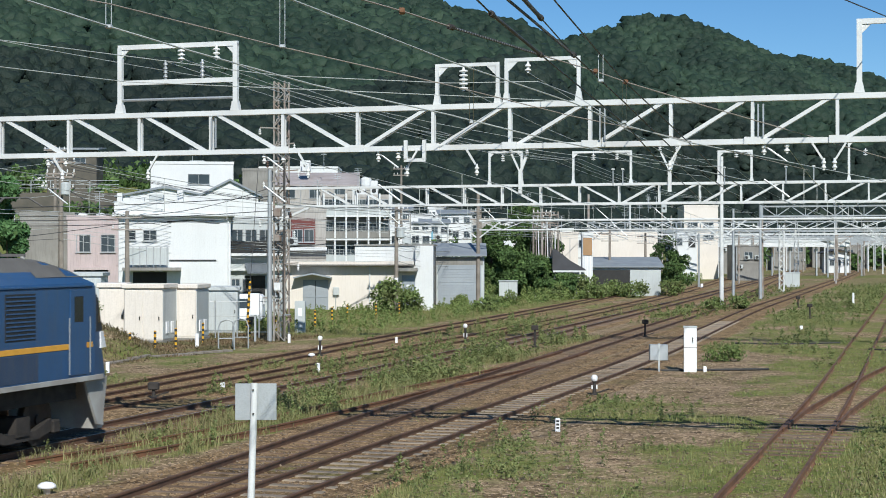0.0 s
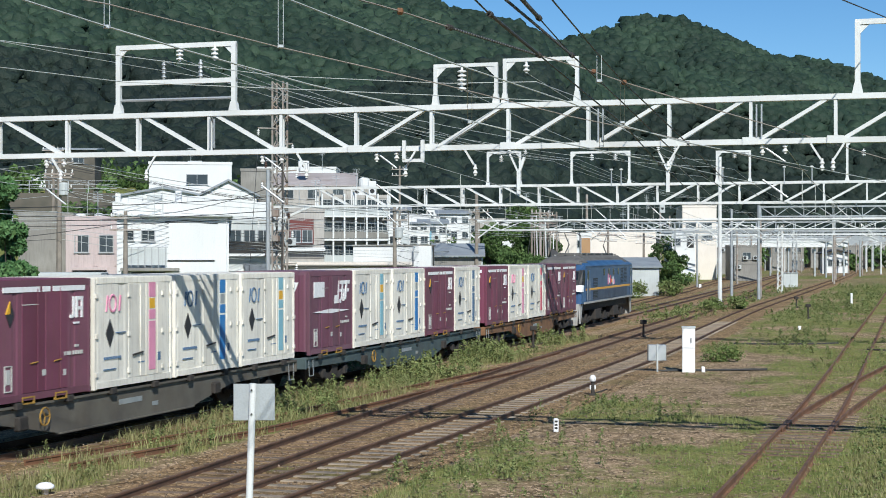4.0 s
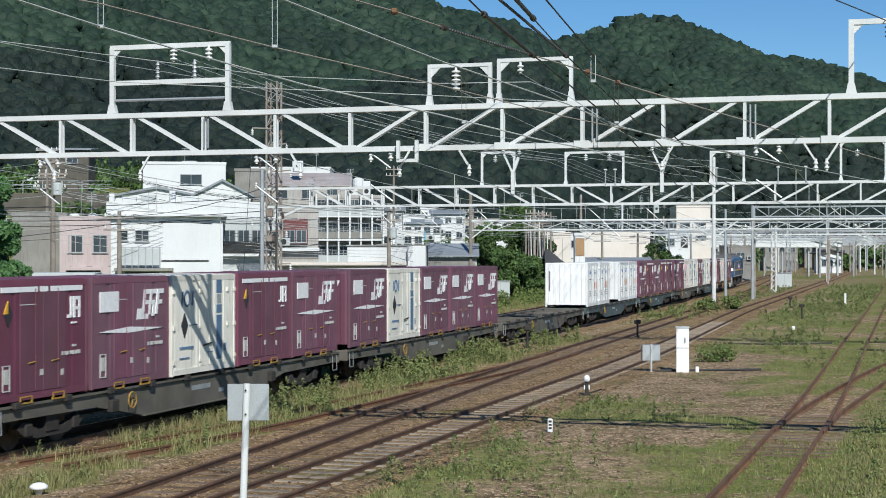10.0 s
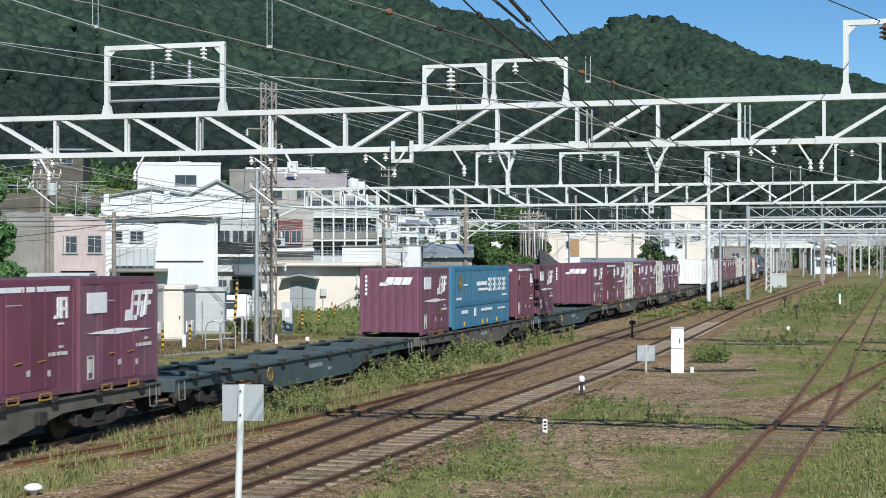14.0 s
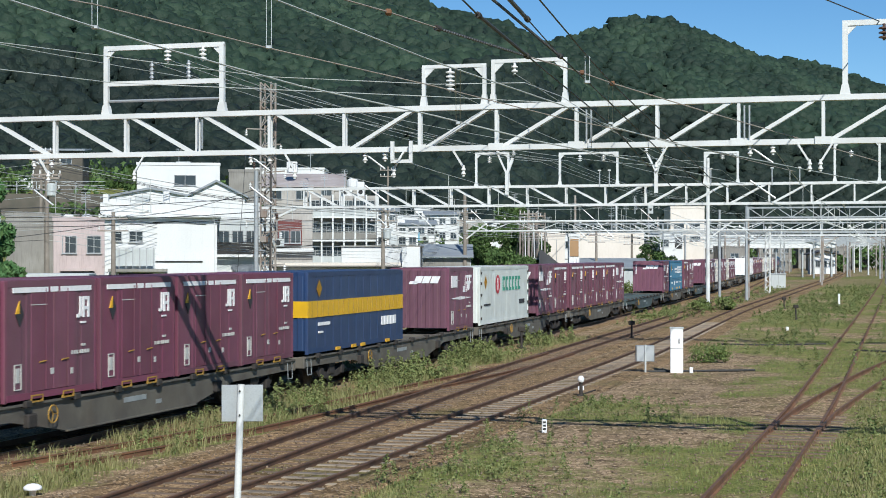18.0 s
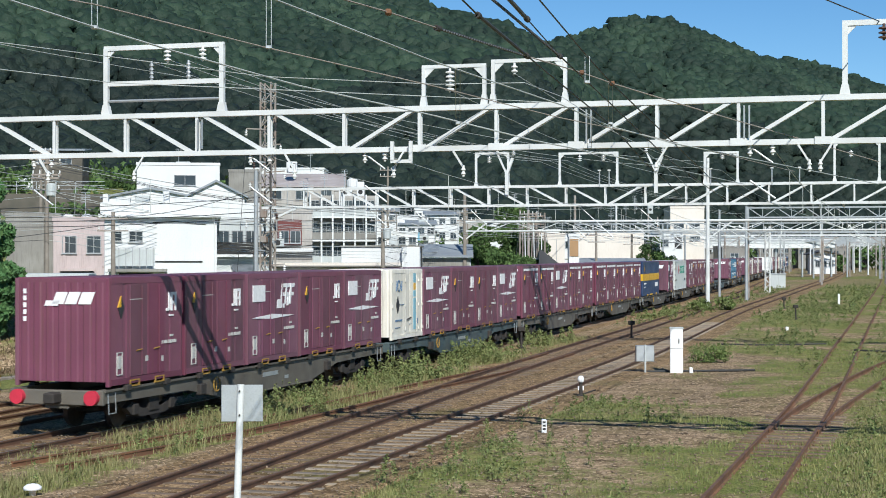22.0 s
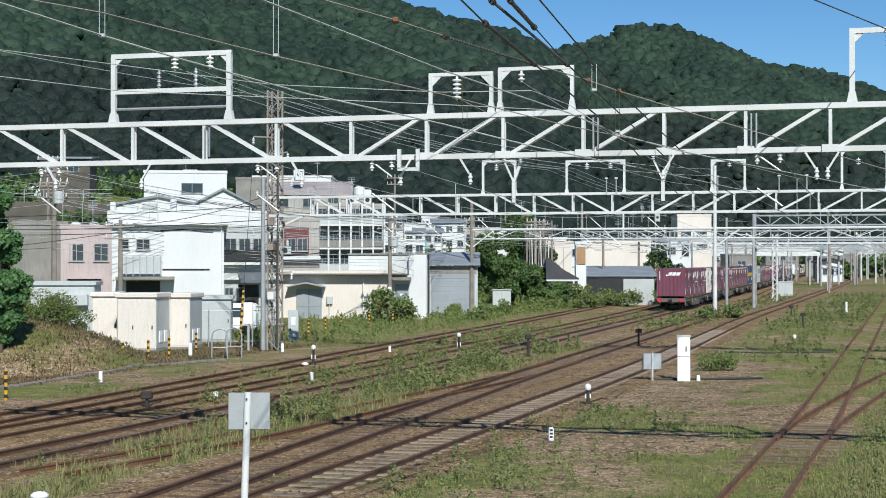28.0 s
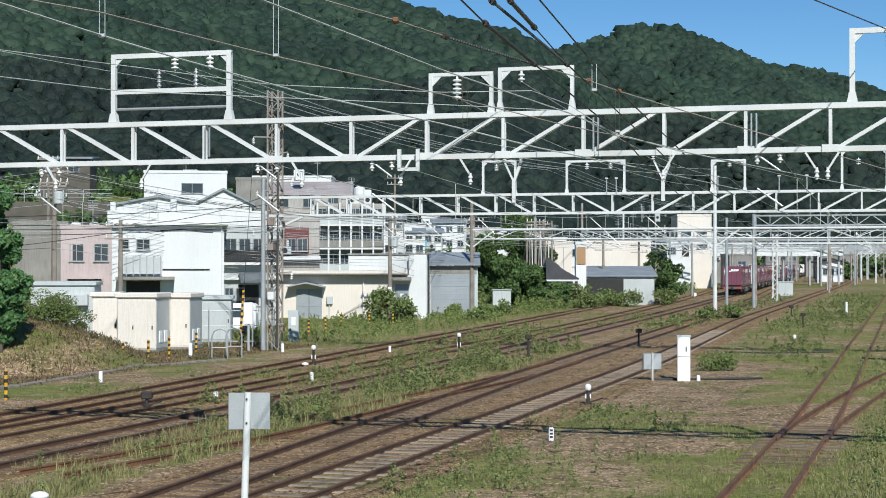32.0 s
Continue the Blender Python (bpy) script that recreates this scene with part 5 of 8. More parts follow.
def wagon(material):
    """A flat container wagon, 20.4 m between couplings."""
    root = thing("container_wagon", "long flat container wagon with fish-bellied side sills", "wagon", group="wagons of the train")
    for x in (-1.12, 1.12):
        outline = ((0.45, 0.98), (19.95, 0.98), (19.95, 0.72), (15.6, 0.68), (13.4, 0.3), (7.0, 0.3), (4.8, 0.68), (0.45, 0.72))
        m = Mesh()
        n = len(outline)
        m.add([(x - 0.05, y, z) for y, z in outline] + [(x + 0.05, y, z) for y, z in outline],
              [tuple(range(n)), tuple(range(2 * n - 1, n - 1, -1))] + [(i, n + i, n + (i + 1) % n, (i + 1) % n) for i in range(n)])
        part("side_sill", m, material, root)
        part("sill_flange", Mesh().box(x - 0.11, x + 0.11, 0.42, 19.98, 0.98, 1.03), material, root)
        part("lower_flange", Mesh().box(x - 0.09, x + 0.09, 7.0, 13.4, 0.27, 0.302), material, root)
        s = 1 if x > 0 else -1
        m = Mesh()
        for y0, y1, z0, z1 in ((9.6, 10.7, 0.66, 0.78), (11.2, 11.5, 0.5, 0.6)):
            m.box(min(x + s * 0.048, x + s * 0.056), max(x + s * 0.048, x + s * 0.056), y0, y1, z0, z1)
        part("lettering", m, GALV, root, "small pale lettering blocks")
        for y in (5.5, 14.6):
            part("brake_valve", Mesh().soft(min(x, x + s * 0.16), max(x, x + s * 0.16), y - 0.18, y + 0.18, 0.5, 0.8, 0.03), UNDER, root)
    for y in (0.55, 3.0, 5.4, 7.8, 10.2, 12.6, 15.0, 17.4, 19.85):
        part("cross_beam", Mesh().box(-1.1, 1.1, y - 0.16, y + 0.16, 0.82, 1.0), material, root)
    part("centre_sill", Mesh().box(-0.3, 0.3, 0.4, 20.0, 0.6, 0.92), material, root)
    for y in (0.4, 20.0):
        part("end_beam", Mesh().soft(-1.2, 1.2, y - 0.06, y + 0.06, 0.68, 1.02, 0.02), material, root)
    for y in (-0.02, 19.9):
        part("coupler", Mesh().soft(-0.14, 0.14, y, y + 0.5, 0.72, 0.98, 0.04), UNDER, root)
    slots = [0.58 + 3.88 * i for i in range(5)]
    for x in (-1, 1):
        for y in slots:
            for d in (0.85, 2.85):
                m = Mesh().soft(min(x * 1.13, x * 1.3), max(x * 1.13, x * 1.3), y + d - 0.12, y + d + 0.12, 0.94, 1.09, 0.02)
                part("container_lock", m, UNDER, root)
    for x, y in ((1.2, 0.75), (1.2, 19.6)):
        m = Mesh()
        for dy in (-0.17, 0.17):
            m.bar((x, y + dy, 0.95), (x + 0.02, y + dy, 0.48), 0.016)
        m.bar((x + 0.02, y - 0.17, 0.48), (x + 0.02, y + 0.17, 0.48), 0.018)
        part("step", m, GALV, root, "pale step iron")
    wheel = Mesh()
    ring = [(1.27, 6.3 + 0.19 * math.cos(2 * math.pi * k / 14), 0.72 + 0.19 * math.sin(2 * math.pi * k / 14)) for k in range(15)]
    wheel.line(ring, 0.018)
    for k in range(0, 14, 5):
        wheel.bar((1.27, 6.3, 0.72), ring[k], 0.018)
    part("hand_brake_wheel", wheel, OCHREY, root, "yellow hand brake wheel")
    for y in (3.1, 17.3):
        bogie(root, y)
    return root


TRAIN = []
FAR = Matrix.Translation((-140, -420, 0))
FRAMES = {"teal": TEAL, "olive": OLIVE, "ochre": OCHRE}
wagon_of, box_of = {}, {}
# From the tail forward: frame colour and its load, as (kind, slot).
LOADS = (
    ("olive", (("jr plain", 0), ("jr plain", 1), ("jrf", 2), ("jr plain", 3), ("jrf", 4))),
    ("teal", (("white cyan", 0), ("jrf", 1), ("jr plain", 2), ("jr plain", 3), ("jrf", 4))),
    ("olive", (("jr", 0), ("jr", 1), ("jrf", 2), ("jr", 3), ("jr", 4))),
    ("olive", (("jr", 0), ("jr", 1), ("jr", 2), ("jr", 3), ("jr", 4))),
    ("olive", (("long_navy", 0), ("jrf", 4))),
    ("olive", (("long_mint", 0), ("jrf", 3), ("jr", 4))),
    ("olive", (("jr", 0), ("jr", 1), ("jr", 2), ("jr", 3), ("jrf", 4))),
    ("teal", ()),
    ("olive", (("jrf", 0), ("long_blue", 1.16), ("jr", 4.0))),
    ("teal", (("jrf", 0), ("jrf", 4))),
    ("olive", (("jr", 0), ("jrf", 1), ("white navy", 2), ("jr", 3), ("jrf", 4))),
    ("olive", (("jrf", 0), ("white navy", 1), ("jrf", 2), ("jrf", 3), ("jrf", 4))),
    ("olive", ()),
    ("teal", (("reefer", 0), ("reefer", 1), ("reefer", 3), ("reefer", 4))),
    ("teal", (("jrf", 0), ("jr", 1), ("jrf", 2), ("jr", 3), ("jr", 4))),
    ("olive", (("jrf", 0), ("jr", 1), ("white pink", 2), ("white blue", 3), ("white cyan", 4))),
    ("teal", (("jrf", 0), ("white cyan", 1), ("white blue", 2), ("jr", 3), ("white navy", 4))),
    ("ochre", (("jr", 0), ("white pink", 1), ("white red", 2), ("jr", 3), ("jr", 4))),
)
for i, (frame_colour, load) in enumerate(LOADS):
    if frame_colour in wagon_of:
        w = copy_thing(wagon_of[frame_colour], FAR)
    else:
        w = wagon_of[frame_colour] = wagon(FRAMES[frame_colour])
    TRAIN.append((w, 20.4 * i, 20.4, 0.0))
    for what, slot in load:
        if what in box_of:
            c = copy_thing(box_of[what], FAR)
        else:
            c = box_of[what] = container(*what.split())
        size = 9.41 if what.startswith("long") else 3.715
        TRAIN.append((c, 20.4 * i + 0.58 + 3.88 * slot, size, 1.08))
for x in (-0.95, 0.95):
    m = Mesh().tube((x, 0.34, 0.86), (x, 0.2, 0.86), 0.17, n=18)
    disc = part("tail_disc", m, RED_M, TRAIN[0][0], "round red tail disc")


# ---- the locomotive ----
LBLUE = surf("locomotive_blue", (0.024, 0.078, 0.19), (0.021, 0.068, 0.16), 0.35, scale=0.7, fine=20, bump=0.03, dirt=(0.1, 0.09, 0.08), dirt_amount=0.25, streak=True)
LSKIRT = surf("pale_grey_skirt", (0.42, 0.42, 0.41), (0.33, 0.32, 0.3), 0.55, scale=1.5, dirt=(0.15, 0.1, 0.07), dirt_amount=0.45)
LROOF = surf("dusty_roof_grey", (0.13, 0.125, 0.12), (0.09, 0.085, 0.08), 0.8, scale=1.5)
LDARK = surf("louvre_black", (0.02, 0.022, 0.025), rough=0.6, bump=0.0)
GLASSY = surf("dark_window_glass", (0.015, 0.02, 0.025), (0.01, 0.014, 0.018), 0.08, scale=1.0, bump=0.0)
LAMP = surf("headlamp_glass", (0.7, 0.7, 0.72), rough=0.1, bump=0.0)


LLOW = surf("dark_grey_blue", (0.03, 0.055, 0.11), (0.028, 0.045, 0.085), 0.45, scale=0.8, dirt=(0.1, 0.08, 0.06), dirt_amount=0.45, streak=True)
LSTRIPE = surf("orange_yellow_stripe", (0.7, 0.36, 0.05), (0.6, 0.3, 0.04), 0.5, scale=2.0, bump=0.0)


def locomotive():
    root = thing("electric_locomotive", "blue electric goods locomotive with a yellow stripe and pale front panels", "locomotive")
    y0, y1, w = 0.3, 18.4, 1.43
    mid = (y0 + y1) / 2

    def plate(x, a, b, z0, z1, out=0.012, bevel=0.006):
        """A panel let into one side of the body."""
        return Mesh().soft(min(x * (w - 0.02), x * (w + out)), max(x * (w - 0.02), x * (w + out)), a, b, z0, z1, bevel)

    # Cross-section: sides, gutter, rounded shoulders and the crown of the roof; hipped down over the cabs.
    sec = [(-w, 1.38), (-w, 3.38), (-w + 0.04, 3.48), (-1.22, 3.6), (-0.95, 3.84), (-0.7, 3.98), (0.7, 3.98), (0.95, 3.84), (1.22, 3.6), (w - 0.04, 3.48), (w, 3.38), (w, 1.38)]
    n = len(sec)
    half = ((0.0, 0.8, 3.2), (0.12, 0.92, 3.28), (0.75, 1.0, 3.55), (1.0, 1.0, 3.76), (1.6, 1.0, 3.94), (2.1, 1.0, 4.02))
    stations = [(y0 + d, f, top, max(0, 0.5 - d)) for d, f, top in half] + [(y1 - d, f, top, -max(0, 0.5 - d)) for d, f, top in reversed(half)]
    m = Mesh()
    for y, f, top, lean in stations:
        for x, z in sec:
            zz = min(z, top) if z < 3.5 else min(z, top - 0.04 * abs(x) / 1.2)
            m.v.append((x * f, y + lean * max(0.0, zz - 2.05), zz))
    for k in range(len(stations) - 1):
        m.f += [(k * n + i, k * n + (i + 1) % n, (k + 1) * n + (i + 1) % n, (k + 1) * n + i) for i in range(n)]
    m.f += [tuple(range(n - 1, -1, -1)), tuple(range((len(stations) - 1) * n, len(stations) * n))]
    part("body", m, LBLUE, root)
    for x in (-1, 1):
        part("lower_panel", plate(x, y0 + 3.0, y1 - 3.0, 1.5, 2.06, 0.006), LLOW, root, "dark grey-blue lower side")
        part("sill", plate(x, y0 + 0.4, y1 - 0.4, 1.36, 1.47, 0.014), LSKIRT, root, "pale grey sill")
        part("stripe", plate(x, y0 + 0.85, y1 - 0.85, 2.08, 2.2, 0.01), LSTRIPE, root, "orange-yellow stripe")
        part("gutter", plate(x, y0 + 0.9, y1 - 0.9, 3.4, 3.44, 0.03), LBLUE, root)
        for y in (y0 + 1.45, y1 - 1.45):
            d = part("cab_door", plate(x, y - 0.33, y + 0.33, 1.52, 3.34, 0.02), LBLUE, root)
            part("door_window", plate(x, y - 0.18, y + 0.18, 2.65, 3.2, 0.026), GLASSY, d)
            for dy in (-0.42, 0.42):
                part("hand_rail", Mesh().tube((x * (w + 0.05), y + dy, 1.55), (x * (w + 0.05), y + dy, 2.75), 0.014, n=6), GALV, root)
        for y in (7.0, 8.7, 10.4, 12.1):
            part("side_window", plate(x, y - 0.2, y + 0.2, 2.85, 3.25, 0.016, 0.01), GLASSY, root, "small square engine-room window")
        for a, b, z0, z1 in ((3.4, 4.9, 2.25, 2.75), (3.4, 4.9, 1.6, 2.02), (13.0, 13.9, 2.75, 3.25), (13.0, 13.9, 2.28, 2.7), (14.2, 15.3, 2.35, 3.3)):
            grille = part("grille", plate(x, a, b, z0, z1, 0.01), LDARK, root, "black ventilation grille")
            m = Mesh()
            for i in range(int((z1 - z0) / 0.085)):
                z = z0 + 0.03 + 0.085 * i
                m.box(min(x * w, x * (w + 0.022)), max(x * w, x * (w + 0.022)), a + 0.03, b - 0.03, z, z + 0.03)
            part("slats", m, LBLUE if z0 > 2.1 else LLOW, grille)
        for k, (a, b, z0, z1, mat) in enumerate(((8.3, 8.6, 2.3, 2.95, STRIPES["pink"]), (8.7, 8.95, 2.4, 2.7, MARK), (9.05, 9.4, 2.3, 2.85, STRIPES["red"]), (9.5, 9.95, 2.42, 2.62, ORANGE), (10.0, 10.3, 2.28, 2.75, MARK), (10.4, 10.75, 2.3, 2.6, STRIPES["pink"]))):
            part("side_picture", plate(x, a, b, z0, z1, 0.012), mat, root, "small plain decorative shape")
    # Roof: a dusty walkway with equipment boxes and two single-arm pantographs.
    roof = part("roof", Mesh().prism(((-1.14, 3.66), (-0.8, 4.02), (0.8, 4.02), (1.14, 3.66)), y0 + 2.6, y1 - 2.6), LROOF, root)
    for y, size in ((4.6, 0.7), (6.6, 1.0), (9.1, 1.2), (11.7, 1.0), (13.7, 0.7)):
        part("roof_hatch", Mesh().soft(-0.72, 0.72, y - size, y + size, 3.95, 4.16, 0.03), LROOF, roof)
        m = Mesh()
        for x in (-0.725, 0.725):
            for i in range(int(size * 4)):
                m.box(x - 0.01, x + 0.01, y - size + 0.1 + 0.48 * i, y - size + 0.42 + 0.48 * i, 4.05, 4.12)
        part("roof_louvre", m, LDARK, roof)
    for y, s, top in ((y0 + 2.2, 1, 5.3), (y1 - 2.2, -1, 5.3)):
        elbow = (0.0, y + s * 1.25, 4.62)
        pan = part("pantograph", Mesh().bar((-0.6, y, 4.08), (0.6, y, 4.08), 0.06).bar((-0.5, y + s * 0.9, 4.08), (0.5, y + s * 0.9, 4.08), 0.05).bar((0, y, 4.08), (0, y + s * 0.9, 4.08), 0.05), LROOF, root)
        part("lower_arm", Mesh().tube((0, y, 4.1), elbow, 0.035, n=8), LROOF, pan)
        part("upper_arm", Mesh().tube(elbow, (0, y - s * 0.15, top), 0.024, n=8), LROOF, pan)
        part("contact_bow", Mesh().line([(-0.95, y - s * 0.15, top - 0.2), (-0.6, y - s * 0.15, top), (0.6, y - s * 0.15, top), (0.95, y - s * 0.15, top - 0.2)], 0.02), LROOF, pan)
        for x in (-0.55, 0.55):
            part("insulator", Mesh().lathe(((0.04, 3.86), (0.09, 3.89), (0.04, 3.92), (0.09, 3.95), (0.04, 3.98), (0.04, 4.06)), (x, y, 0), 8), LSKIRT, pan)
    # Both cab fronts.
    for end, s in ((y0, -1), (y1, 1)):
        def front(x0, x1, z0, z1, out=0.03):
            """A plate on the raked cab front."""
            at = lambda z, o: end - s * 0.5 * max(0, z - 2.05) + s * o
            return Mesh().add([(x0, at(z0, -0.03), z0), (x1, at(z0, -0.03), z0), (x1, at(z1, -0.03), z1), (x0, at(z1, -0.03), z1),
                               (x0, at(z0, out), z0), (x1, at(z0, out), z0), (x1, at(z1, out), z1), (x0, at(z1, out), z1)],
                              ((0, 1, 2, 3), (7, 6, 5, 4), (0, 4, 5, 1), (1, 5, 6, 2), (2, 6, 7, 3), (3, 7, 4, 0)))
        part("number_panel", front(-1.15, 1.15, 2.4, 3.2, 0.01), LDARK, root, "black panel round the windscreen")
        for a, b in ((-1.1, -0.03), (0.03, 1.1)):
            part("windscreen", front(a, b, 2.68, 3.14, 0.016), GLASSY, root, "dark cab windscreen")
        part("number_bars", front(-0.3, 0.3, 2.47, 2.55, 0.016), GALV, root)
        part("front_panel", front(-1.15, 1.15, 2.06, 2.39, 0.025), MARK, root, "white front panel")
        for x in (-1, 1):
            def wrap(z0, z1, a, b, out):
                """A plate round the rounded corner of the cab, from a to b along its plan."""
                plan = ((0.8 * w, 0.0), (0.92 * w, 0.12), (w, 0.75))
                at = lambda k: tuple(p + (q - p) * (k - min(int(k), 1)) for p, q in zip(plan[min(int(k), 1)], plan[min(int(k), 1) + 1]))
                ks = [a] + [k for k in (1.0,) if a < k < b] + [b]
                mm = Mesh()
                for k in ks:
                    px_, d = at(k)
                    for z in (z0, z1):
                        yy = end - s * (d + max(0.0, 0.5 - d) * max(0.0, z - 2.05))
                        mm.v += [(x * (px_ - 0.03), yy - s * 0.03, z), (x * (px_ + out), yy + s * out * 0.5, z)]
                for i in range(len(ks) - 1):
                    o = 4 * i
                    mm.f += [(o, o + 4, o + 6, o + 2), (o + 1, o + 3, o + 7, o + 5), (o + 2, o + 6, o + 7, o + 3), (o, o + 1, o + 5, o + 4)]
                o = 4 * (len(ks) - 1)
                mm.f += [(0, 2, 3, 1), (o, o + 1, o + 3, o + 2)]
                return mm
            part("corner_panel", wrap(2.04, 2.4, 0.0, 1.5, 0.025), MARK, root, "white corner panel")
            part("corner_surround", wrap(2.41, 3.22, 0.0, 1.9, 0.012), LDARK, root, "black surround of the corner window")
            part("corner_window", wrap(2.6, 3.16, 1.08, 1.8, 0.02), GLASSY, root, "dark corner window")
        for x in (-0.7, 0.7):
            lamp = part("headlight", front(x - 0.28, x + 0.28, 2.17, 2.29, 0.05), LDARK, root)
            part("lamp_glass", front(x - 0.2, x - 0.04, 2.18, 2.28, 0.06), LAMP, lamp)
            part("wiper", Mesh().bar((x, end - s * 0.17, 2.45), (x * 0.6, end - s * 0.36, 2.95), 0.02), LDARK, root)
        for x in (-0.6, 0.6):
            part("hand_rail", Mesh().bar((x, end + s * 0.09, 1.6), (x, end + s * 0.09, 2.0), 0.03), MARK, root)
        part("hand_rail", Mesh().bar((-0.95, end + s * 0.09, 1.62), (0.95, end + s * 0.09, 1.62), 0.03), MARK, root)
        m = Mesh().prism(((-1.24, 1.38), (1.24, 1.38), (1.12, 0.22), (-1.12, 0.22)), min(end + s * 0.1, end - s * 0.14), max(end + s * 0.1, end - s * 0.14))
        part("pilot", m, LSKIRT, root, "pale grey pilot plate")
        for x in (-1, 1):
            part("side_skirt", Mesh().prism(((end - s * 0.1, 1.38), (end - s * 0.9, 1.38), (end - s * 0.35, 0.35), (end - s * 0.1, 0.3)), min(x * 1.2, x * 1.26), max(x * 1.2, x * 1.26), "x"), LSKIRT, root, "pale grey skirt plate")
        part("coupler", Mesh().soft(-0.15, 0.15, min(end, end + s * 0.36), max(end, end + s * 0.36), 0.72, 1.0, 0.04), UNDER, root)
    part("underframe", Mesh().box(-1.05, 1.05, 1.0, 17.5, 0.95, 1.38), UNDER, root)
    for end, s in ((y0, 1), (y1, -1)):
        cap, top_x = Mesh(), (-1.22, -0.95, -0.7, 0.7, 0.95, 1.22)
        for d, top in ((0.75, 3.55), (1.0, 3.76), (1.6, 3.94), (2.1, 4.02), (2.75, 4.02)):
            cap.v += [(x, end + s * d, min({1.22: 3.6, 0.95: 3.84, 0.7: 3.98}[abs(x)], top - 0.04 * abs(x) / 1.2) + 0.014) for x in top_x]
        cap.f = [(6 * k + i, 6 * k + i + 1, 6 * k + i + 7, 6 * k + i + 6) for k in range(4) for i in range(5)]
        part("cab_roof", cap, LROOF, root, "dusty grey cab roof")
    for y in (3.3, mid, y1 - 3.0):
        bogie(root, y, 2.5, 0.56)
    for y in (6.2, 12.4):
        for x in (-1.0, 1.0):
            part("equipment_box", Mesh().soft(x - 0.25, x + 0.25, y - 0.9, y + 0.9, 0.35, 0.95, 0.04), UNDER, root)
    return root


TRAIN.append((locomotive(), 20.4 * 18, 18.2, 0.0))


# ---- the town beside the yard ----
PLASTER = surf("white_plaster", (0.7, 0.71, 0.71), (0.63, 0.64, 0.64), 0.85, scale=0.4, fine=12, dirt=(0.42, 0.4, 0.37), dirt_amount=0.16, streak=True)
CREAM = surf("cream_paint", (0.74, 0.68, 0.615), (0.69, 0.63, 0.565), 0.7, scale=0.5, fine=15, dirt=(0.4, 0.33, 0.25), dirt_amount=0.2, streak=True)
PINK = surf("pale_pink_plaster", (0.53, 0.44, 0.43), (0.46, 0.38, 0.375), 0.85, scale=0.5, fine=12, dirt=(0.25, 0.2, 0.19), dirt_amount=0.4, streak=True)
DUN = surf("weathered_dun_wall", (0.46, 0.435, 0.405), (0.35, 0.33, 0.305), 0.9, scale=0.5, fine=9, dirt=(0.16, 0.14, 0.12), dirt_amount=0.45, streak=True)
TINROOF = surf("grey_pink_sheet_roof", (0.44, 0.39, 0.38), (0.34, 0.3, 0.29), 0.6, scale=0.7, fine=5, dirt=(0.2, 0.14, 0.11), dirt_amount=0.4)
GREYW = surf("weathered_grey_concrete", (0.28, 0.27, 0.25), (0.19, 0.18, 0.165), 0.9, scale=0.4, fine=10, dirt=(0.13, 0.12, 0.1), dirt_amount=0.5, streak=True)
PALEG = surf("pale_grey_steel", (0.5, 0.53, 0.53), (0.43, 0.46, 0.46), 0.55, scale=0.6, fine=15, dirt=(0.28, 0.25, 0.22), dirt_amount=0.25, streak=True)
SHUTTER = surf("grey_shutter", (0.34, 0.37, 0.4), (0.29, 0.32, 0.35), 0.5, 0.2, scale=0.8, fine=12)
ROOFG = surf("grey_sheet_roof", (0.26, 0.29, 0.32), (0.2, 0.22, 0.25), 0.6, scale=0.6, fine=8)
ROOFD = surf("dark_tiled_roof", (0.06, 0.062, 0.07), (0.045, 0.045, 0.05), 0.7, scale=0.8, fine=14)
GLASS = surf("window_glass", (0.06, 0.075, 0.085), (0.035, 0.045, 0.055), 0.12, scale=0.7, bump=0.0, each=0.4)
ALU = surf("window_frame", (0.4, 0.41, 0.42), rough=0.45, metal=0.4, bump=0.0)
BRICKR = surf("brown_red_board", (0.17, 0.045, 0.04), (0.12, 0.035, 0.032), 0.7, scale=0.8)
# Shade inside openings painted as flat dark plates; also dark pipes and grilles.
DARKIN = surf("opening_shade_and_dark_paint", (0.035, 0.035, 0.035), rough=0.9, bump=0.0)
TAN = surf("tan_board", (0.4, 0.24, 0.12), (0.33, 0.2, 0.1), 0.7, scale=0.8)
TAN2 = surf("dull_brown_board", (0.12, 0.105, 0.085), (0.085, 0.08, 0.065), 0.9, scale=0.8)
CYANSIGN = surf("pale_blue_board", (0.2, 0.42, 0.55), rough=0.5, bump=0.0)
BLK = surf("black_stripe", (0.025, 0.025, 0.025), rough=0.6, bump=0.0)


def window_at(root, x, z, w, h, y=0.0, bars=1, label=""):
    """A framed window in a front wall; x and z are its middle and foot."""
    m = Mesh()
    t = 0.06
    m.box(x - w / 2 - t, x + w / 2 + t, y - 0.06, y + 0.05, z - t, z)
    m.box(x - w / 2 - t, x + w / 2 + t, y - 0.06, y + 0.05, z + h, z + h + t)
    for xx in (x - w / 2 - t, x + w / 2):
        m.box(xx, xx + t, y - 0.06, y + 0.05, z, z + h)
    for k in range(bars):
        xx = x - w / 2 + w * (k + 1) / (bars + 1)
        m.box(xx - 0.025, xx + 0.025, y - 0.04, y + 0.04, z, z + h)
    win = part("window", m, ALU, root, label)
    part("pane", Mesh().box(x - w / 2, x + w / 2, y - 0.015, y + 0.03, z, z + h), GLASS, win)
    part("sill", Mesh().box(x - w / 2 - 0.1, x + w / 2 + 0.1, y - 0.12, y + 0.04, z - t - 0.05, z - t), ALU, win)
    return win


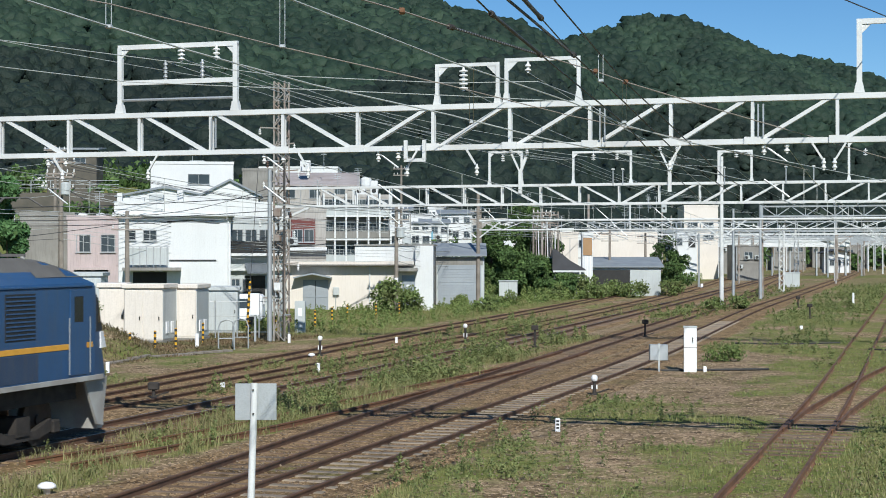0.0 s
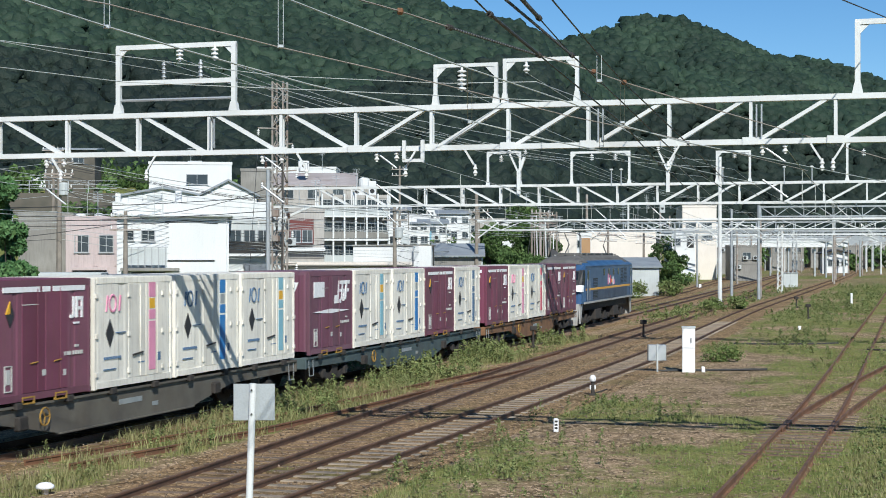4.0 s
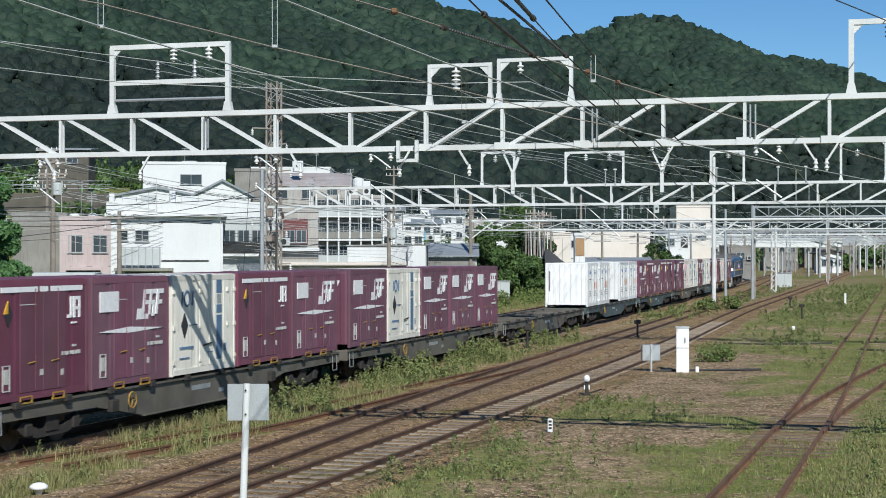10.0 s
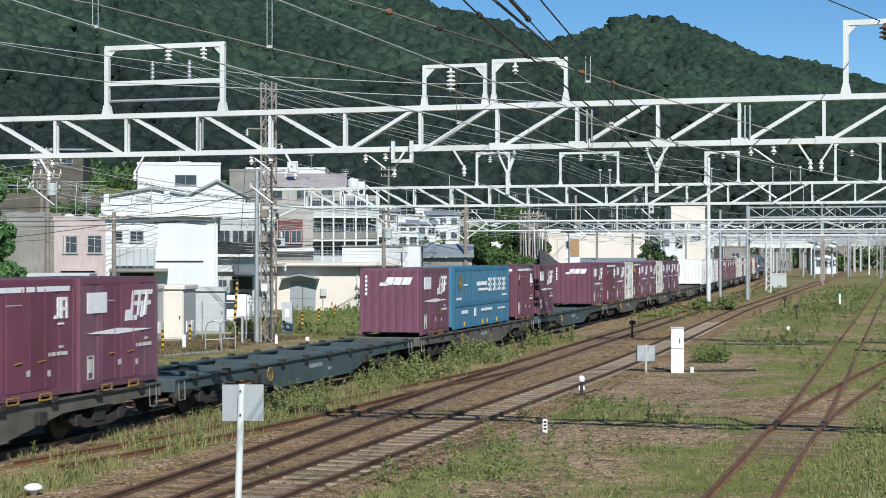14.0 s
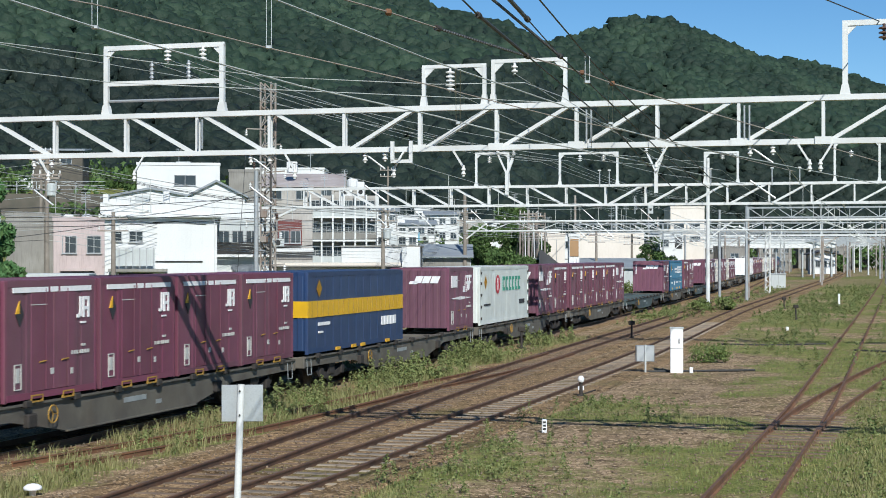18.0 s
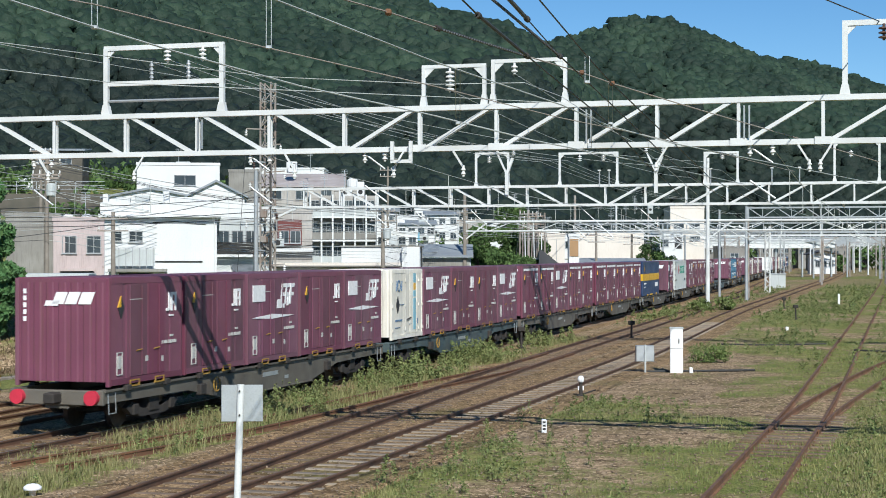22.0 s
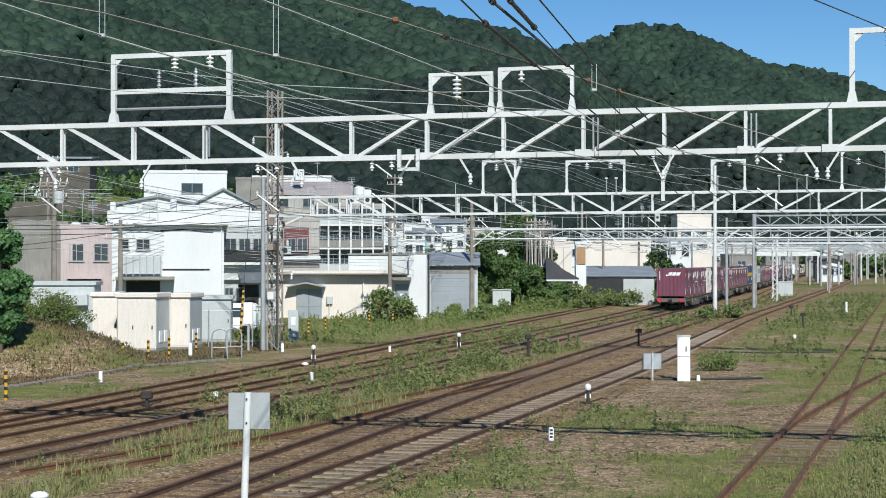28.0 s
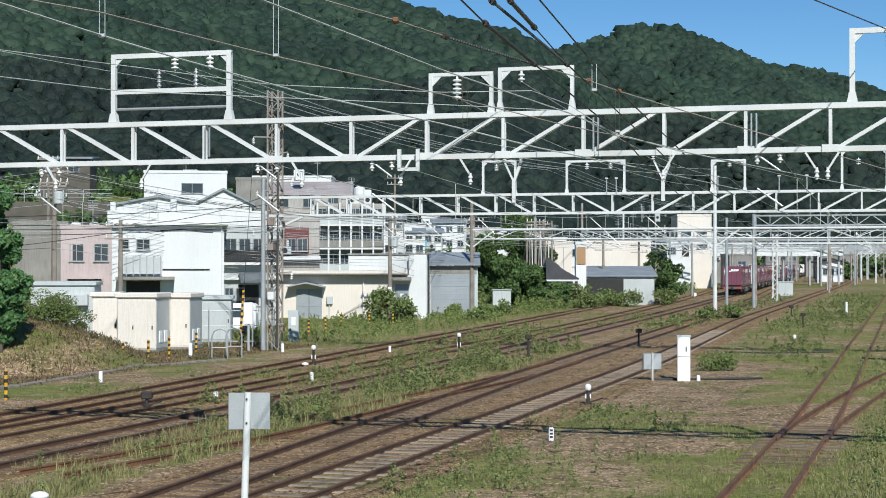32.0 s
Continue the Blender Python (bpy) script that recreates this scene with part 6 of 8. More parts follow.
def building(label, x0, x1, y, z0, z1, depth=8.0, material=None, yaw=0.0, category="building", roof="flat", roof_mat=None, rise=1.2, sink=1.5, eave=0.3, parapet=True, name="town_house"):
    """A block: wall, roof, parapet. Its front runs from x0 to x1 at distance y; local x to the right, y away."""
    base = thing(name, label, category, Matrix.Translation(((x0 + x1) / 2, y, z0)) @ Matrix.Rotation(yaw, 4, "Z"))
    w, h = (x1 - x0) / 2, z1 - z0
    part("wall", Mesh().soft(-w, w, 0, depth, -sink, h, 0.03), material or PLASTER, base)
    if roof == "flat":
        if parapet:
            for a in ((-w - 0.06, w + 0.06, -0.06, 0.14), (-w - 0.06, w + 0.06, depth - 0.14, depth + 0.06)):
                part("parapet", Mesh().box(*a, h, h + 0.3), material or PLASTER, base)
            for a in ((-w - 0.06, -w + 0.14), (w - 0.14, w + 0.06)):
                part("parapet", Mesh().box(*a, 0.14, depth - 0.14, h, h + 0.3), material or PLASTER, base)
        part("roof", Mesh().box(-w + 0.14, w - 0.14, 0.14, depth - 0.14, h, h + 0.06), roof_mat or GREYW, base)
    elif roof == "gable":
        m = Mesh().prism(((-w - eave, h - 0.12), (0, h + rise - 0.12), (w + eave, h - 0.12), (w + eave, h + 0.06), (0, h + rise + 0.1), (-w - eave, h + 0.06)), -eave, depth + eave)
        part("roof", m, roof_mat or ROOFG, base)
        part("gable_wall", Mesh().prism(((-w, h), (w, h), (0, h + rise - 0.05)), 0.0, depth), material or PLASTER, base)
    elif roof == "shed":
        m = Mesh().add([(-w - eave, -eave, h), (w + eave, -eave, h), (w + eave, depth + eave, h + rise), (-w - eave, depth + eave, h + rise),
                        (-w - eave, -eave, h + 0.14), (w + eave, -eave, h + 0.14), (w + eave, depth + eave, h + rise + 0.14), (-w - eave, depth + eave, h + rise + 0.14)],
                       ((3, 2, 1, 0), (4, 5, 6, 7), (0, 1, 5, 4), (1, 2, 6, 5), (2, 3, 7, 6), (3, 0, 4, 7)))
        part("roof", m, roof_mat or ROOFG, base)
    return base


FRONT = random.Random(17)


def front_clutter(b, w, h):
    """Rain pipes, cooling units and a cable on a front wall."""
    for x in (-w + 0.12, w - 0.12):
        if FRONT.random() < 0.7:
            part("rain_pipe", Mesh().tube((x, -0.07, 0.0), (x, -0.07, h - 0.1), 0.05, n=8), FRONT.choice((PALEG, GREYW)), b)
    for k in range(FRONT.randint(1, 3)):
        x, z = FRONT.uniform(-w + 0.6, w - 0.6), FRONT.choice((0.35, 0.62)) * h
        unit = part("cooling_unit", Mesh().soft(x - 0.42, x + 0.42, -0.42, -0.02, z, z + 0.62, 0.03), PALEG, b)
        part("fan_grille", Mesh().tube((x - 0.1, -0.44, z + 0.31), (x - 0.1, -0.4, z + 0.31), 0.24, n=14), DARKIN, unit)
    z = h * FRONT.uniform(0.55, 0.85)
    part("cable", Mesh().line([(-w, -0.05, z), (-w * 0.3, -0.05, z - 0.12), (w * 0.4, -0.05, z - 0.05), (w, -0.05, z + 0.1)], 0.025), DARKIN, b)
    part("string_course", Mesh().box(-w - 0.02, w + 0.02, -0.05, 0.02, h * 0.5 - 0.06, h * 0.5 + 0.06), GREYW, b)


# White three-storey house with a roof terrace.
b = building("white plastered house with a roof terrace and screened balcony", -21.3, -14.3, 100, -0.15, 6.6, 7.0, PLASTER, 0.15, "house", parapet=False)
part("cornice", Mesh().soft(-3.75, 3.75, -0.5, 7.2, 6.6, 6.78, 0.03), PLASTER, b)
part("terrace_parapet", Mesh().box(-3.75, 6.2, -0.3, -0.12, 6.78, 7.55), PLASTER, b)
part("terrace_floor", Mesh().box(3.5, 6.2, -0.3, 0.5, 6.55, 6.78), PLASTER, b)
for x, w, h in ((-3.5, 0.35, 0.55), (-2.4, 0.9, 0.35), (-1.2, 0.9, 0.5), (0.3, 0.4, 0.75), (1.4, 1.1, 0.4), (2.6, 0.8, 0.3)):
    part("roof_box", Mesh().soft(x - w / 2, x + w / 2, 1.2, 2.0, 7.0, 7.55 + h, 0.03), PLASTER if h != 0.5 else PALEG, b)
window_at(b, -2.75, 5.15, 0.55, 0.55, 0.0, 0)
window_at(b, -1.55, 5.1, 0.75, 0.6)
part("balcony_screen", Mesh().box(-3.0, -0.35, -0.95, -0.9, 3.55, 4.6), PALEG, b, "grey slatted balcony screen")
for i in range(7):
    part("screen_post", Mesh().box(-3.0 + 0.42 * i, -2.94 + 0.42 * i, -1.0, -0.88, 3.4, 4.65), ALU, b)
part("screen_rail", Mesh().box(-3.05, -0.3, -1.0, -0.88, 4.652, 4.7), ALU, b)
part("balcony_floor", Mesh().box(-3.2, 0.4, -1.3, 0.0, 3.2, 3.38), GREYW, b)
# Dark plate on the solid wall paints the shade of the porch.
part("porch_opening", Mesh().box(-2.6, -0.5, -0.02, 0.03, 2.0, 3.1), DARKIN, b)
m = Mesh().line([(-0.5, -0.04, 6.28), (0.8, -0.04, 6.35), (2.3, -0.04, 6.22), (2.8, -0.04, 6.2)], 0.035)
part("cable", m, BLK, b)
part("string_course", Mesh().box(-0.35, 2.6, -0.05, 0.03, 3.78, 3.87), BLK, b)
part("rain_pipe", Mesh().tube((3.35, -0.06, 0.2), (3.35, -0.06, 6.5), 0.04, n=8), PLASTER, b)

b = building("grey and white house with a long dark balcony", -15.5, -11.6, 108, -0.15, 6.2, 7.0, PALEG, 0.14, "house")
part("balcony_wall", Mesh().box(-1.9, 1.9, -0.7, -0.6, 4.3, 5.1), DARKIN, b, "dark balcony panel")
part("balcony_floor", Mesh().box(-2.0, 2.0, -0.7, 0.0, 4.1, 4.28), PLASTER, b)
for x in (-1.4, -0.45, 0.5, 1.45):
    window_at(b, x, 4.9, 0.7, 0.95)
part("canopy", Mesh().box(-1.9, 2.0, -0.4, 0.1, 3.1, 3.25), PLASTER, b)
for x in (-1.5, -0.75, 1.2):
    window_at(b, x, 1.4, 0.5, 1.1)
part("shop_front", Mesh().box(-0.9, 0.5, -0.04, 0.03, 0.9, 2.75), DARKIN, b)
m = Mesh()
m.add([(-0.9, -0.2, 3.6), (0.6, -0.2, 3.6), (0.9, -1.3, 2.9), (-0.7, -1.3, 2.9)], ((0, 1, 2, 3), (3, 2, 1, 0)))
part("awning", m, ROOFG, b)

b = building("pale pink plastered building with two dark windows", -27.5, -23.4, 112, -0.15, 6.5, 8.0, PINK, 0.2, "building")
for x in (-0.95, 0.75):
    window_at(b, x, 4.4, 0.9, 1.15)
m = Mesh()
for x in (-1.3, -0.1, 0.1, 1.4):
    m.box(x - 0.08, x + 0.08, -0.05, 0.02, 3.4, 6.4)
part("pilaster", m, PINK, b)
# The garage's dim inside is a dark plate on the wall.
part("garage_opening", Mesh().box(-1.55, 0.75, -0.03, 0.03, 1.4, 3.1), DARKIN, b)
part("lintel", Mesh().box(-1.6, 0.8, -0.25, 0.03, 3.1, 3.3), PINK, b)
for x in (-1.1, 0.2):
    part("roof_tank", Mesh().lathe(((0.3, 0.0), (0.38, 0.15), (0.38, 0.5), (0.2, 0.65)), (x, 3.0, 6.56), 12), PLASTER, b)
b = building("grey weathered concrete block with a blank wall", -32.5, -28.6, 118, -0.15, 6.9, 8.0, GREYW, 0.2, "building")
# Fin added to stand for a black upright shadow at this corner.
part("buttress", Mesh().box(1.7, 2.0, -0.5, 0.1, -1.0, 6.5), GREYW, b)

# Low service building; its door side faces down the yard.
b = thing("service_building", "low cream railway service building with grey doors and a canopy", "building", Matrix.Translation((-13.1, 119, -0.17)) @ Matrix.Rotation(-0.02, 4, "Z"))
part("wall", Mesh().soft(0, 11.35, 0, 8, -0.3, 3.35, 0.03), CREAM, b)
part("upper_wall", Mesh().soft(5.4, 11.3, 0.7, 8.0, 3.3, 4.85, 0.03), PLASTER, b)
part("end_wall", Mesh().soft(10.0, 11.36, -0.02, 1.2, 0.0, 4.86, 0.03), PLASTER, b)
part("roof", Mesh().box(-0.5, 9.95, -0.75, 8.1, 3.4, 3.62), GREYW, b)
part("upper_roof", Mesh().box(5.35, 11.42, 0.6, 8.1, 4.85, 4.97), GREYW, b)
part("eave_board", Mesh().box(-0.5, 9.95, -0.81, -0.75, 3.36, 3.7), CREAM, b)
part("canopy", Mesh().box(8.6, 10.2, -1.0, 0.0, 2.95, 3.2), GREYW, b)
part("gutter", Mesh().tube((-0.5, -0.86, 3.42), (9.95, -0.86, 3.42), 0.06, n=8), GREYW, b)
d = part("double_door", Mesh().soft(1.57, 3.48, -0.07, 0.03, -0.1, 2.3, 0.02), SHUTTER, b, "grey steel double door")
part("door_leaf_joint", Mesh().box(2.5, 2.54, -0.085, -0.06, -0.05, 2.25), BLK, d)
part("door_rail", Mesh().box(1.57, 3.48, -0.09, -0.06, 0.98, 1.06), SHUTTER, d)
m = Mesh().prism(((0.95, 2.42), (2.36, 2.72), (3.77, 2.42), (3.77, 2.52), (2.36, 2.84), (0.95, 2.52)), -1.05, 0.0)
part("porch_roof", m, SHUTTER, b)
d = part("side_door", Mesh().soft(9.0, 10.0, -0.05, 0.03, 0.1, 2.65, 0.02), SHUTTER, b, "grey steel door")
part("door_notice", Mesh().box(9.35, 9.65, -0.065, -0.04, 1.7, 1.95), MARK, d)
part("meter_box", Mesh().soft(3.85, 4.3, -0.25, 0.0, 1.15, 1.75, 0.03), PALEG, b)
part("vent_pipe", Mesh().tube((4.05, -0.14, 0.0), (4.05, -0.14, 1.15), 0.03, n=8), PALEG, b)
part("rain_pipe", Mesh().tube((6.6, -0.1, 0), (6.6, -0.1, 3.3), 0.05, n=8), PLASTER, b)
part("corner_pipe", Mesh().tube((11.5, -0.06, 0), (11.5, -0.06, 4.8), 0.05, n=8), DARKIN, b)
b = thing("storage_shed", "pale grey sheet-metal shed with a roller shutter", "shed", Matrix.Translation((-1.75, 128, -0.17)))
part("wall", Mesh().soft(0, 4.0, 0, 7, -0.3, 4.0, 0.03), PALEG, b)
part("roof", Mesh().add([(-0.2, -0.5, 4.05), (4.2, -0.5, 4.05), (4.2, 3, 5.0), (-0.2, 3, 5.0), (-0.2, -0.5, 4.19), (4.2, -0.5, 4.19), (4.2, 3, 5.14), (-0.2, 3, 5.14)],
                        ((3, 2, 1, 0), (4, 5, 6, 7), (0, 1, 5, 4), (1, 2, 6, 5), (2, 3, 7, 6), (3, 0, 4, 7))), ROOFG, b)
sh = part("roller_shutter", Mesh().box(0.25, 3.75, -0.04, 0.02, -0.1, 3.35), SHUTTER, b)
m = Mesh()
for i in range(16):
    m.box(0.25, 3.75, -0.06, -0.035, 0.05 + 0.21 * i, 0.14 + 0.21 * i)
part("shutter_slats", m, SHUTTER, sh)
# Darker grey band across the wall below the roof edge.
part("frieze", Mesh().box(0.1, 3.9, -0.05, 0.02, 3.36, 3.95), GREYW, b)

# Switchgear cubicles.
for x0, x1, y, h, dep, mat, vents in ((-15.9, -14.0, 75.5, 2.75, 2.2, CREAM, 1), (-13.75, -12.75, 77.6, 2.7, 2.2, CREAM, 1), (-17.5, -16.2, 77.4, 2.75, 2.0, CREAM, 0), (-13.2, -11.6, 84, 2.45, 2.2, PALEG, 0), (-23.3, -18.9, 84, 3.2, 3.0, PALEG, 2)):
    c = thing("switchgear_cubicle", "pale steel switchgear cubicle with an overhanging lid", "cubicle", Matrix.Translation(((x0 + x1) / 2, y, -0.17)) @ Matrix.Rotation(-0.12 if vents == 1 else 0.1, 4, "Z"), "switchgear cubicles")
    w = (x1 - x0) / 2
    part("cabinet", Mesh().soft(-w, w, 0, dep, 0.12, h - 0.12, 0.03), mat, c)
    part("lid", Mesh().soft(-w - 0.1, w + 0.1, -0.12, dep + 0.1, h - 0.14, h + 0.08, 0.03), mat, c)
    part("plinth", Mesh().box(-w - 0.06, w + 0.06, -0.06, dep + 0.06, -0.2, 0.12), GREYW, c)
    n = 1 if w < 0.8 else 2
    for k in range(n):
        xa, xb = -w + 2 * w * k / n + 0.03, -w + 2 * w * (k + 1) / n - 0.03
        d = part("door", Mesh().soft(xa, xb, -0.025, 0.02, 0.2, h - 0.25, 0.01), mat, c)
        part("handle", Mesh().box(xb - 0.16, xb - 0.11, -0.06, -0.02, 1.1, 1.28), STEEL_DARK, d)
    if vents == 1:
        s = part("side_panel", Mesh().box(w, w + 0.02, 0.05, dep - 0.05, 0.2, h - 0.2), PALEG, c)
        for yy in (0.45, 1.25):
            part("vent", Mesh().soft(w + 0.01, w + 0.06, yy, yy + 0.45, 0.45, 1.0, 0.01), MARK, s)
    if vents == 2:
        for xx in (-1.1, -0.5):
            part("lamp_hole", Mesh().tube((xx, -0.04, 1.7), (xx, 0.0, 1.7), 0.09, n=12), DARKIN, c)
        part("door_canopy", Mesh().soft(0.6, 1.9, -0.5, 0.0, 2.0, 2.6, 0.03), mat, c)

# Retaining walls and a mesh fence up the slope, a brown house among the trees.
for x0, x1, y, z0, z1 in ((-50, -33, 150, 5.4, 6.6), (-58, -35, 163, 8.6, 10.4)):
    wall = thing("retaining_wall", "weathered dark grey retaining wall across the slope", "wall", Matrix.Translation(((x0 + x1) / 2, y, z0)) @ Matrix.Rotation(0.1, 4, "Z"), "retaining walls")
    w = (x1 - x0) / 2
    part("wall_face", Mesh().soft(-w, w, 0, 0.6, -4, z1 - z0, 0.03), TAN2, wall)
    for k in range(int(w)):
        part("fence_post", Mesh().box(-w + 2 * k, -w + 2 * k + 0.07, 0.2, 0.27, z1 - z0, z1 - z0 + 1.3), GALV, wall)
    for z in (0.5, 0.9, 1.3):
        part("fence_rail", Mesh().box(-w, w, 0.2, 0.25, z1 - z0 + z - 0.04, z1 - z0 + z), GALV, wall)
b = building("low brown house among the trees on the slope", -44.5, -39.2, 172, 13.2, 15.4, 6, TAN2, 0.1, "house", "shed", ROOFG, 0.5, 5)
for x in (-1.5, 0.9):
    window_at(b, x, 0.8, 1.1, 0.9)

# Houses up the hillside.
b = building("flat-roofed white hillside house with one wide window", -32.8, -24.0, 170, 10.6, 13.7, 8, PLASTER, 0.15, "house", sink=4)
window_at(b, 0.7, 1.0, 2.2, 1.0)
b = building("white gabled house with a grey sheet roof", -24.1, -18.8, 150, 6.5, 9.6, 8, PLASTER, 0.1, "house", "gable", ROOFG, 1.5, 4)
b = building("low grey-roofed house on the slope", -32.5, -23.6, 152, 7.5, 9.6, 7, PLASTER, 0.1, "house", "gable", ROOFG, 0.9, 4)
b = building("brown flat block behind the houses", -23.8, -20.5, 176, 9.0, 13.3, 6, GREYW, 0.1, "house", sink=4)
b = building("weathered hillside house with a low grey-pink sheet roof", -22.0, -12.0, 190, 9.6, 12.2, 8, DUN, 0.05, "house", "shed", TINROOF, 1.9, 5)
for x in (-3.0, 0.0, 3.0):
    window_at(b, x, 1.2, 1.2, 1.2)
b = building("dun block with dark windows on the slope", -12.2, -8.8, 178, 6.0, 11.2, 6, DUN, 0.05, "house", sink=4)
window_at(b, -0.6, 3.6, 0.9, 1.0)
window_at(b, 0.7, 3.6, 0.9, 1.0)
part("roof_tank", Mesh().lathe(((0.6, 0.0), (0.65, 0.2), (0.65, 0.9), (0.3, 1.1)), (0.3, 2.5, 5.7), 14), PLASTER, b)
b = building("house with a brown-red window bay", -14.0, -10.3, 125, -0.15, 7.4, 8, DUN, 0.12, "house")
front_clutter(b, 1.85, 7.9)
bay = part("window_bay", Mesh().soft(-0.9, 1.0, -0.3, 0.1, 5.0, 7.0, 0.03), BRICKR, b)
for x in (-0.4, 0.5):
    window_at(b, x, 5.2, 0.7, 0.9, -0.3)
part("slab", Mesh().box(-1.9, 1.9, -0.6, 0.0, 4.5, 4.75), PLASTER, b)
b = building("grey apartment block with white balcony fins", -12.6, -6.4, 150, -0.15, 9.4, 9, DUN, 0.1, "apartment block")
for k in range(3):
    z = 3.4 + 2.2 * k
    part("balcony_slab", Mesh().box(-3.1, 3.1, -1.1, 0.0, z - 0.1, z + 0.08), PLASTER, b)
    part("balcony_rail", Mesh().box(-3.1, 3.1, -1.12, -1.04, z + 0.08, z + 0.75), GREYW if k % 2 else PALEG, b)
    for i in range(6):
        x = -2.6 + 1.05 * i
        window_at(b, x, z + 0.35, 0.7, 1.2)
for i in range(7):
    part("fin", Mesh().box(-3.15 + 1.05 * i, -3.0 + 1.05 * i, -1.15, 0.0, 2.0, 9.9), PLASTER, b)
for i, (x0, x1, y, z1) in enumerate(((-9.7, -5.6, 196, 9.4), (-7.6, -3.2, 214, 9.2), (-5.9, -1.0, 206, 8.0), (-9.2, -3.0, 188, 6.6), (-2.4, 2.2, 220, 9.6), (-4.2, -1.6, 232, 10.6))):
    b = building("small white hillside house with strip windows", x0, x1, y, 2.5, z1, 6, PLASTER, 0.03, "house", sink=3, roof="flat" if i % 2 else "shed", rise=0.6)
    front_clutter(b, (x1 - x0) / 2, z1 - 2.5)
    n = max(2, int((x1 - x0) / 1.2))
    for z in (z1 - 2.5 - 1.2, z1 - 2.5 - 3.2):
        if z > 0.2:
            for k in range(n):
                window_at(b, -(x1 - x0) / 2 + (k + 0.5) * (x1 - x0) / n, z, 0.75, 0.75)
b = thing("sign_board", "pale blue board on posts over the roofs", "sign", Matrix.Translation((-4.3, 190, 4.9)), mesh=Mesh().box(-1.5, 1.5, -0.05, 0.05, -5.5 + 6.4, 1.9).box(-1.2, -1.1, -0.04, 0.04, -5.0, 1.0).box(1.1, 1.2, -0.04, 0.04, -5.0, 1.0), material=CYANSIGN)
b = building("cream house beside the trees", 8.6, 12.3, 160, -0.15, 6.0, 8, CREAM, 0.0, "house")
for x in (-1.0, 0.0, 1.0):
    part("batten", Mesh().box(x - 0.03, x + 0.03, -0.05, 0.0, 2.5, 5.8), ALU, b)
b = building("small white house with a steep dark tiled roof", 9.2, 11.6, 149.5, -0.15, 2.7, 6, PLASTER, -0.05, "house", "open")
part("roof", Mesh().prism(((-1.35, 2.6), (1.75, 2.6), (1.75, 2.78), (0.3, 3.6), (-1.15, 4.75), (-1.35, 4.6)), -0.5, 6.4), ROOFD, b)
part("eave_board", Mesh().box(-1.3, 1.7, -0.56, -0.5, 2.5, 2.66), PLASTER, b)
window_at(b, -0.6, 0.8, 0.8, 1.1)
window_at(b, 0.8, 0.8, 0.7, 1.1)
b = building("narrow tan stair tower", 11.9, 12.9, 150, -0.15, 5.8, 1.2, PLASTER, 0.0, "tower")
part("tan_panel", Mesh().box(-0.42, 0.42, -0.08, 0.0, 4.1, 5.75), TAN, b)
for x in (-0.25, 0.0, 0.25):
    part("rail_bar", Mesh().box(x - 0.03, x + 0.03, -0.07, 0.0, 1.0, 4.0), MARK, b)
b = building("large cream building with a patched sloping wall", 15.4, 23.6, 186, -0.15, 6.7, 10, CREAM, 0.0, "building", parapet=False)
b = building("long low shed with a grey sheet roof and an open bay", 13.2, 20.6, 160, -0.15, 2.7, 7, PALEG, -0.05, "shed", "shed", ROOFG, 0.9)
# A dark plate stands for the shade within the bay.
part("open_bay", Mesh().box(-3.3, 0.6, -0.04, 0.02, 0.3, 2.6), DARKIN, b)
b = building("dark gabled house behind the tree", 5.2, 10.5, 185, -0.15, 7.6, 7, PLASTER, 0.0, "house", "gable", ROOFD, 1.5)
b = building("pale cream office block with two rows of windows", 37.6, 43.2, 262, -0.15, 11.8, 12, CREAM, -0.05, "building")
for z in (6.6, 8.6):
    for k in range(2):
        window_at(b, -1.4 + 2.6 * k, z, 1.6, 0.8)
b = building("tall white house with a dark stair window", 34.2, 37.9, 250, -0.15, 8.1, 9, PLASTER, 0.0, "house", parapet=False)
part("stair_window", Mesh().box(0.5, 1.6, -0.05, 0.0, 5.2, 7.2), DARKIN, b)
part("stair_rail", Mesh().bar((0.3, -0.12, 5.0), (1.8, -0.12, 6.4), 0.12), PLASTER, b)
# Doorway shade painted as a dark plate; the wall is closed.
part("open_doorway", Mesh().box(-1.6, -0.2, -0.05, 0.0, 1.6, 3.5), DARKIN, b)
part("awning", Mesh().prism(((-1.9, 3.6), (0.2, 3.6), (0.0, 3.85), (-1.9, 3.85)), -0.9, 0.0), ROOFG, b)
window_at(b, -1.0, 5.6, 1.0, 1.0)
for x0, x1, y, z1, mat in ((44, 48, 250, 5.2, GREYW), (24.5, 27.5, 235, 5.2, PLASTER), (52, 58, 330, 7.5, GREYW), (64, 69, 360, 8.0, PALEG), (18, 25, 240, 7.0, PLASTER), (12, 17, 230, 7.5, PLASTER), (80, 88, 400, 6.5, GREYW), (98, 108, 420, 6.0, GREYW), (64, 74, 480, 9, GREYW), (24, 32, 320, 8, CREAM), (2, 12, 260, 9.6, DUN), (-30, -18, 240, 17, PLASTER), (-60, -46, 190, 13, PLASTER)):
    b = building("distant pale town building", x0, x1, y, -0.15 if x0 > 0 else z1 - 5, z1, 8, mat, 0.0, "building", sink=6)
    front_clutter(b, (x1 - x0) / 2, z1 + 0.15 if x0 > 0 else 5)
    n = int((x1 - x0) / 2.2)
    for k in range(n):
        window_at(b, -(x1 - x0) / 2 + (k + 0.5) * (x1 - x0) / n, (z1 + 0.15 if x0 > 0 else 5) - 1.9, 1.2, 1.0)
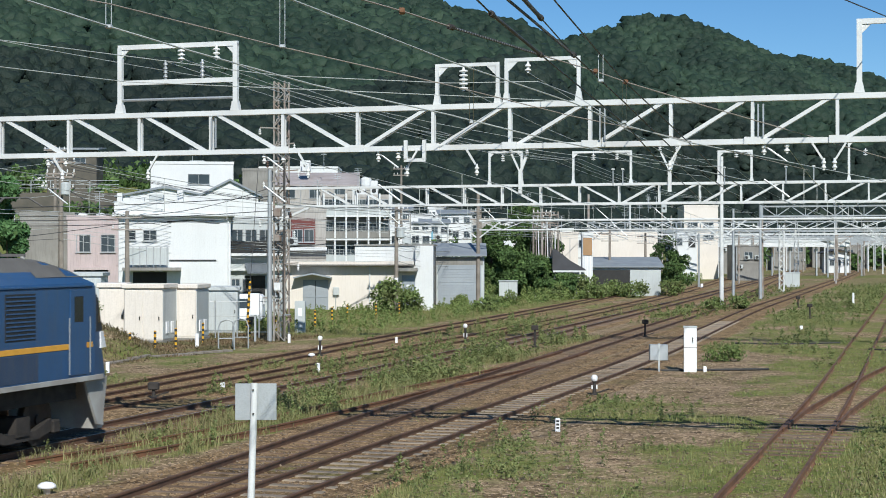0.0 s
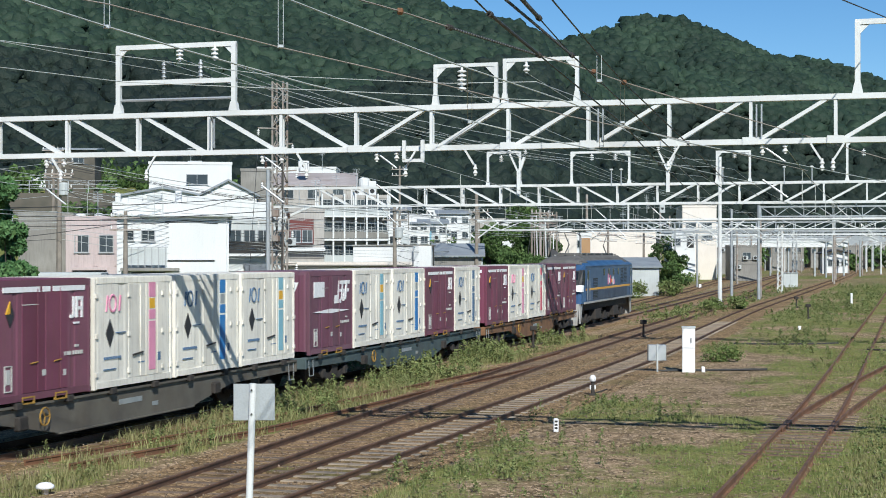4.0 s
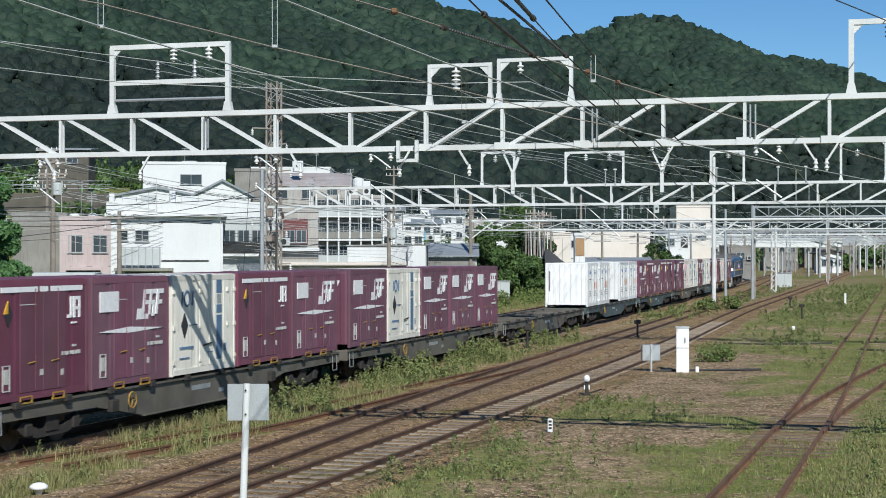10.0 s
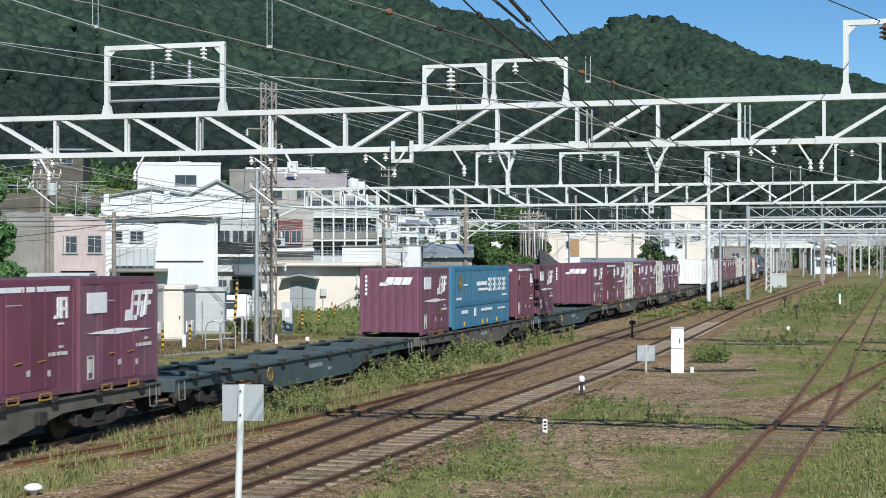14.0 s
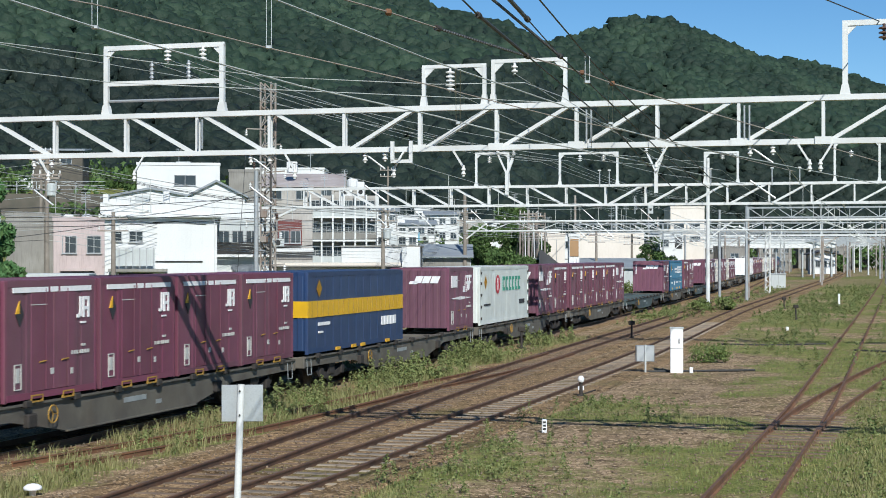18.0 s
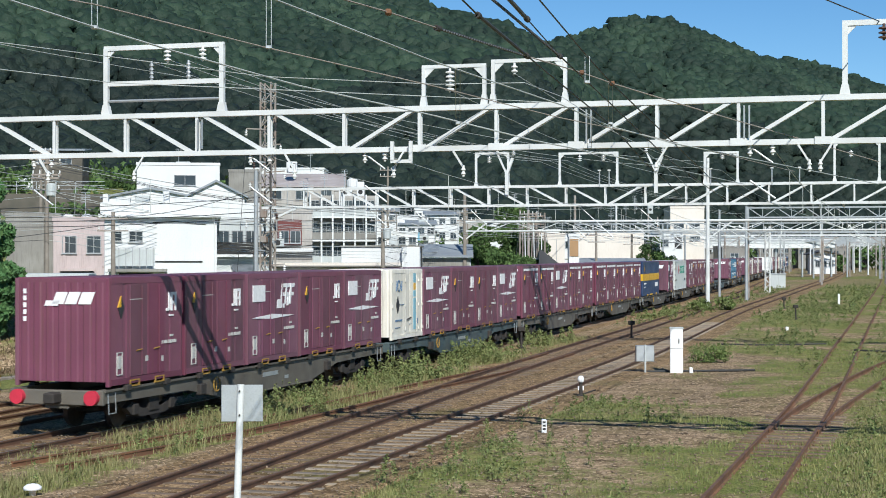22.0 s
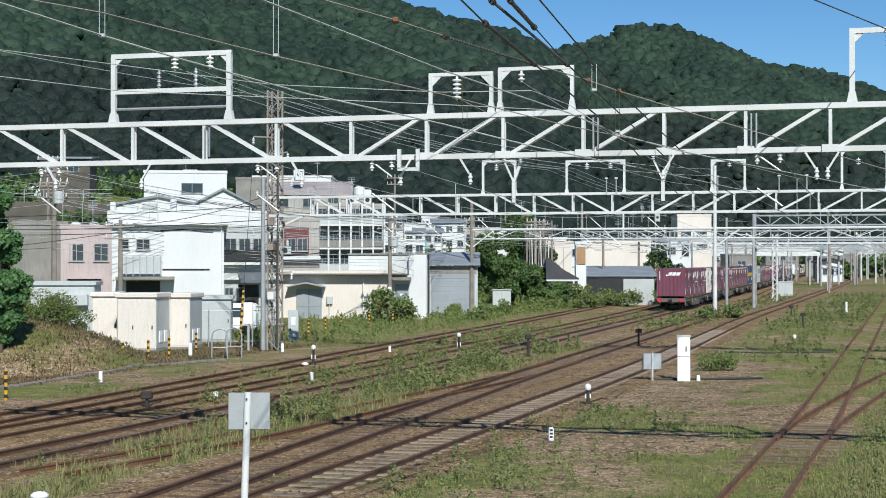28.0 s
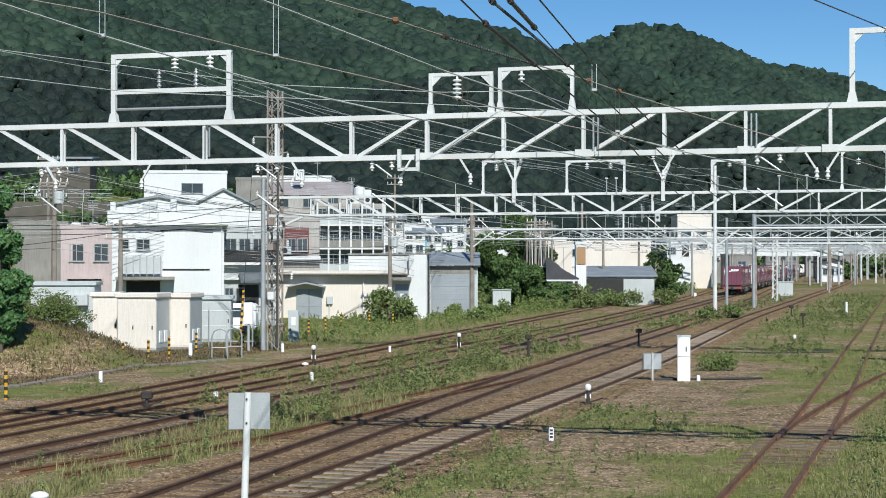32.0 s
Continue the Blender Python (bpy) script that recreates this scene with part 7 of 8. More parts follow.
# Footbridge and platform of the station far down the line.
b = thing("station_footbridge", "white covered footbridge across the far tracks", "footbridge", Matrix.Translation((58.0, 300, 0)))
part("deck", Mesh().soft(-15.5, 16.0, -1.2, 1.2, 5.3, 7.0, 0.05), PLASTER, b)
part("window_band", Mesh().box(-15.0, 15.5, -1.24, -1.19, 6.15, 6.4), PALEG, b)
for x in (-15.0, -9.0, -2.0, 5.0, 10.0, 15.5):
    part("pier", Mesh().box(x - 0.14, x + 0.14, -0.3, 0.3, -0.2, 5.3), GALV, b)
b = building("small white station house under a platform roof", 81.9, 86.6, 350, -0.15, 4.2, 6, PLASTER, 0.0, "station house", "gable", ROOFD, 0.8, 1, 1.0)
for x in (-1.5, 0.0, 1.5):
    window_at(b, x, 1.6, 0.9, 1.2)
for i, (x, y) in enumerate(((112, 436), (117, 440), (122, 436))):
    c = thing("stabled_wagon", "dark wagon standing far down the yard", "wagon", Matrix.Translation((x, y, 0)) @ Matrix.Rotation(-0.25, 4, "Z"), "stabled wagons")
    part("body", Mesh().soft(-1.3, 1.3, 0, 14, 1.0, 3.4, 0.1), STEEL_DARK, c)
    part("underframe", Mesh().box(-1.1, 1.1, 0.5, 13.5, 0.0, 1.0), UNDER, c)

# Far row of roofs closing the valley, and roof clutter.
r = random.Random(5)
for k in range(26):
    x0 = -20 + 9.5 * k + r.uniform(-2, 2)
    w = r.uniform(5, 11)
    y = r.uniform(470, 620)
    h = r.uniform(4, 8)
    b = building("far pale house in the valley", x0 * y / 500, x0 * y / 500 + w, y, -0.15, h, 8, r.choice((PALEG, GREYW, GREYW, TAN2, PLASTER)), 0.0, "house", r.choice(("flat", "gable", "gable")), r.choice((ROOFG, ROOFD, ROOFD)), 1.6)
    for i in range(int(w / 2)):
        window_at(b, -w / 2 + 1 + 2 * i, h - 2.2, 1.2, 1.1)
for x, y, z, n in ((-30, 171, 13.75, 3), (-17, 191, 15.0, 3), (-10, 151, 10.3, 4), (-7.5, 197, 9.5, 3), (-4, 207, 8.3, 3), (10.5, 161, 6.3, 3), (20, 187, 7.9, 4), (33, 263, 11.8, 5), (-26, 113, 6.8, 3), (-13, 109, 6.5, 3), (-12.5, 126, 8.1, 3), (-6, 121, 4.9, 2), (8, 186, 9.3, 2)):
    for i in range(n):
        xx = x + r.uniform(-2.2, 2.2)
        yy = y + r.uniform(0.4, 3.0)
        if r.random() < 0.5:
            a = thing("roof_aerial", "thin television aerial on a roof", "aerial", Matrix.Translation((xx, yy, z - 0.3)), "roof aerials")
            h = r.uniform(1.2, 2.4)
            part("mast", Mesh().tube((0, 0, -0.6), (0, 0, h), 0.03, n=6), GALV, a)
            for q in (0.0, 0.18, 0.36):
                part("rod", Mesh().bar((-0.35, 0, h - q), (0.35, 0, h - q), 0.03), GALV, a)
        else:
            a = thing("roof_unit", "small pale equipment box on a roof", "roof unit", Matrix.Translation((xx, yy, z - 0.3)), "roof units")
            wd = r.uniform(0.3, 0.8)
            part("box", Mesh().soft(-wd, wd, -0.4, 0.4, -0.6, r.uniform(0.5, 1.1), 0.04), r.choice((PALEG, PLASTER)), a)
            part("grille", Mesh().tube((0, -0.41, 0.1), (0, -0.43, 0.1), 0.22, n=12), DARKIN, a)

# Steel platform between two poles with cable pipes and a tangle of crossarms.
plat = thing("pole_platform", "brown steel pole platform with a tangle of crossarms", "pole platform", Matrix.Translation((8.6, 152.2, -0.17)))
r = random.Random(44)
for k in range(11):
    z = 5.6 + 0.26 * k
    part("crossarm", Mesh().bar((-0.9 - r.uniform(0, 0.5), -0.15, z), (0.9 + r.uniform(0, 0.5), -0.15, z + r.uniform(-0.1, 0.1)), 0.07), LATT if k % 2 else CONC, plat)
    for x in (-0.9, -0.3, 0.3, 0.9):
        if r.random() < 0.75:
            insulator(plat, (x + r.uniform(-0.15, 0.15), -0.18, z + 0.05), 2, 0.07, r.choice((PORW, PORC, PORC)), down=False)
for k, x in enumerate((-0.95, -0.7, -0.1, 0.15, 0.55, 0.85)):
    part("cable_pipe", Mesh().tube((x, -0.22, 3.9), (x + r.uniform(-0.08, 0.08), -0.22, r.uniform(6.2, 8.0)), 0.055, n=8), WHITE if k % 2 else LATT, plat)
for x in (-1.0, 1.0):
    part("stay_wire", Mesh().line([(x, -0.2, 8.2), (x * 1.5, -0.3, 5.0), (x * 1.9, -0.3, 0.1)], 0.025), WIRE_D, plat)
part("platform_floor", Mesh().box(-1.2, 1.2, -0.7, 0.2, 3.82, 3.95), PALEG, plat)
part("pole", Mesh().tube((-1.25, -0.1, -0.1), (-1.2, -0.1, 8.6), 0.12, 0.09, 8), CONC, plat)
part("pole", Mesh().tube((1.2, -0.1, -0.1), (1.15, -0.1, 8.3), 0.12, 0.09, 8), CONC, plat)

# Utility poles.
for x, y, z0, z1, mat in ((-23.75, 95, -0.3, 10.0, CONC), (-19.15, 92, -0.3, 6.6, CONC), (-4.25, 112, -0.3, 7.6, CONC), (2.1, 140, -0.3, 8.2, CONC), (15.95, 165, -0.3, 6.5, CONC), (20.25, 170, -0.3, 6.3, CONC), (-24.3, 97, -0.3, 9.2, CONC),
                          (-33, 130, 0, 13, CONC), (-6.2, 178, 3, 14, CONC), (8.2, 152, -0.3, 8.4, LATT), (9.0, 153, -0.3, 8.2, LATT)):
    p = thing("utility_pole", "weathered utility pole with crossarms", "utility pole", Matrix.Translation((x, y, z0)), "utility poles")
    h = z1 - z0
    part("pole", Mesh().tube((0, 0, 0), (0, 0, h), 0.17, 0.11, 10), mat, p)
    for k, z in enumerate((h - 0.4, h - 1.1)):
        part("crossarm", Mesh().bar((-0.9, -0.12, z), (0.9, -0.12, z), 0.09), LATT, p)
        for xx in (-0.8, -0.4, 0.4, 0.8):
            insulator(p, (xx, -0.12, z + 0.05), 2, 0.06, down=False)
    if x in (-23.75, -4.25):
        part("transformer", Mesh().lathe(((0.2, 0), (0.28, 0.05), (0.28, 0.7), (0.2, 0.78)), (0.3, -0.2, h - 2.4), 12), PALEG, p)
    part("number_plate", Mesh().box(-0.12, 0.12, -0.2, -0.16, min(2.2, h * 0.4), min(2.2, h * 0.4) + 0.5), MARK, p)


# ---- things about the yard ----
b = thing("yard_sign", "plain grey board on a white post, seen from behind", "sign", Matrix.Translation((-2.885, 21.96, -0.1)) @ Matrix.Rotation(0.05, 4, "Z"))
part("post", Mesh().tube((0, 0, -0.3), (0.085, 0, 2.42), 0.052, 0.048, 14), WHITE, b)
part("board", Mesh().soft(-0.19, 0.385, 0.055, 0.07, 1.9, 2.41, 0.004), GALV, b, "grey unpainted back of the board")
for z in (2.0, 2.33):
    part("bolt", Mesh().tube((0.07, -0.07, z), (0.07, 0.06, z), 0.014, n=8), STEEL_DARK, b)

b = thing("equipment_cabinet", "tall narrow white trackside cabinet", "cabinet", Matrix.Translation((8.43, 57.2, -0.17)) @ Matrix.Rotation(-0.12, 4, "Z"))
part("cabinet", Mesh().soft(-0.23, 0.23, 0, 0.4, 0.0, 1.62, 0.015), MARK, b)
part("lid", Mesh().soft(-0.25, 0.25, -0.02, 0.42, 1.6, 1.66, 0.01), PALEG, b)
part("door_joint", Mesh().box(-0.23, 0.23, -0.006, 0.01, 0.88, 0.9), GREYW, b)
part("handle", Mesh().box(0.07, 0.1, -0.03, 0.0, 1.08, 1.26), BLK, b)
b = thing("relay_box", "grey relay box on a post beside the track", "relay box", Matrix.Translation((7.3, 57.2, -0.17)))
part("box", Mesh().soft(-0.33, 0.33, 0, 0.3, 0.42, 1.0, 0.02), GALV, b)
part("post", Mesh().box(-0.03, 0.03, -0.04, 0.02, -0.2, 1.04), PALEG, b)
for x, y, s in ((4.81, 147.1, 1.0), (41.9, 198, 1.08)):
    b = thing("equipment_cabinet", "broad pale grey trackside cabinet", "cabinet", Matrix.Translation((x, y, -0.17)))
    part("cabinet", Mesh().soft(-0.85 * s, 0.85 * s, 0, 0.8, 0.1, 1.7 * s, 0.03), PALEG, b)
    part("lid", Mesh().soft(-0.92 * s, 0.92 * s, -0.08, 0.9, 1.7 * s, 1.78 * s, 0.02), PALEG, b)
    part("plinth", Mesh().box(-0.8 * s, 0.8 * s, 0.05, 0.75, -0.2, 0.1), GREYW, b)
    part("door_joint", Mesh().box(-0.01, 0.01, -0.01, 0.02, 0.15, 1.65 * s), GREYW, b)
b = thing("equipment_cabinet", "slim pale blue trackside cabinet by the lattice mast", "cabinet", Matrix.Translation((-8.44, 85.3, -0.17)))
part("cabinet", Mesh().soft(-0.28, 0.28, 0, 0.4, 0.0, 1.72, 0.02), PALEG, b)
part("panel", Mesh().box(-0.1, 0.12, -0.02, 0.01, 0.9, 1.35), MARK, b)
b = thing("equipment_cabinet", "white box on the lattice mast", "cabinet", Matrix.Translation((-9.75, 76.6, -0.17)))
part("cabinet", Mesh().soft(-0.24, 0.2, 0, 0.3, 1.3, 2.35, 0.02), MARK, b)
part("stand", Mesh().box(-0.05, 0.05, 0.05, 0.15, -0.2, 1.3), GALV, b)

# Lattice mast of the far signal bridge, with its ladder-like bracing.
b = thing("lattice_mast", "white lattice mast standing between the tracks", "mast", Matrix.Translation((35.87, 175.1, -0.17)))
lattice_mast(b, 0, 0, 0, 7.4, 0.5, WHITE, 0.5)
b = thing("lattice_mast", "grey lattice mast standing between the tracks", "mast", Matrix.Translation((43.9, 205, -0.17)))
lattice_mast(b, 0, 0, 0, 7.4, 0.5, GALV, 0.5)

# White marker stones.
for x, y, h, w in ((2.43, 38.1, 0.33, 0.12), (-2.85, 75.1, 0.33, 0.12), (-4.94, 56.65, 0.37, 0.12), (-7.27, 49.2, 0.28, 0.14), (-12.49, 56.65, 0.4, 0.13), (-11.86, 72.4, 0.62, 0.16), (-8.04, 76.1, 0.4, 0.13), (33.1, 132.5, 1.0, 0.16), (9.0, 57.5, 0.2, 0.12), (30.6, 198, 0.5, 0.3), (19.5, 89.8, 0.2, 0.16)):
    b = thing("marker_post", "small white painted marker post in the grass", "marker post", Matrix.Translation((x, y, -0.17)), "white marker posts")
    part("stone", Mesh().soft(-w / 2, w / 2, -w / 2, w / 2, -0.15, h, 0.02), MARK, b)
    if (x, y) == (2.43, 38.1):
        m = Mesh()
        for z in (0.08, 0.16, 0.24):
            m.box(-0.035, 0.035, -w / 2 - 0.004, -w / 2 + 0.01, z, z + 0.05)
        part("figures", m, BLK, b, "worn black figures")

# White-topped domes and point levers.
for x, y, s in ((-7.29, 28.15, 1.0), (-5.91, 64.6, 0.9)):
    thing("marker_dome", "low white domed marker on a short stem", "marker", Matrix.Translation((x, y, -0.17)), "white domes", mesh=Mesh().lathe(
        ((0.06 * s, -0.1), (0.06 * s, 0.1), (0.17 * s, 0.12), (0.16 * s, 0.17), (0.1 * s, 0.21), (0.02, 0.225)), n=16), material=MARK, smooth=True)
for x, y, h, ball_ in ((4.14, 47.6, 0.62, True), (-5.65, 65.6, 0.85, True), (9.66, 81.2, 0.9, False), (3.58, 72.4, 1.0, False), (0.42, 74.7, 0.95, True), (23.1, 103.8, 1.0, False), (27.0, 125.5, 0.9, False), (-8.9, 46.5, 0.5, False)):
    b = thing("point_indicator", "squat iron point indicator with a pale lamp head" if ball_ else "squat dark iron point machine and lever", "point indicator", Matrix.Translation((x, y, -0.17)), "point indicators")
    part("stand", Mesh().lathe(((0.14, -0.1), (0.14, 0.05), (0.06, 0.1), (0.05, h - 0.2), (0.08, h - 0.15)), n=10), UNDER, b)
    if ball_:
        part("lamp_head", Mesh().lathe(((0.04, h - 0.2), (0.09, h - 0.14), (0.1, h - 0.05), (0.065, h + 0.01), (0.02, h + 0.03)), n=12), MARK, b, smooth=True)
        part("vane", Mesh().box(-0.09, 0.09, -0.012, 0.012, h * 0.35, h * 0.55), MARK, b)
    else:
        part("head", Mesh().soft(-0.16, 0.16, -0.12, 0.12, h - 0.22, h, 0.03), UNDER, b)
    part("lever", Mesh().bar((0.05, 0, 0.1), (0.45, 0.05, 0.22), 0.04), UNDER, b)

# Yellow and black stakes along the fence.
stake_at = ((-13.8, 49.2), (-14.38, 64.6), (-13.71, 66.4), (-13.01, 68.3), (-12.54, 70.7), (-12.19, 76.1), (-10.2, 78), (-9.6, 84), (-8.3, 93), (-7.7, 98), (-7.1, 103), (-3.9, 108), (-5.4, 106))
for x, y in stake_at:
    b = thing("warning_stake", "yellow stake with black bands", "stake", Matrix.Translation((x, y, -0.17)), "yellow and black stakes")
    part("stake", Mesh().tube((0, 0, -0.2), (0, 0, 0.95), 0.055, n=10), YELLOW, b)
    for k in range(4):
        part("band", Mesh().tube((0, 0, 0.08 + 0.24 * k), (0, 0, 0.19 + 0.24 * k), 0.058, n=10), BLK, b)
b = thing("warning_stake", "tall leaning yellow and black banded guy guard", "stake", Matrix.Translation((-10.45, 79, -0.17)))
part("stake", Mesh().tube((0, 0, 0.6), (0.15, 0, 2.9), 0.06, n=10), YELLOW, b)
part("guy_wire", Mesh().tube((-0.04, 0, 0), (0.62, 0, 9.5), 0.015, n=5), WIRE_D, b)
for k in range(8):
    f = k / 8
    part("band", Mesh().tube((0.15 * f, 0, 0.65 + 2.3 * f), (0.15 * f + 0.01, 0, 0.79 + 2.3 * f), 0.063, n=10), BLK, b)
# Grey pipe frames and a wire fence by the cubicles.
for x, y in ((-10.6, 70.5), (-10.1, 71.5)):
    m = Mesh()
    pts = [(0, 0, -0.1), (0, 0, 1.0), (0.12, 0, 1.25), (0.4, 0, 1.35), (0.62, 0, 1.25), (0.7, 0, 1.0), (0.7, 0, -0.1)]
    m.line(pts, 0.035, 8)
    m.tube((0, 0, 0.5), (0.7, 0, 0.5), 0.025, n=6)
    thing("pipe_barrier", "bent grey pipe barrier", "barrier", Matrix.Translation((x, y, -0.17)), "pipe barriers", mesh=m, material=GALV)
b = thing("mesh_fence", "grey wire fence beside the cubicles", "fence", Matrix.Translation((-13.3, 80, -0.17)) @ Matrix.Rotation(0.1, 4, "Z"))
for i in range(5):
    part("post", Mesh().tube((1.1 * i, 0, -0.1), (1.1 * i, 0, 1.9), 0.035, n=8), GALV, b)
for z in (0.3, 1.1, 1.85):
    part("rail", Mesh().tube((0, 0, z), (4.4, 0, z), 0.022, n=6), GALV, b)
b = thing("parked_van", "white van half hidden behind the fence", "van", Matrix.Translation((-12.9, 92, -0.17)))
part("body", Mesh().soft(-1.6, 1.6, 0, 1.6, 0.35, 1.9, 0.15), MARK, b)
part("side_window", Mesh().soft(-1.3, 1.2, -0.01, 0.02, 1.1, 1.65, 0.005), GLASS, b)
for x in (-1.0, 1.0):
    part("wheel", Mesh().tube((x, -0.02, 0.32), (x, 0.2, 0.32), 0.32, n=16), BLK, b)
# Concrete cable trough along the foot of the bank.
trough = thing("cable_trough", "row of weathered concrete trough lids along the bank", "cable trough")
lid = Mesh().soft(-0.19, 0.19, -0.29, 0.29, 0.0, 0.1, 0.012).data("lid", CONC)
r = random.Random(6)
course = [Vector((-18.6, 45.5, 0)), Vector((-14.94, 54.6, 0)), Vector((-12.66, 64.9, 0)), Vector((-9.9, 69.3, 0))]
for p, q in zip(course, course[1:]):
    n = int((q - p).length / 0.6)
    for k in range(n):
        ob = part("lid", lid, None, trough)
        at = p + (q - p) * ((k + 0.5) / n)
        ob.matrix_basis = Matrix.Translation((at.x + r.uniform(-0.02, 0.02), at.y, max(ground_z(at.x, at.y), -0.17) - 0.02 + r.uniform(-0.01, 0.015))) @ Matrix.Rotation(math.atan2(q.y - p.y, q.x - p.x) - math.pi / 2 + r.uniform(-0.04, 0.04), 4, "Z")
# Old boards and a pipe in the grass.
thing("concrete_slab", "pale slab lying in the grass", "slab", Matrix.Translation((8.4, 146, -0.17)), mesh=Mesh().soft(-1.2, 1.9, 0, 0.8, 0.0, 0.42, 0.08), material=PLASTER)
# Thin dark lines across the ground by the cabinets.
for pts in (((5.6, 58.2), (7.2, 57.6), (8.9, 57.9), (11.5, 58.4)), ((13.2, 75.2), (15.0, 74.6), (18.2, 75.4)), ((18.3, 70.5), (20.0, 69.0), (22.5, 69.0))):
    thing("ground_cable", "thin dark line lying across the ground", "cable", group="ground cables", mesh=Mesh().line([(x, y, -0.14) for x, y in pts], 0.05), material=BLK)


# ---- vegetation ----
def cloud(name, verts, faces, material, label, category, kind="stuff", parent=None):
    me = bpy.data.meshes.new(name)
    verts, faces = np.asarray(verts, dtype=np.float32), np.asarray(faces, dtype=np.int32)
    k = faces.shape[1]
    me.vertices.add(len(verts))
    me.vertices.foreach_set("co", verts.ravel())
    me.loops.add(faces.size)
    me.loops.foreach_set("vertex_index", faces.ravel())
    me.polygons.add(len(faces))
    me.polygons.foreach_set("loop_start", np.arange(0, faces.size, k, dtype=np.int32))
    me.materials.append(material)
    me.update(calc_edges=True)
    ob = new(name, me)
    if parent:
        ob.parent = parent
        return tagged(ob, label)
    return tagged(ob, label, category, kind=kind)


def leaves(r, centres, size, flat=0.35):
    """Small four-cornered leaves at the given places, turned at random."""
    n = len(centres)
    d = r.standard_normal((n, 3))
    d[:, 2] = np.abs(d[:, 2]) * flat + 0.3
    d /= np.linalg.norm(d, axis=1)[:, None]
    a = np.cross(d, r.standard_normal((n, 3)))
    a /= np.linalg.norm(a, axis=1)[:, None]
    b = np.cross(d, a)
    s = (size * (0.6 + 0.8 * r.random(n)))[:, None]
    v = np.stack([centres - a * s, centres + b * s * 0.55, centres + a * s, centres - b * s * 0.55], axis=1).reshape(-1, 3)
    return v, np.arange(4 * n).reshape(-1, 4)


def tree(x, y, z, height, radius, seed, count=3500, leaf=0.2, low=0.15, label="leafy green tree with an uneven crown", name="tree"):
    r = np.random.default_rng(seed)
    root = thing(name, label, "tree" if name == "tree" else "bush", Matrix.Translation((x, y, z)))
    m = Mesh().tube((0, 0, -0.2), (0.1, 0, height * 0.45), 0.05 * height * 0.5, 0.025 * height * 0.5, 8)
    part("trunk", m, BARK, root)
    hubs = []
    for i in range(16):
        a, q = r.random() * 6.28, math.sqrt(r.random())
        h = low * height + (0.9 - low) * height * r.random()
        f = math.sin(math.pi * min(max(h / height, 0.08), 0.97)) ** 0.6
        hubs.append((radius * q * f * math.cos(a), radius * q * f * math.sin(a), h))
    m = Mesh()
    for hx, hy, hz in hubs[:9]:
        m.tube((0.05, 0, min(hz * 0.55, height * 0.42)), (hx * 0.85, hy * 0.85, hz), 0.05 * radius * 0.5, 0.012, 5)
    part("branch_work", m, BARK, root)
    pts = []
    per = count // len(hubs)
    for hx, hy, hz in hubs:
        p = r.standard_normal((per, 3))
        p /= np.linalg.norm(p, axis=1)[:, None]
        p *= (0.35 + 0.65 * r.random((per, 1)) ** 0.5) * radius * (0.32 + 0.22 * r.random())
        pts.append(p * (1, 1, 0.8) + (hx, hy, hz))
    v, f = leaves(r, np.concatenate(pts), leaf)
    v[:, 2] = np.maximum(v[:, 2], 0.02)
    cloud("crown", v, f, (LEAF_N if y < 100 else LEAF) if name == "tree" else WEED_B, "", "", parent=root)
    return root


for i, (x, y, h, q, n) in enumerate(((4.5, 154, 8.8, 2.4, 8000), (6.6, 157, 9.6, 2.5, 9000), (8.5, 156, 7.2, 2.0, 6000), (5.5, 152, 4.8, 2.2, 6000), (7.9, 152, 4.4, 2.2, 6000),
                                      (22.7, 170, 6.6, 1.7, 3600), (24.0, 171, 4.4, 1.4, 2200), (-17.35, 61, 6.5, 0.95, 8000), (-17.3, 61.5, 4.6, 0.85, 6000), (-17.2, 60.6, 3.2, 0.7, 4500), (3.4, 153.5, 7.4, 2.0, 6000), (9.9, 147.8, 2.3, 1.3, 4000), (7.4, 150.6, 4.0, 2.0, 5000), (8.3, 149.6, 4.4, 1.4, 4500), (7.4, 156.5, 8.0, 2.2, 7000))):
    tree(x, y, ground_z(x, y), h, q, 20 + i, n, 0.13 if y < 100 else 0.14)
for i, (x, y, h, q, n, s) in enumerate(((10.6, 62.9, 0.62, 0.62, 1500, 0.05), (-4.6, 112, 2.3, 1.5, 2000, 0.13), (-3.4, 113, 1.6, 1.1, 1400, 0.12), (2.6, 149, 1.8, 1.4, 1800, 0.11), (19.6, 120.5, 0.9, 0.8, 1000, 0.09), (21.6, 121.5, 1.0, 0.8, 1000, 0.09),
                                         (15.5, 156, 1.5, 1.6, 1800, 0.12), (-16.5, 66.8, 1.25, 1.0, 3200, 0.045), (-17.3, 66.5, 1.4, 0.95, 3200, 0.045), (-15.8, 67.2, 0.9, 0.7, 2200, 0.045), (-18.4, 68.3, 1.3, 0.9, 2800, 0.04), (12.6, 149.6, 2.2, 1.7, 2600, 0.12), (9.3, 146, 1.5, 1.2, 1600, 0.1), (12.3, 148, 1.3, 1.2, 1500, 0.1), (17.2, 154, 1.3, 1.5, 1500, 0.1), (21.2, 158, 1.5, 1.2, 1500, 0.1), (4.0, 130, 1.2, 1.0, 1300, 0.09), (0.2, 126.5, 1.0, 0.9, 1300, 0.09), (-15.6, 101, 2.0, 1.2, 900, 0.12), (2.2, 116, 1.0, 1.0, 900, 0.1))):
    tree(x, y, ground_z(x, y), h, q, 60 + i, n, s, 0.05, "low bushy green shrub", "bush")

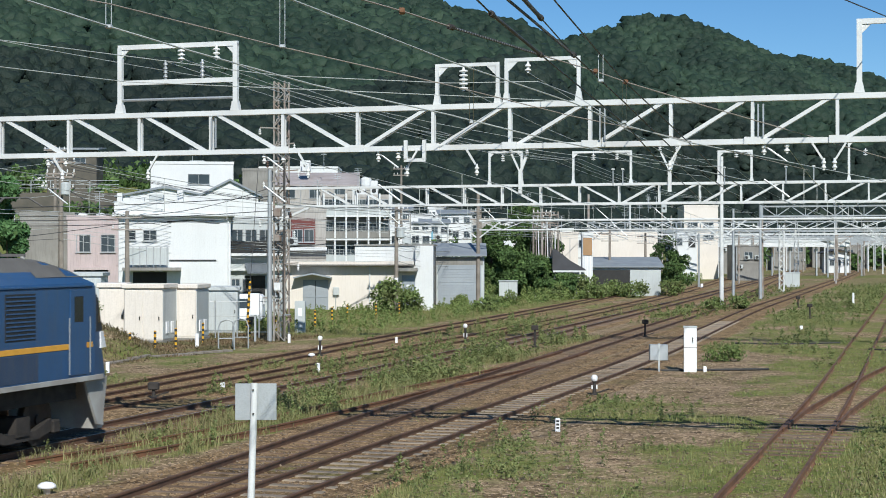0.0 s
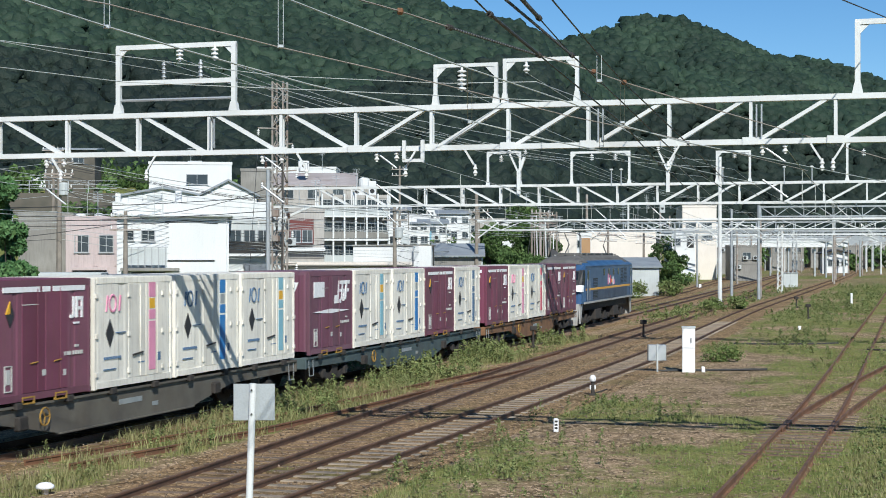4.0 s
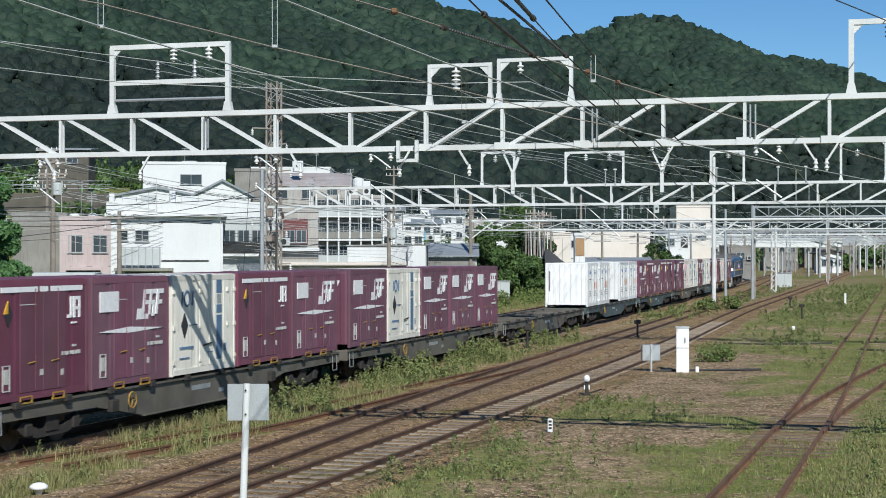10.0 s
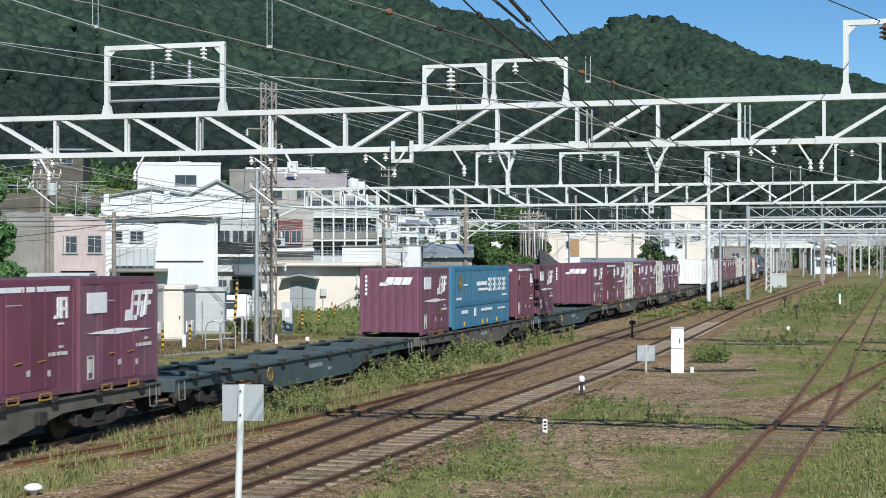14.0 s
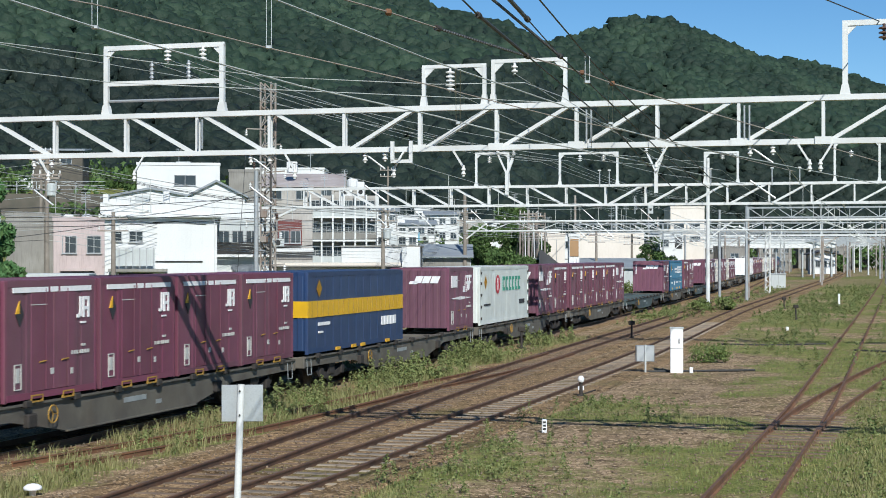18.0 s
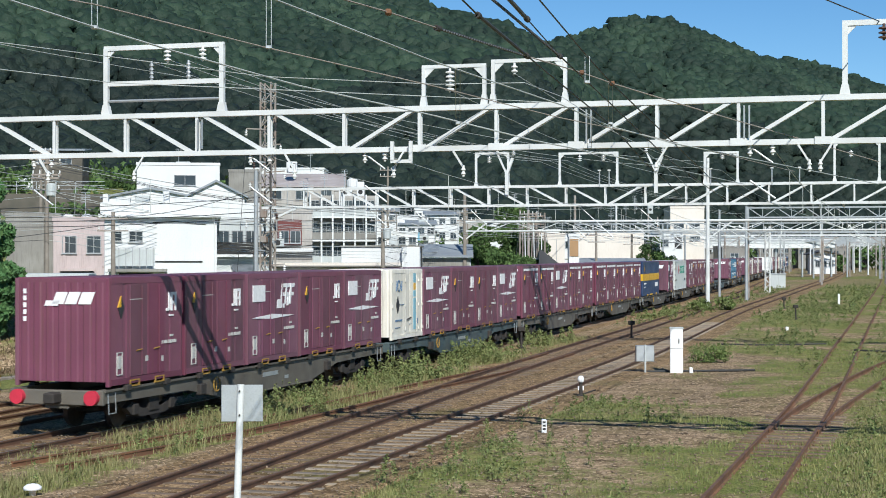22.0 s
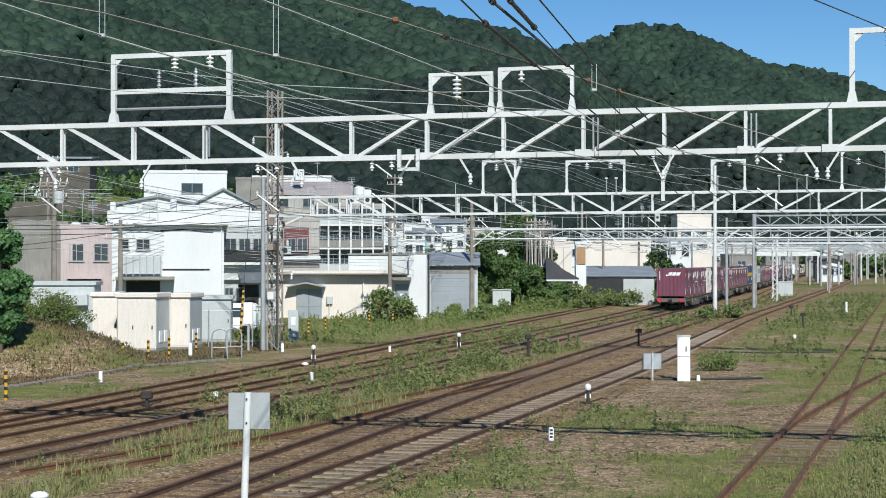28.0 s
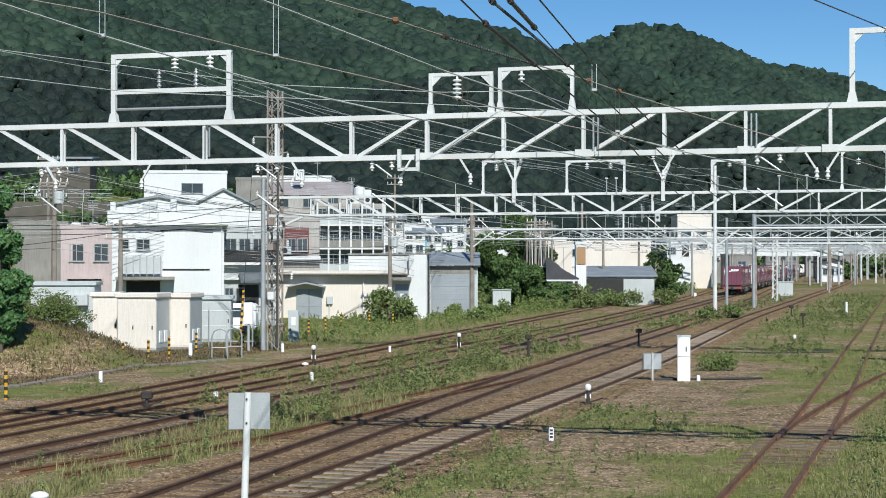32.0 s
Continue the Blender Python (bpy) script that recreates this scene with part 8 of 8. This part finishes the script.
# Dark trees standing between the far roofs.
r = np.random.default_rng(18)
pts = []
for _ in range(60):
    y = r.uniform(380, 660)
    x, q = y * r.uniform(0.06, 0.29), r.uniform(1.8, 3.6)
    p = r.standard_normal((160, 3))
    p /= np.linalg.norm(p, axis=1)[:, None]
    pts.append(p * q * (0.6 + 0.4 * r.random((160, 1))) * (1, 1, 1.2) + (x, y, q * 1.2))
v, f = leaves(r, np.concatenate(pts), 0.7)
cloud("far_trees", v, f, LEAF, "dark green trees between the far roofs", "trees")

# Woods and scrub up the hillside behind the houses.
r = np.random.default_rng(8)
pts = []
for _ in range(420):
    x, y = r.uniform(-75, 12), r.uniform(128, 250)
    z = ground_z(x, y)
    if z < 2.0 or (x > -34 and y < 150) or (x < -22 and y < 174 and r.random() < 0.15):
        continue
    q = r.uniform(0.8, 2.2) * (1.3 if y > 190 else 1.0)
    p = r.standard_normal((90, 3))
    p /= np.linalg.norm(p, axis=1)[:, None]
    pts.append(p * q * (0.5 + 0.5 * r.random((90, 1))) * (1, 1, 0.8) + (x, y, z + q * 0.5))
v, f = leaves(r, np.concatenate(pts), 0.35)
cloud("hillside_scrub", v, f, LEAF, "dark green scrub covering the hillside", "scrub")

# Grass and weeds over the yard.


def patch(x, y, sc, k):
    return noise.noise((x * sc, y * sc, k))


def grow(name, seed, tries, keep, height, width, blades, material, label, spread=0.1, lean=0.35):
    """Tufts of narrow blades where keep(u, w) says so."""
    r = np.random.default_rng(seed)
    base, size = [], []
    for _ in range(tries):
        u = 22 + 118 * r.random() ** 1.7
        w = -41 + 45 * r.random()
        p = yard(u, w)
        if abs(p.x / p.y) > 0.31 or p.y < 22:
            continue
        k = keep(u, w, p.x, p.y, r)
        if k > 0:
            base.append((p.x, p.y, ground_z(p.x, p.y)))
            size.append(k * height * (0.6 + 0.8 * r.random()))
    base, size = np.repeat(np.array(base), blades, axis=0), np.repeat(np.array(size), blades)
    n = len(base)
    a = r.random(n) * 2 * math.pi
    root = base + np.stack([r.normal(0, spread, n), r.normal(0, spread, n), np.full(n, -0.03)], axis=1)
    hgt = size * (0.5 + 0.6 * r.random(n))
    out = np.stack([np.cos(a), np.sin(a), np.zeros(n)], axis=1) * (hgt * lean * r.random(n))[:, None]
    side = np.stack([-np.sin(a), np.cos(a), np.zeros(n)], axis=1) * (width * (0.6 + 0.8 * r.random(n)))[:, None]
    mid = root + out * 0.35 + np.stack([np.zeros(n), np.zeros(n), hgt * 0.6], axis=1)
    tip = root + out + np.stack([np.zeros(n), np.zeros(n), hgt], axis=1)
    v = np.stack([root - side, root + side, mid + side * 0.7, mid - side * 0.7, tip], axis=1).reshape(-1, 3)
    i0 = np.arange(n) * 5
    f = np.concatenate([np.stack([i0, i0 + 1, i0 + 2], 1), np.stack([i0, i0 + 2, i0 + 3], 1), np.stack([i0 + 3, i0 + 2, i0 + 4], 1)])
    return cloud(name, v, f, material, label, "grass")


def gauge_gap(u, w):
    """How far a place is from the nearest running line."""
    n1 = -12.55 - 0.045 * max(u - 24, 0) if u < 60 else -13.9 - 0.017 * (u - 60)
    g = -23.4 - 0.05 * max(u - 36, 0)
    return min(abs(w + 18.65), abs(w - n1), abs(w + 10.7), abs(w + 2.5), abs(w - g) , abs(w + 21.5))


def low_keep(u, w, x, y, r):
    if w < -26.6 and u < 82 and r.random() < 0.85:
        return 0
    g = gauge_gap(u, w)
    if g < 0.75 and not (w > -4 or -22.6 < w < -20.5) and r.random() < 0.93:
        return 0
    k = growth(u, w, x, y) - 0.25 * r.random()
    return min(0.55 + 0.6 * k, 1.5) if k > 0.38 else 0


def tall_keep(u, w, x, y, r):
    k = growth(u, w, x, y) - 0.3 * r.random()
    if -17.7 < w < -14.5 + (0.9 if u > 44 else -0.3) and 24 < u < 82 and gauge_gap(u, w) > 0.8:
        return 0.75 + 0.35 * k if k > 0.5 else 0
    if w < -27 - 0.02 * max(u - 40, 0) and u > 76:
        return 0.9 if k > 0.6 else 0
    if -24.5 - 0.03 * u < w < -19.6 and u > 44:
        return 0.7 if k > 0.55 else 0
    if -9.3 < w < -5 and gauge_gap(u, w) > 1:
        return 0.45 if k > 0.85 else 0
    if w > -1.4:
        return 0.55 if k > 0.75 else 0
    return 0


grow("low_grass", 31, 60000, low_keep, 0.08, 0.0078, 7, DRY, "short yellow-green grass in patches over the yard", 0.12, 0.7)
grow("green_grass", 32, 32000, low_keep, 0.11, 0.0083, 7, WEED, "short green weeds among the grass", 0.12, 0.7)
grow("tall_weeds", 33, 47000, tall_keep, 0.3, 0.0076, 11, DRYW, "tall dry yellow-green grass beside the goods line", 0.16, 1.1)

def brush_keep(u, w, x, y, r):
    return 1.0 if (w < -29.5 and 48 < u < 78 and patch(x, y, 0.4, 2) > -0.6) else 0


grow("brown_brush", 34, 110000, brush_keep, 0.13, 0.02, 7, BRUSH, "dry brown brush and dead leaves on the bank", 0.2, 1.6)

# Leafy weed stalks: a strip of ground (u, w), how many, their heights, the size of a leaf, how thickly the ground must be grown over.
def stalks(name, seed, strips, material, label):
    r = np.random.default_rng(seed)
    pts, big = [], []
    for u0, u1, w0, w1, count, h0, h1, leaf, need in strips:
        made = tries = 0
        while made < count and tries < count * 12:
            tries += 1
            u, w = r.uniform(u0, u1), r.uniform(w0, w1)
            p = yard(u, w)
            k = growth(u, w, p.x, p.y)
            if k < need or gauge_gap(u, w) < 0.35 or (abs(p.x - 4.6) < 1.6 and 132 < p.y < 149):
                continue
            made += 1
            h = (h0 + (h1 - h0) * r.random() ** 1.6) * min(0.6 + 0.35 * k, 1.15)
            n = int(h / leaf * 3.0) + 8
            z = r.random(n) ** 0.8
            wide = leaf * 1.35 * (1.2 - z) + 0.012
            lean = r.normal(0, 0.12, 2) * h
            pts.append(np.stack([p.x + lean[0] * z + r.normal(0, 1, n) * wide, p.y + lean[1] * z + r.normal(0, 1, n) * wide, ground_z(p.x, p.y) + z * h], axis=1))
            big.append(np.full(n, leaf))
    v, f = leaves(r, np.concatenate(pts), np.concatenate(big), 0.8)
    return cloud(name, v, f, material, label, "weeds")


stalks("leafy_weeds", 12, ((38, 50, -17.6, -15.2, 170, 0.2, 0.7, 0.036, 0.85), (50, 76, -17.4, -15.2, 300, 0.3, 0.95, 0.042, 0.85), (40, 72, -19.2, -18.0, 90, 0.12, 0.4, 0.03, 0.4),
                           (40, 84, -20.8, -19.7, 160, 0.25, 0.8, 0.04, 0.7), (58, 96, -24.2, -19.9, 190, 0.25, 0.85, 0.045, 0.65), (24, 38, -17.4, -15.0, 60, 0.15, 0.45, 0.03, 0.9)),
       WEED_S, "tall leafy weeds between the tracks")
stalks("bank_weeds", 13, ((78, 112, -41, -28.5, 620, 0.25, 0.75, 0.055, 0.7), (112, 150, -44, -29.8, 620, 0.3, 0.95, 0.07, 0.6), (145, 252, -38, -32.5, 760, 0.6, 1.8, 0.12, 0.3), (128, 150, -36, -30.5, 140, 0.5, 1.3, 0.09, 0.5)),
       WEED_L, "thick green weeds along the foot of the town")
stalks("yard_weeds", 15, ((41, 46, -8.6, -5.6, 60, 0.15, 0.45, 0.03, 0.6), (27, 38, -8.8, -4.6, 70, 0.08, 0.3, 0.026, 0.75), (25, 41, -9.5, -6.0, 90, 0.25, 0.75, 0.026, 0.1), (24, 60, -1.3, 3.0, 180, 0.15, 0.5, 0.034, 0.9), (44, 75, -9.2, -7.6, 80, 0.12, 0.4, 0.032, 0.65),
                          (64, 130, -9.0, -4.2, 240, 0.2, 0.7, 0.045, 0.75), (60, 130, -4.0, 2.5, 240, 0.12, 0.45, 0.045, 0.95), (88, 125, -20.5, -15.0, 120, 0.2, 0.7, 0.05, 0.5), (100, 200, -17.0, -13.4, 240, 0.2, 0.8, 0.07, 0.2), (110, 210, -9.8, -3.2, 420, 0.2, 0.7, 0.075, 0.5), (130, 220, -2.0, 8.0, 260, 0.2, 0.7, 0.08, 0.6), (46, 62, -27.5, -22.4, 100, 0.1, 0.35, 0.03, 0.7)),
       WEED_S, "scattered clumps of green weeds in the yard")

# Loose stones.
r = np.random.default_rng(14)
n = 27000
u, w = 22 + 52 * r.random(n) ** 1.5, -26 + 27 * r.random(n)
keepers = (np.abs((0.279 * u + 0.9603 * w) / (0.9603 * u - 0.279 * w)) < 0.3)
u, w = u[keepers], w[keepers]
n = len(u)
c = np.stack([0.279 * u + 0.9603 * w, 0.9603 * u - 0.279 * w, np.full(n, -0.155)], axis=1)
near = np.minimum(np.minimum(np.abs(w + 12.9), np.abs(w + 10.7)), np.abs(w + 18.65)) < 1.5
c[near, 2] = -0.115
octa = np.array([(1, 0, 0), (0, 1, 0), (-1, 0, 0), (0, -1, 0), (0, 0, 0.7), (0, 0, -0.7)], dtype=float)
v = (octa[None] * (1 + 0.35 * r.standard_normal((n, 6, 1))) * (0.013 + 0.02 * r.random((n, 1, 1)) ** 1.8) + c[:, None]).reshape(-1, 3)
tri = np.array([(0, 1, 4), (1, 2, 4), (2, 3, 4), (3, 0, 4), (1, 0, 5), (2, 1, 5), (3, 2, 5), (0, 3, 5)])
f = (tri[None] + (np.arange(n) * 6)[:, None, None]).reshape(-1, 3)
cloud("ballast_stones", v, f, leafy("stone_chips", (0.1, 0.072, 0.05), (0.3, 0.235, 0.175), (0.18, 0.13, 0.088), 2.0), "loose brown and grey ballast stones", "stones")


# The driver eases and draws: metres gained on an even run, second by second.
UNEVEN = (0.35, 0.15, 0.2, 0.45, 0.4, 0.25, 0.2, 0.3, 0.42, 0.55, 0.62, 0.5, 0.3, 0.15, 0.05, 0.0, 0.0, 0.0, 0.0, -0.05, -0.15, -0.3, -0.35, -0.35, -0.35, -0.2, 0.0, 0.0)


def gone(t):
    """Metres by which the train's tail has passed its reference place at t seconds."""
    i = min(int(t), len(UNEVEN) - 2)
    k = min(t - i, 1.0)
    return 17.38 * (t - 23) - 0.33 - 0.008 * (t - 23) ** 2 + UNEVEN[i] * (1 - k) + UNEVEN[i + 1] * k


def motions():
    """The train runs away along its line."""
    for ob, start, size, lift in TRAIN:
        rows = []
        for i in range(0, 33):
            s = gone(i) + start
            p, q = on_line(s, -1.225), on_line(s + size, -1.225)
            d = q - p
            rows.append((float(i), Matrix.Translation(p + Vector((0, 0, lift))) @ Matrix.Rotation(math.atan2(d.y, d.x) - math.pi / 2, 4, "Z")))
        walk(ob, rows)


motions()
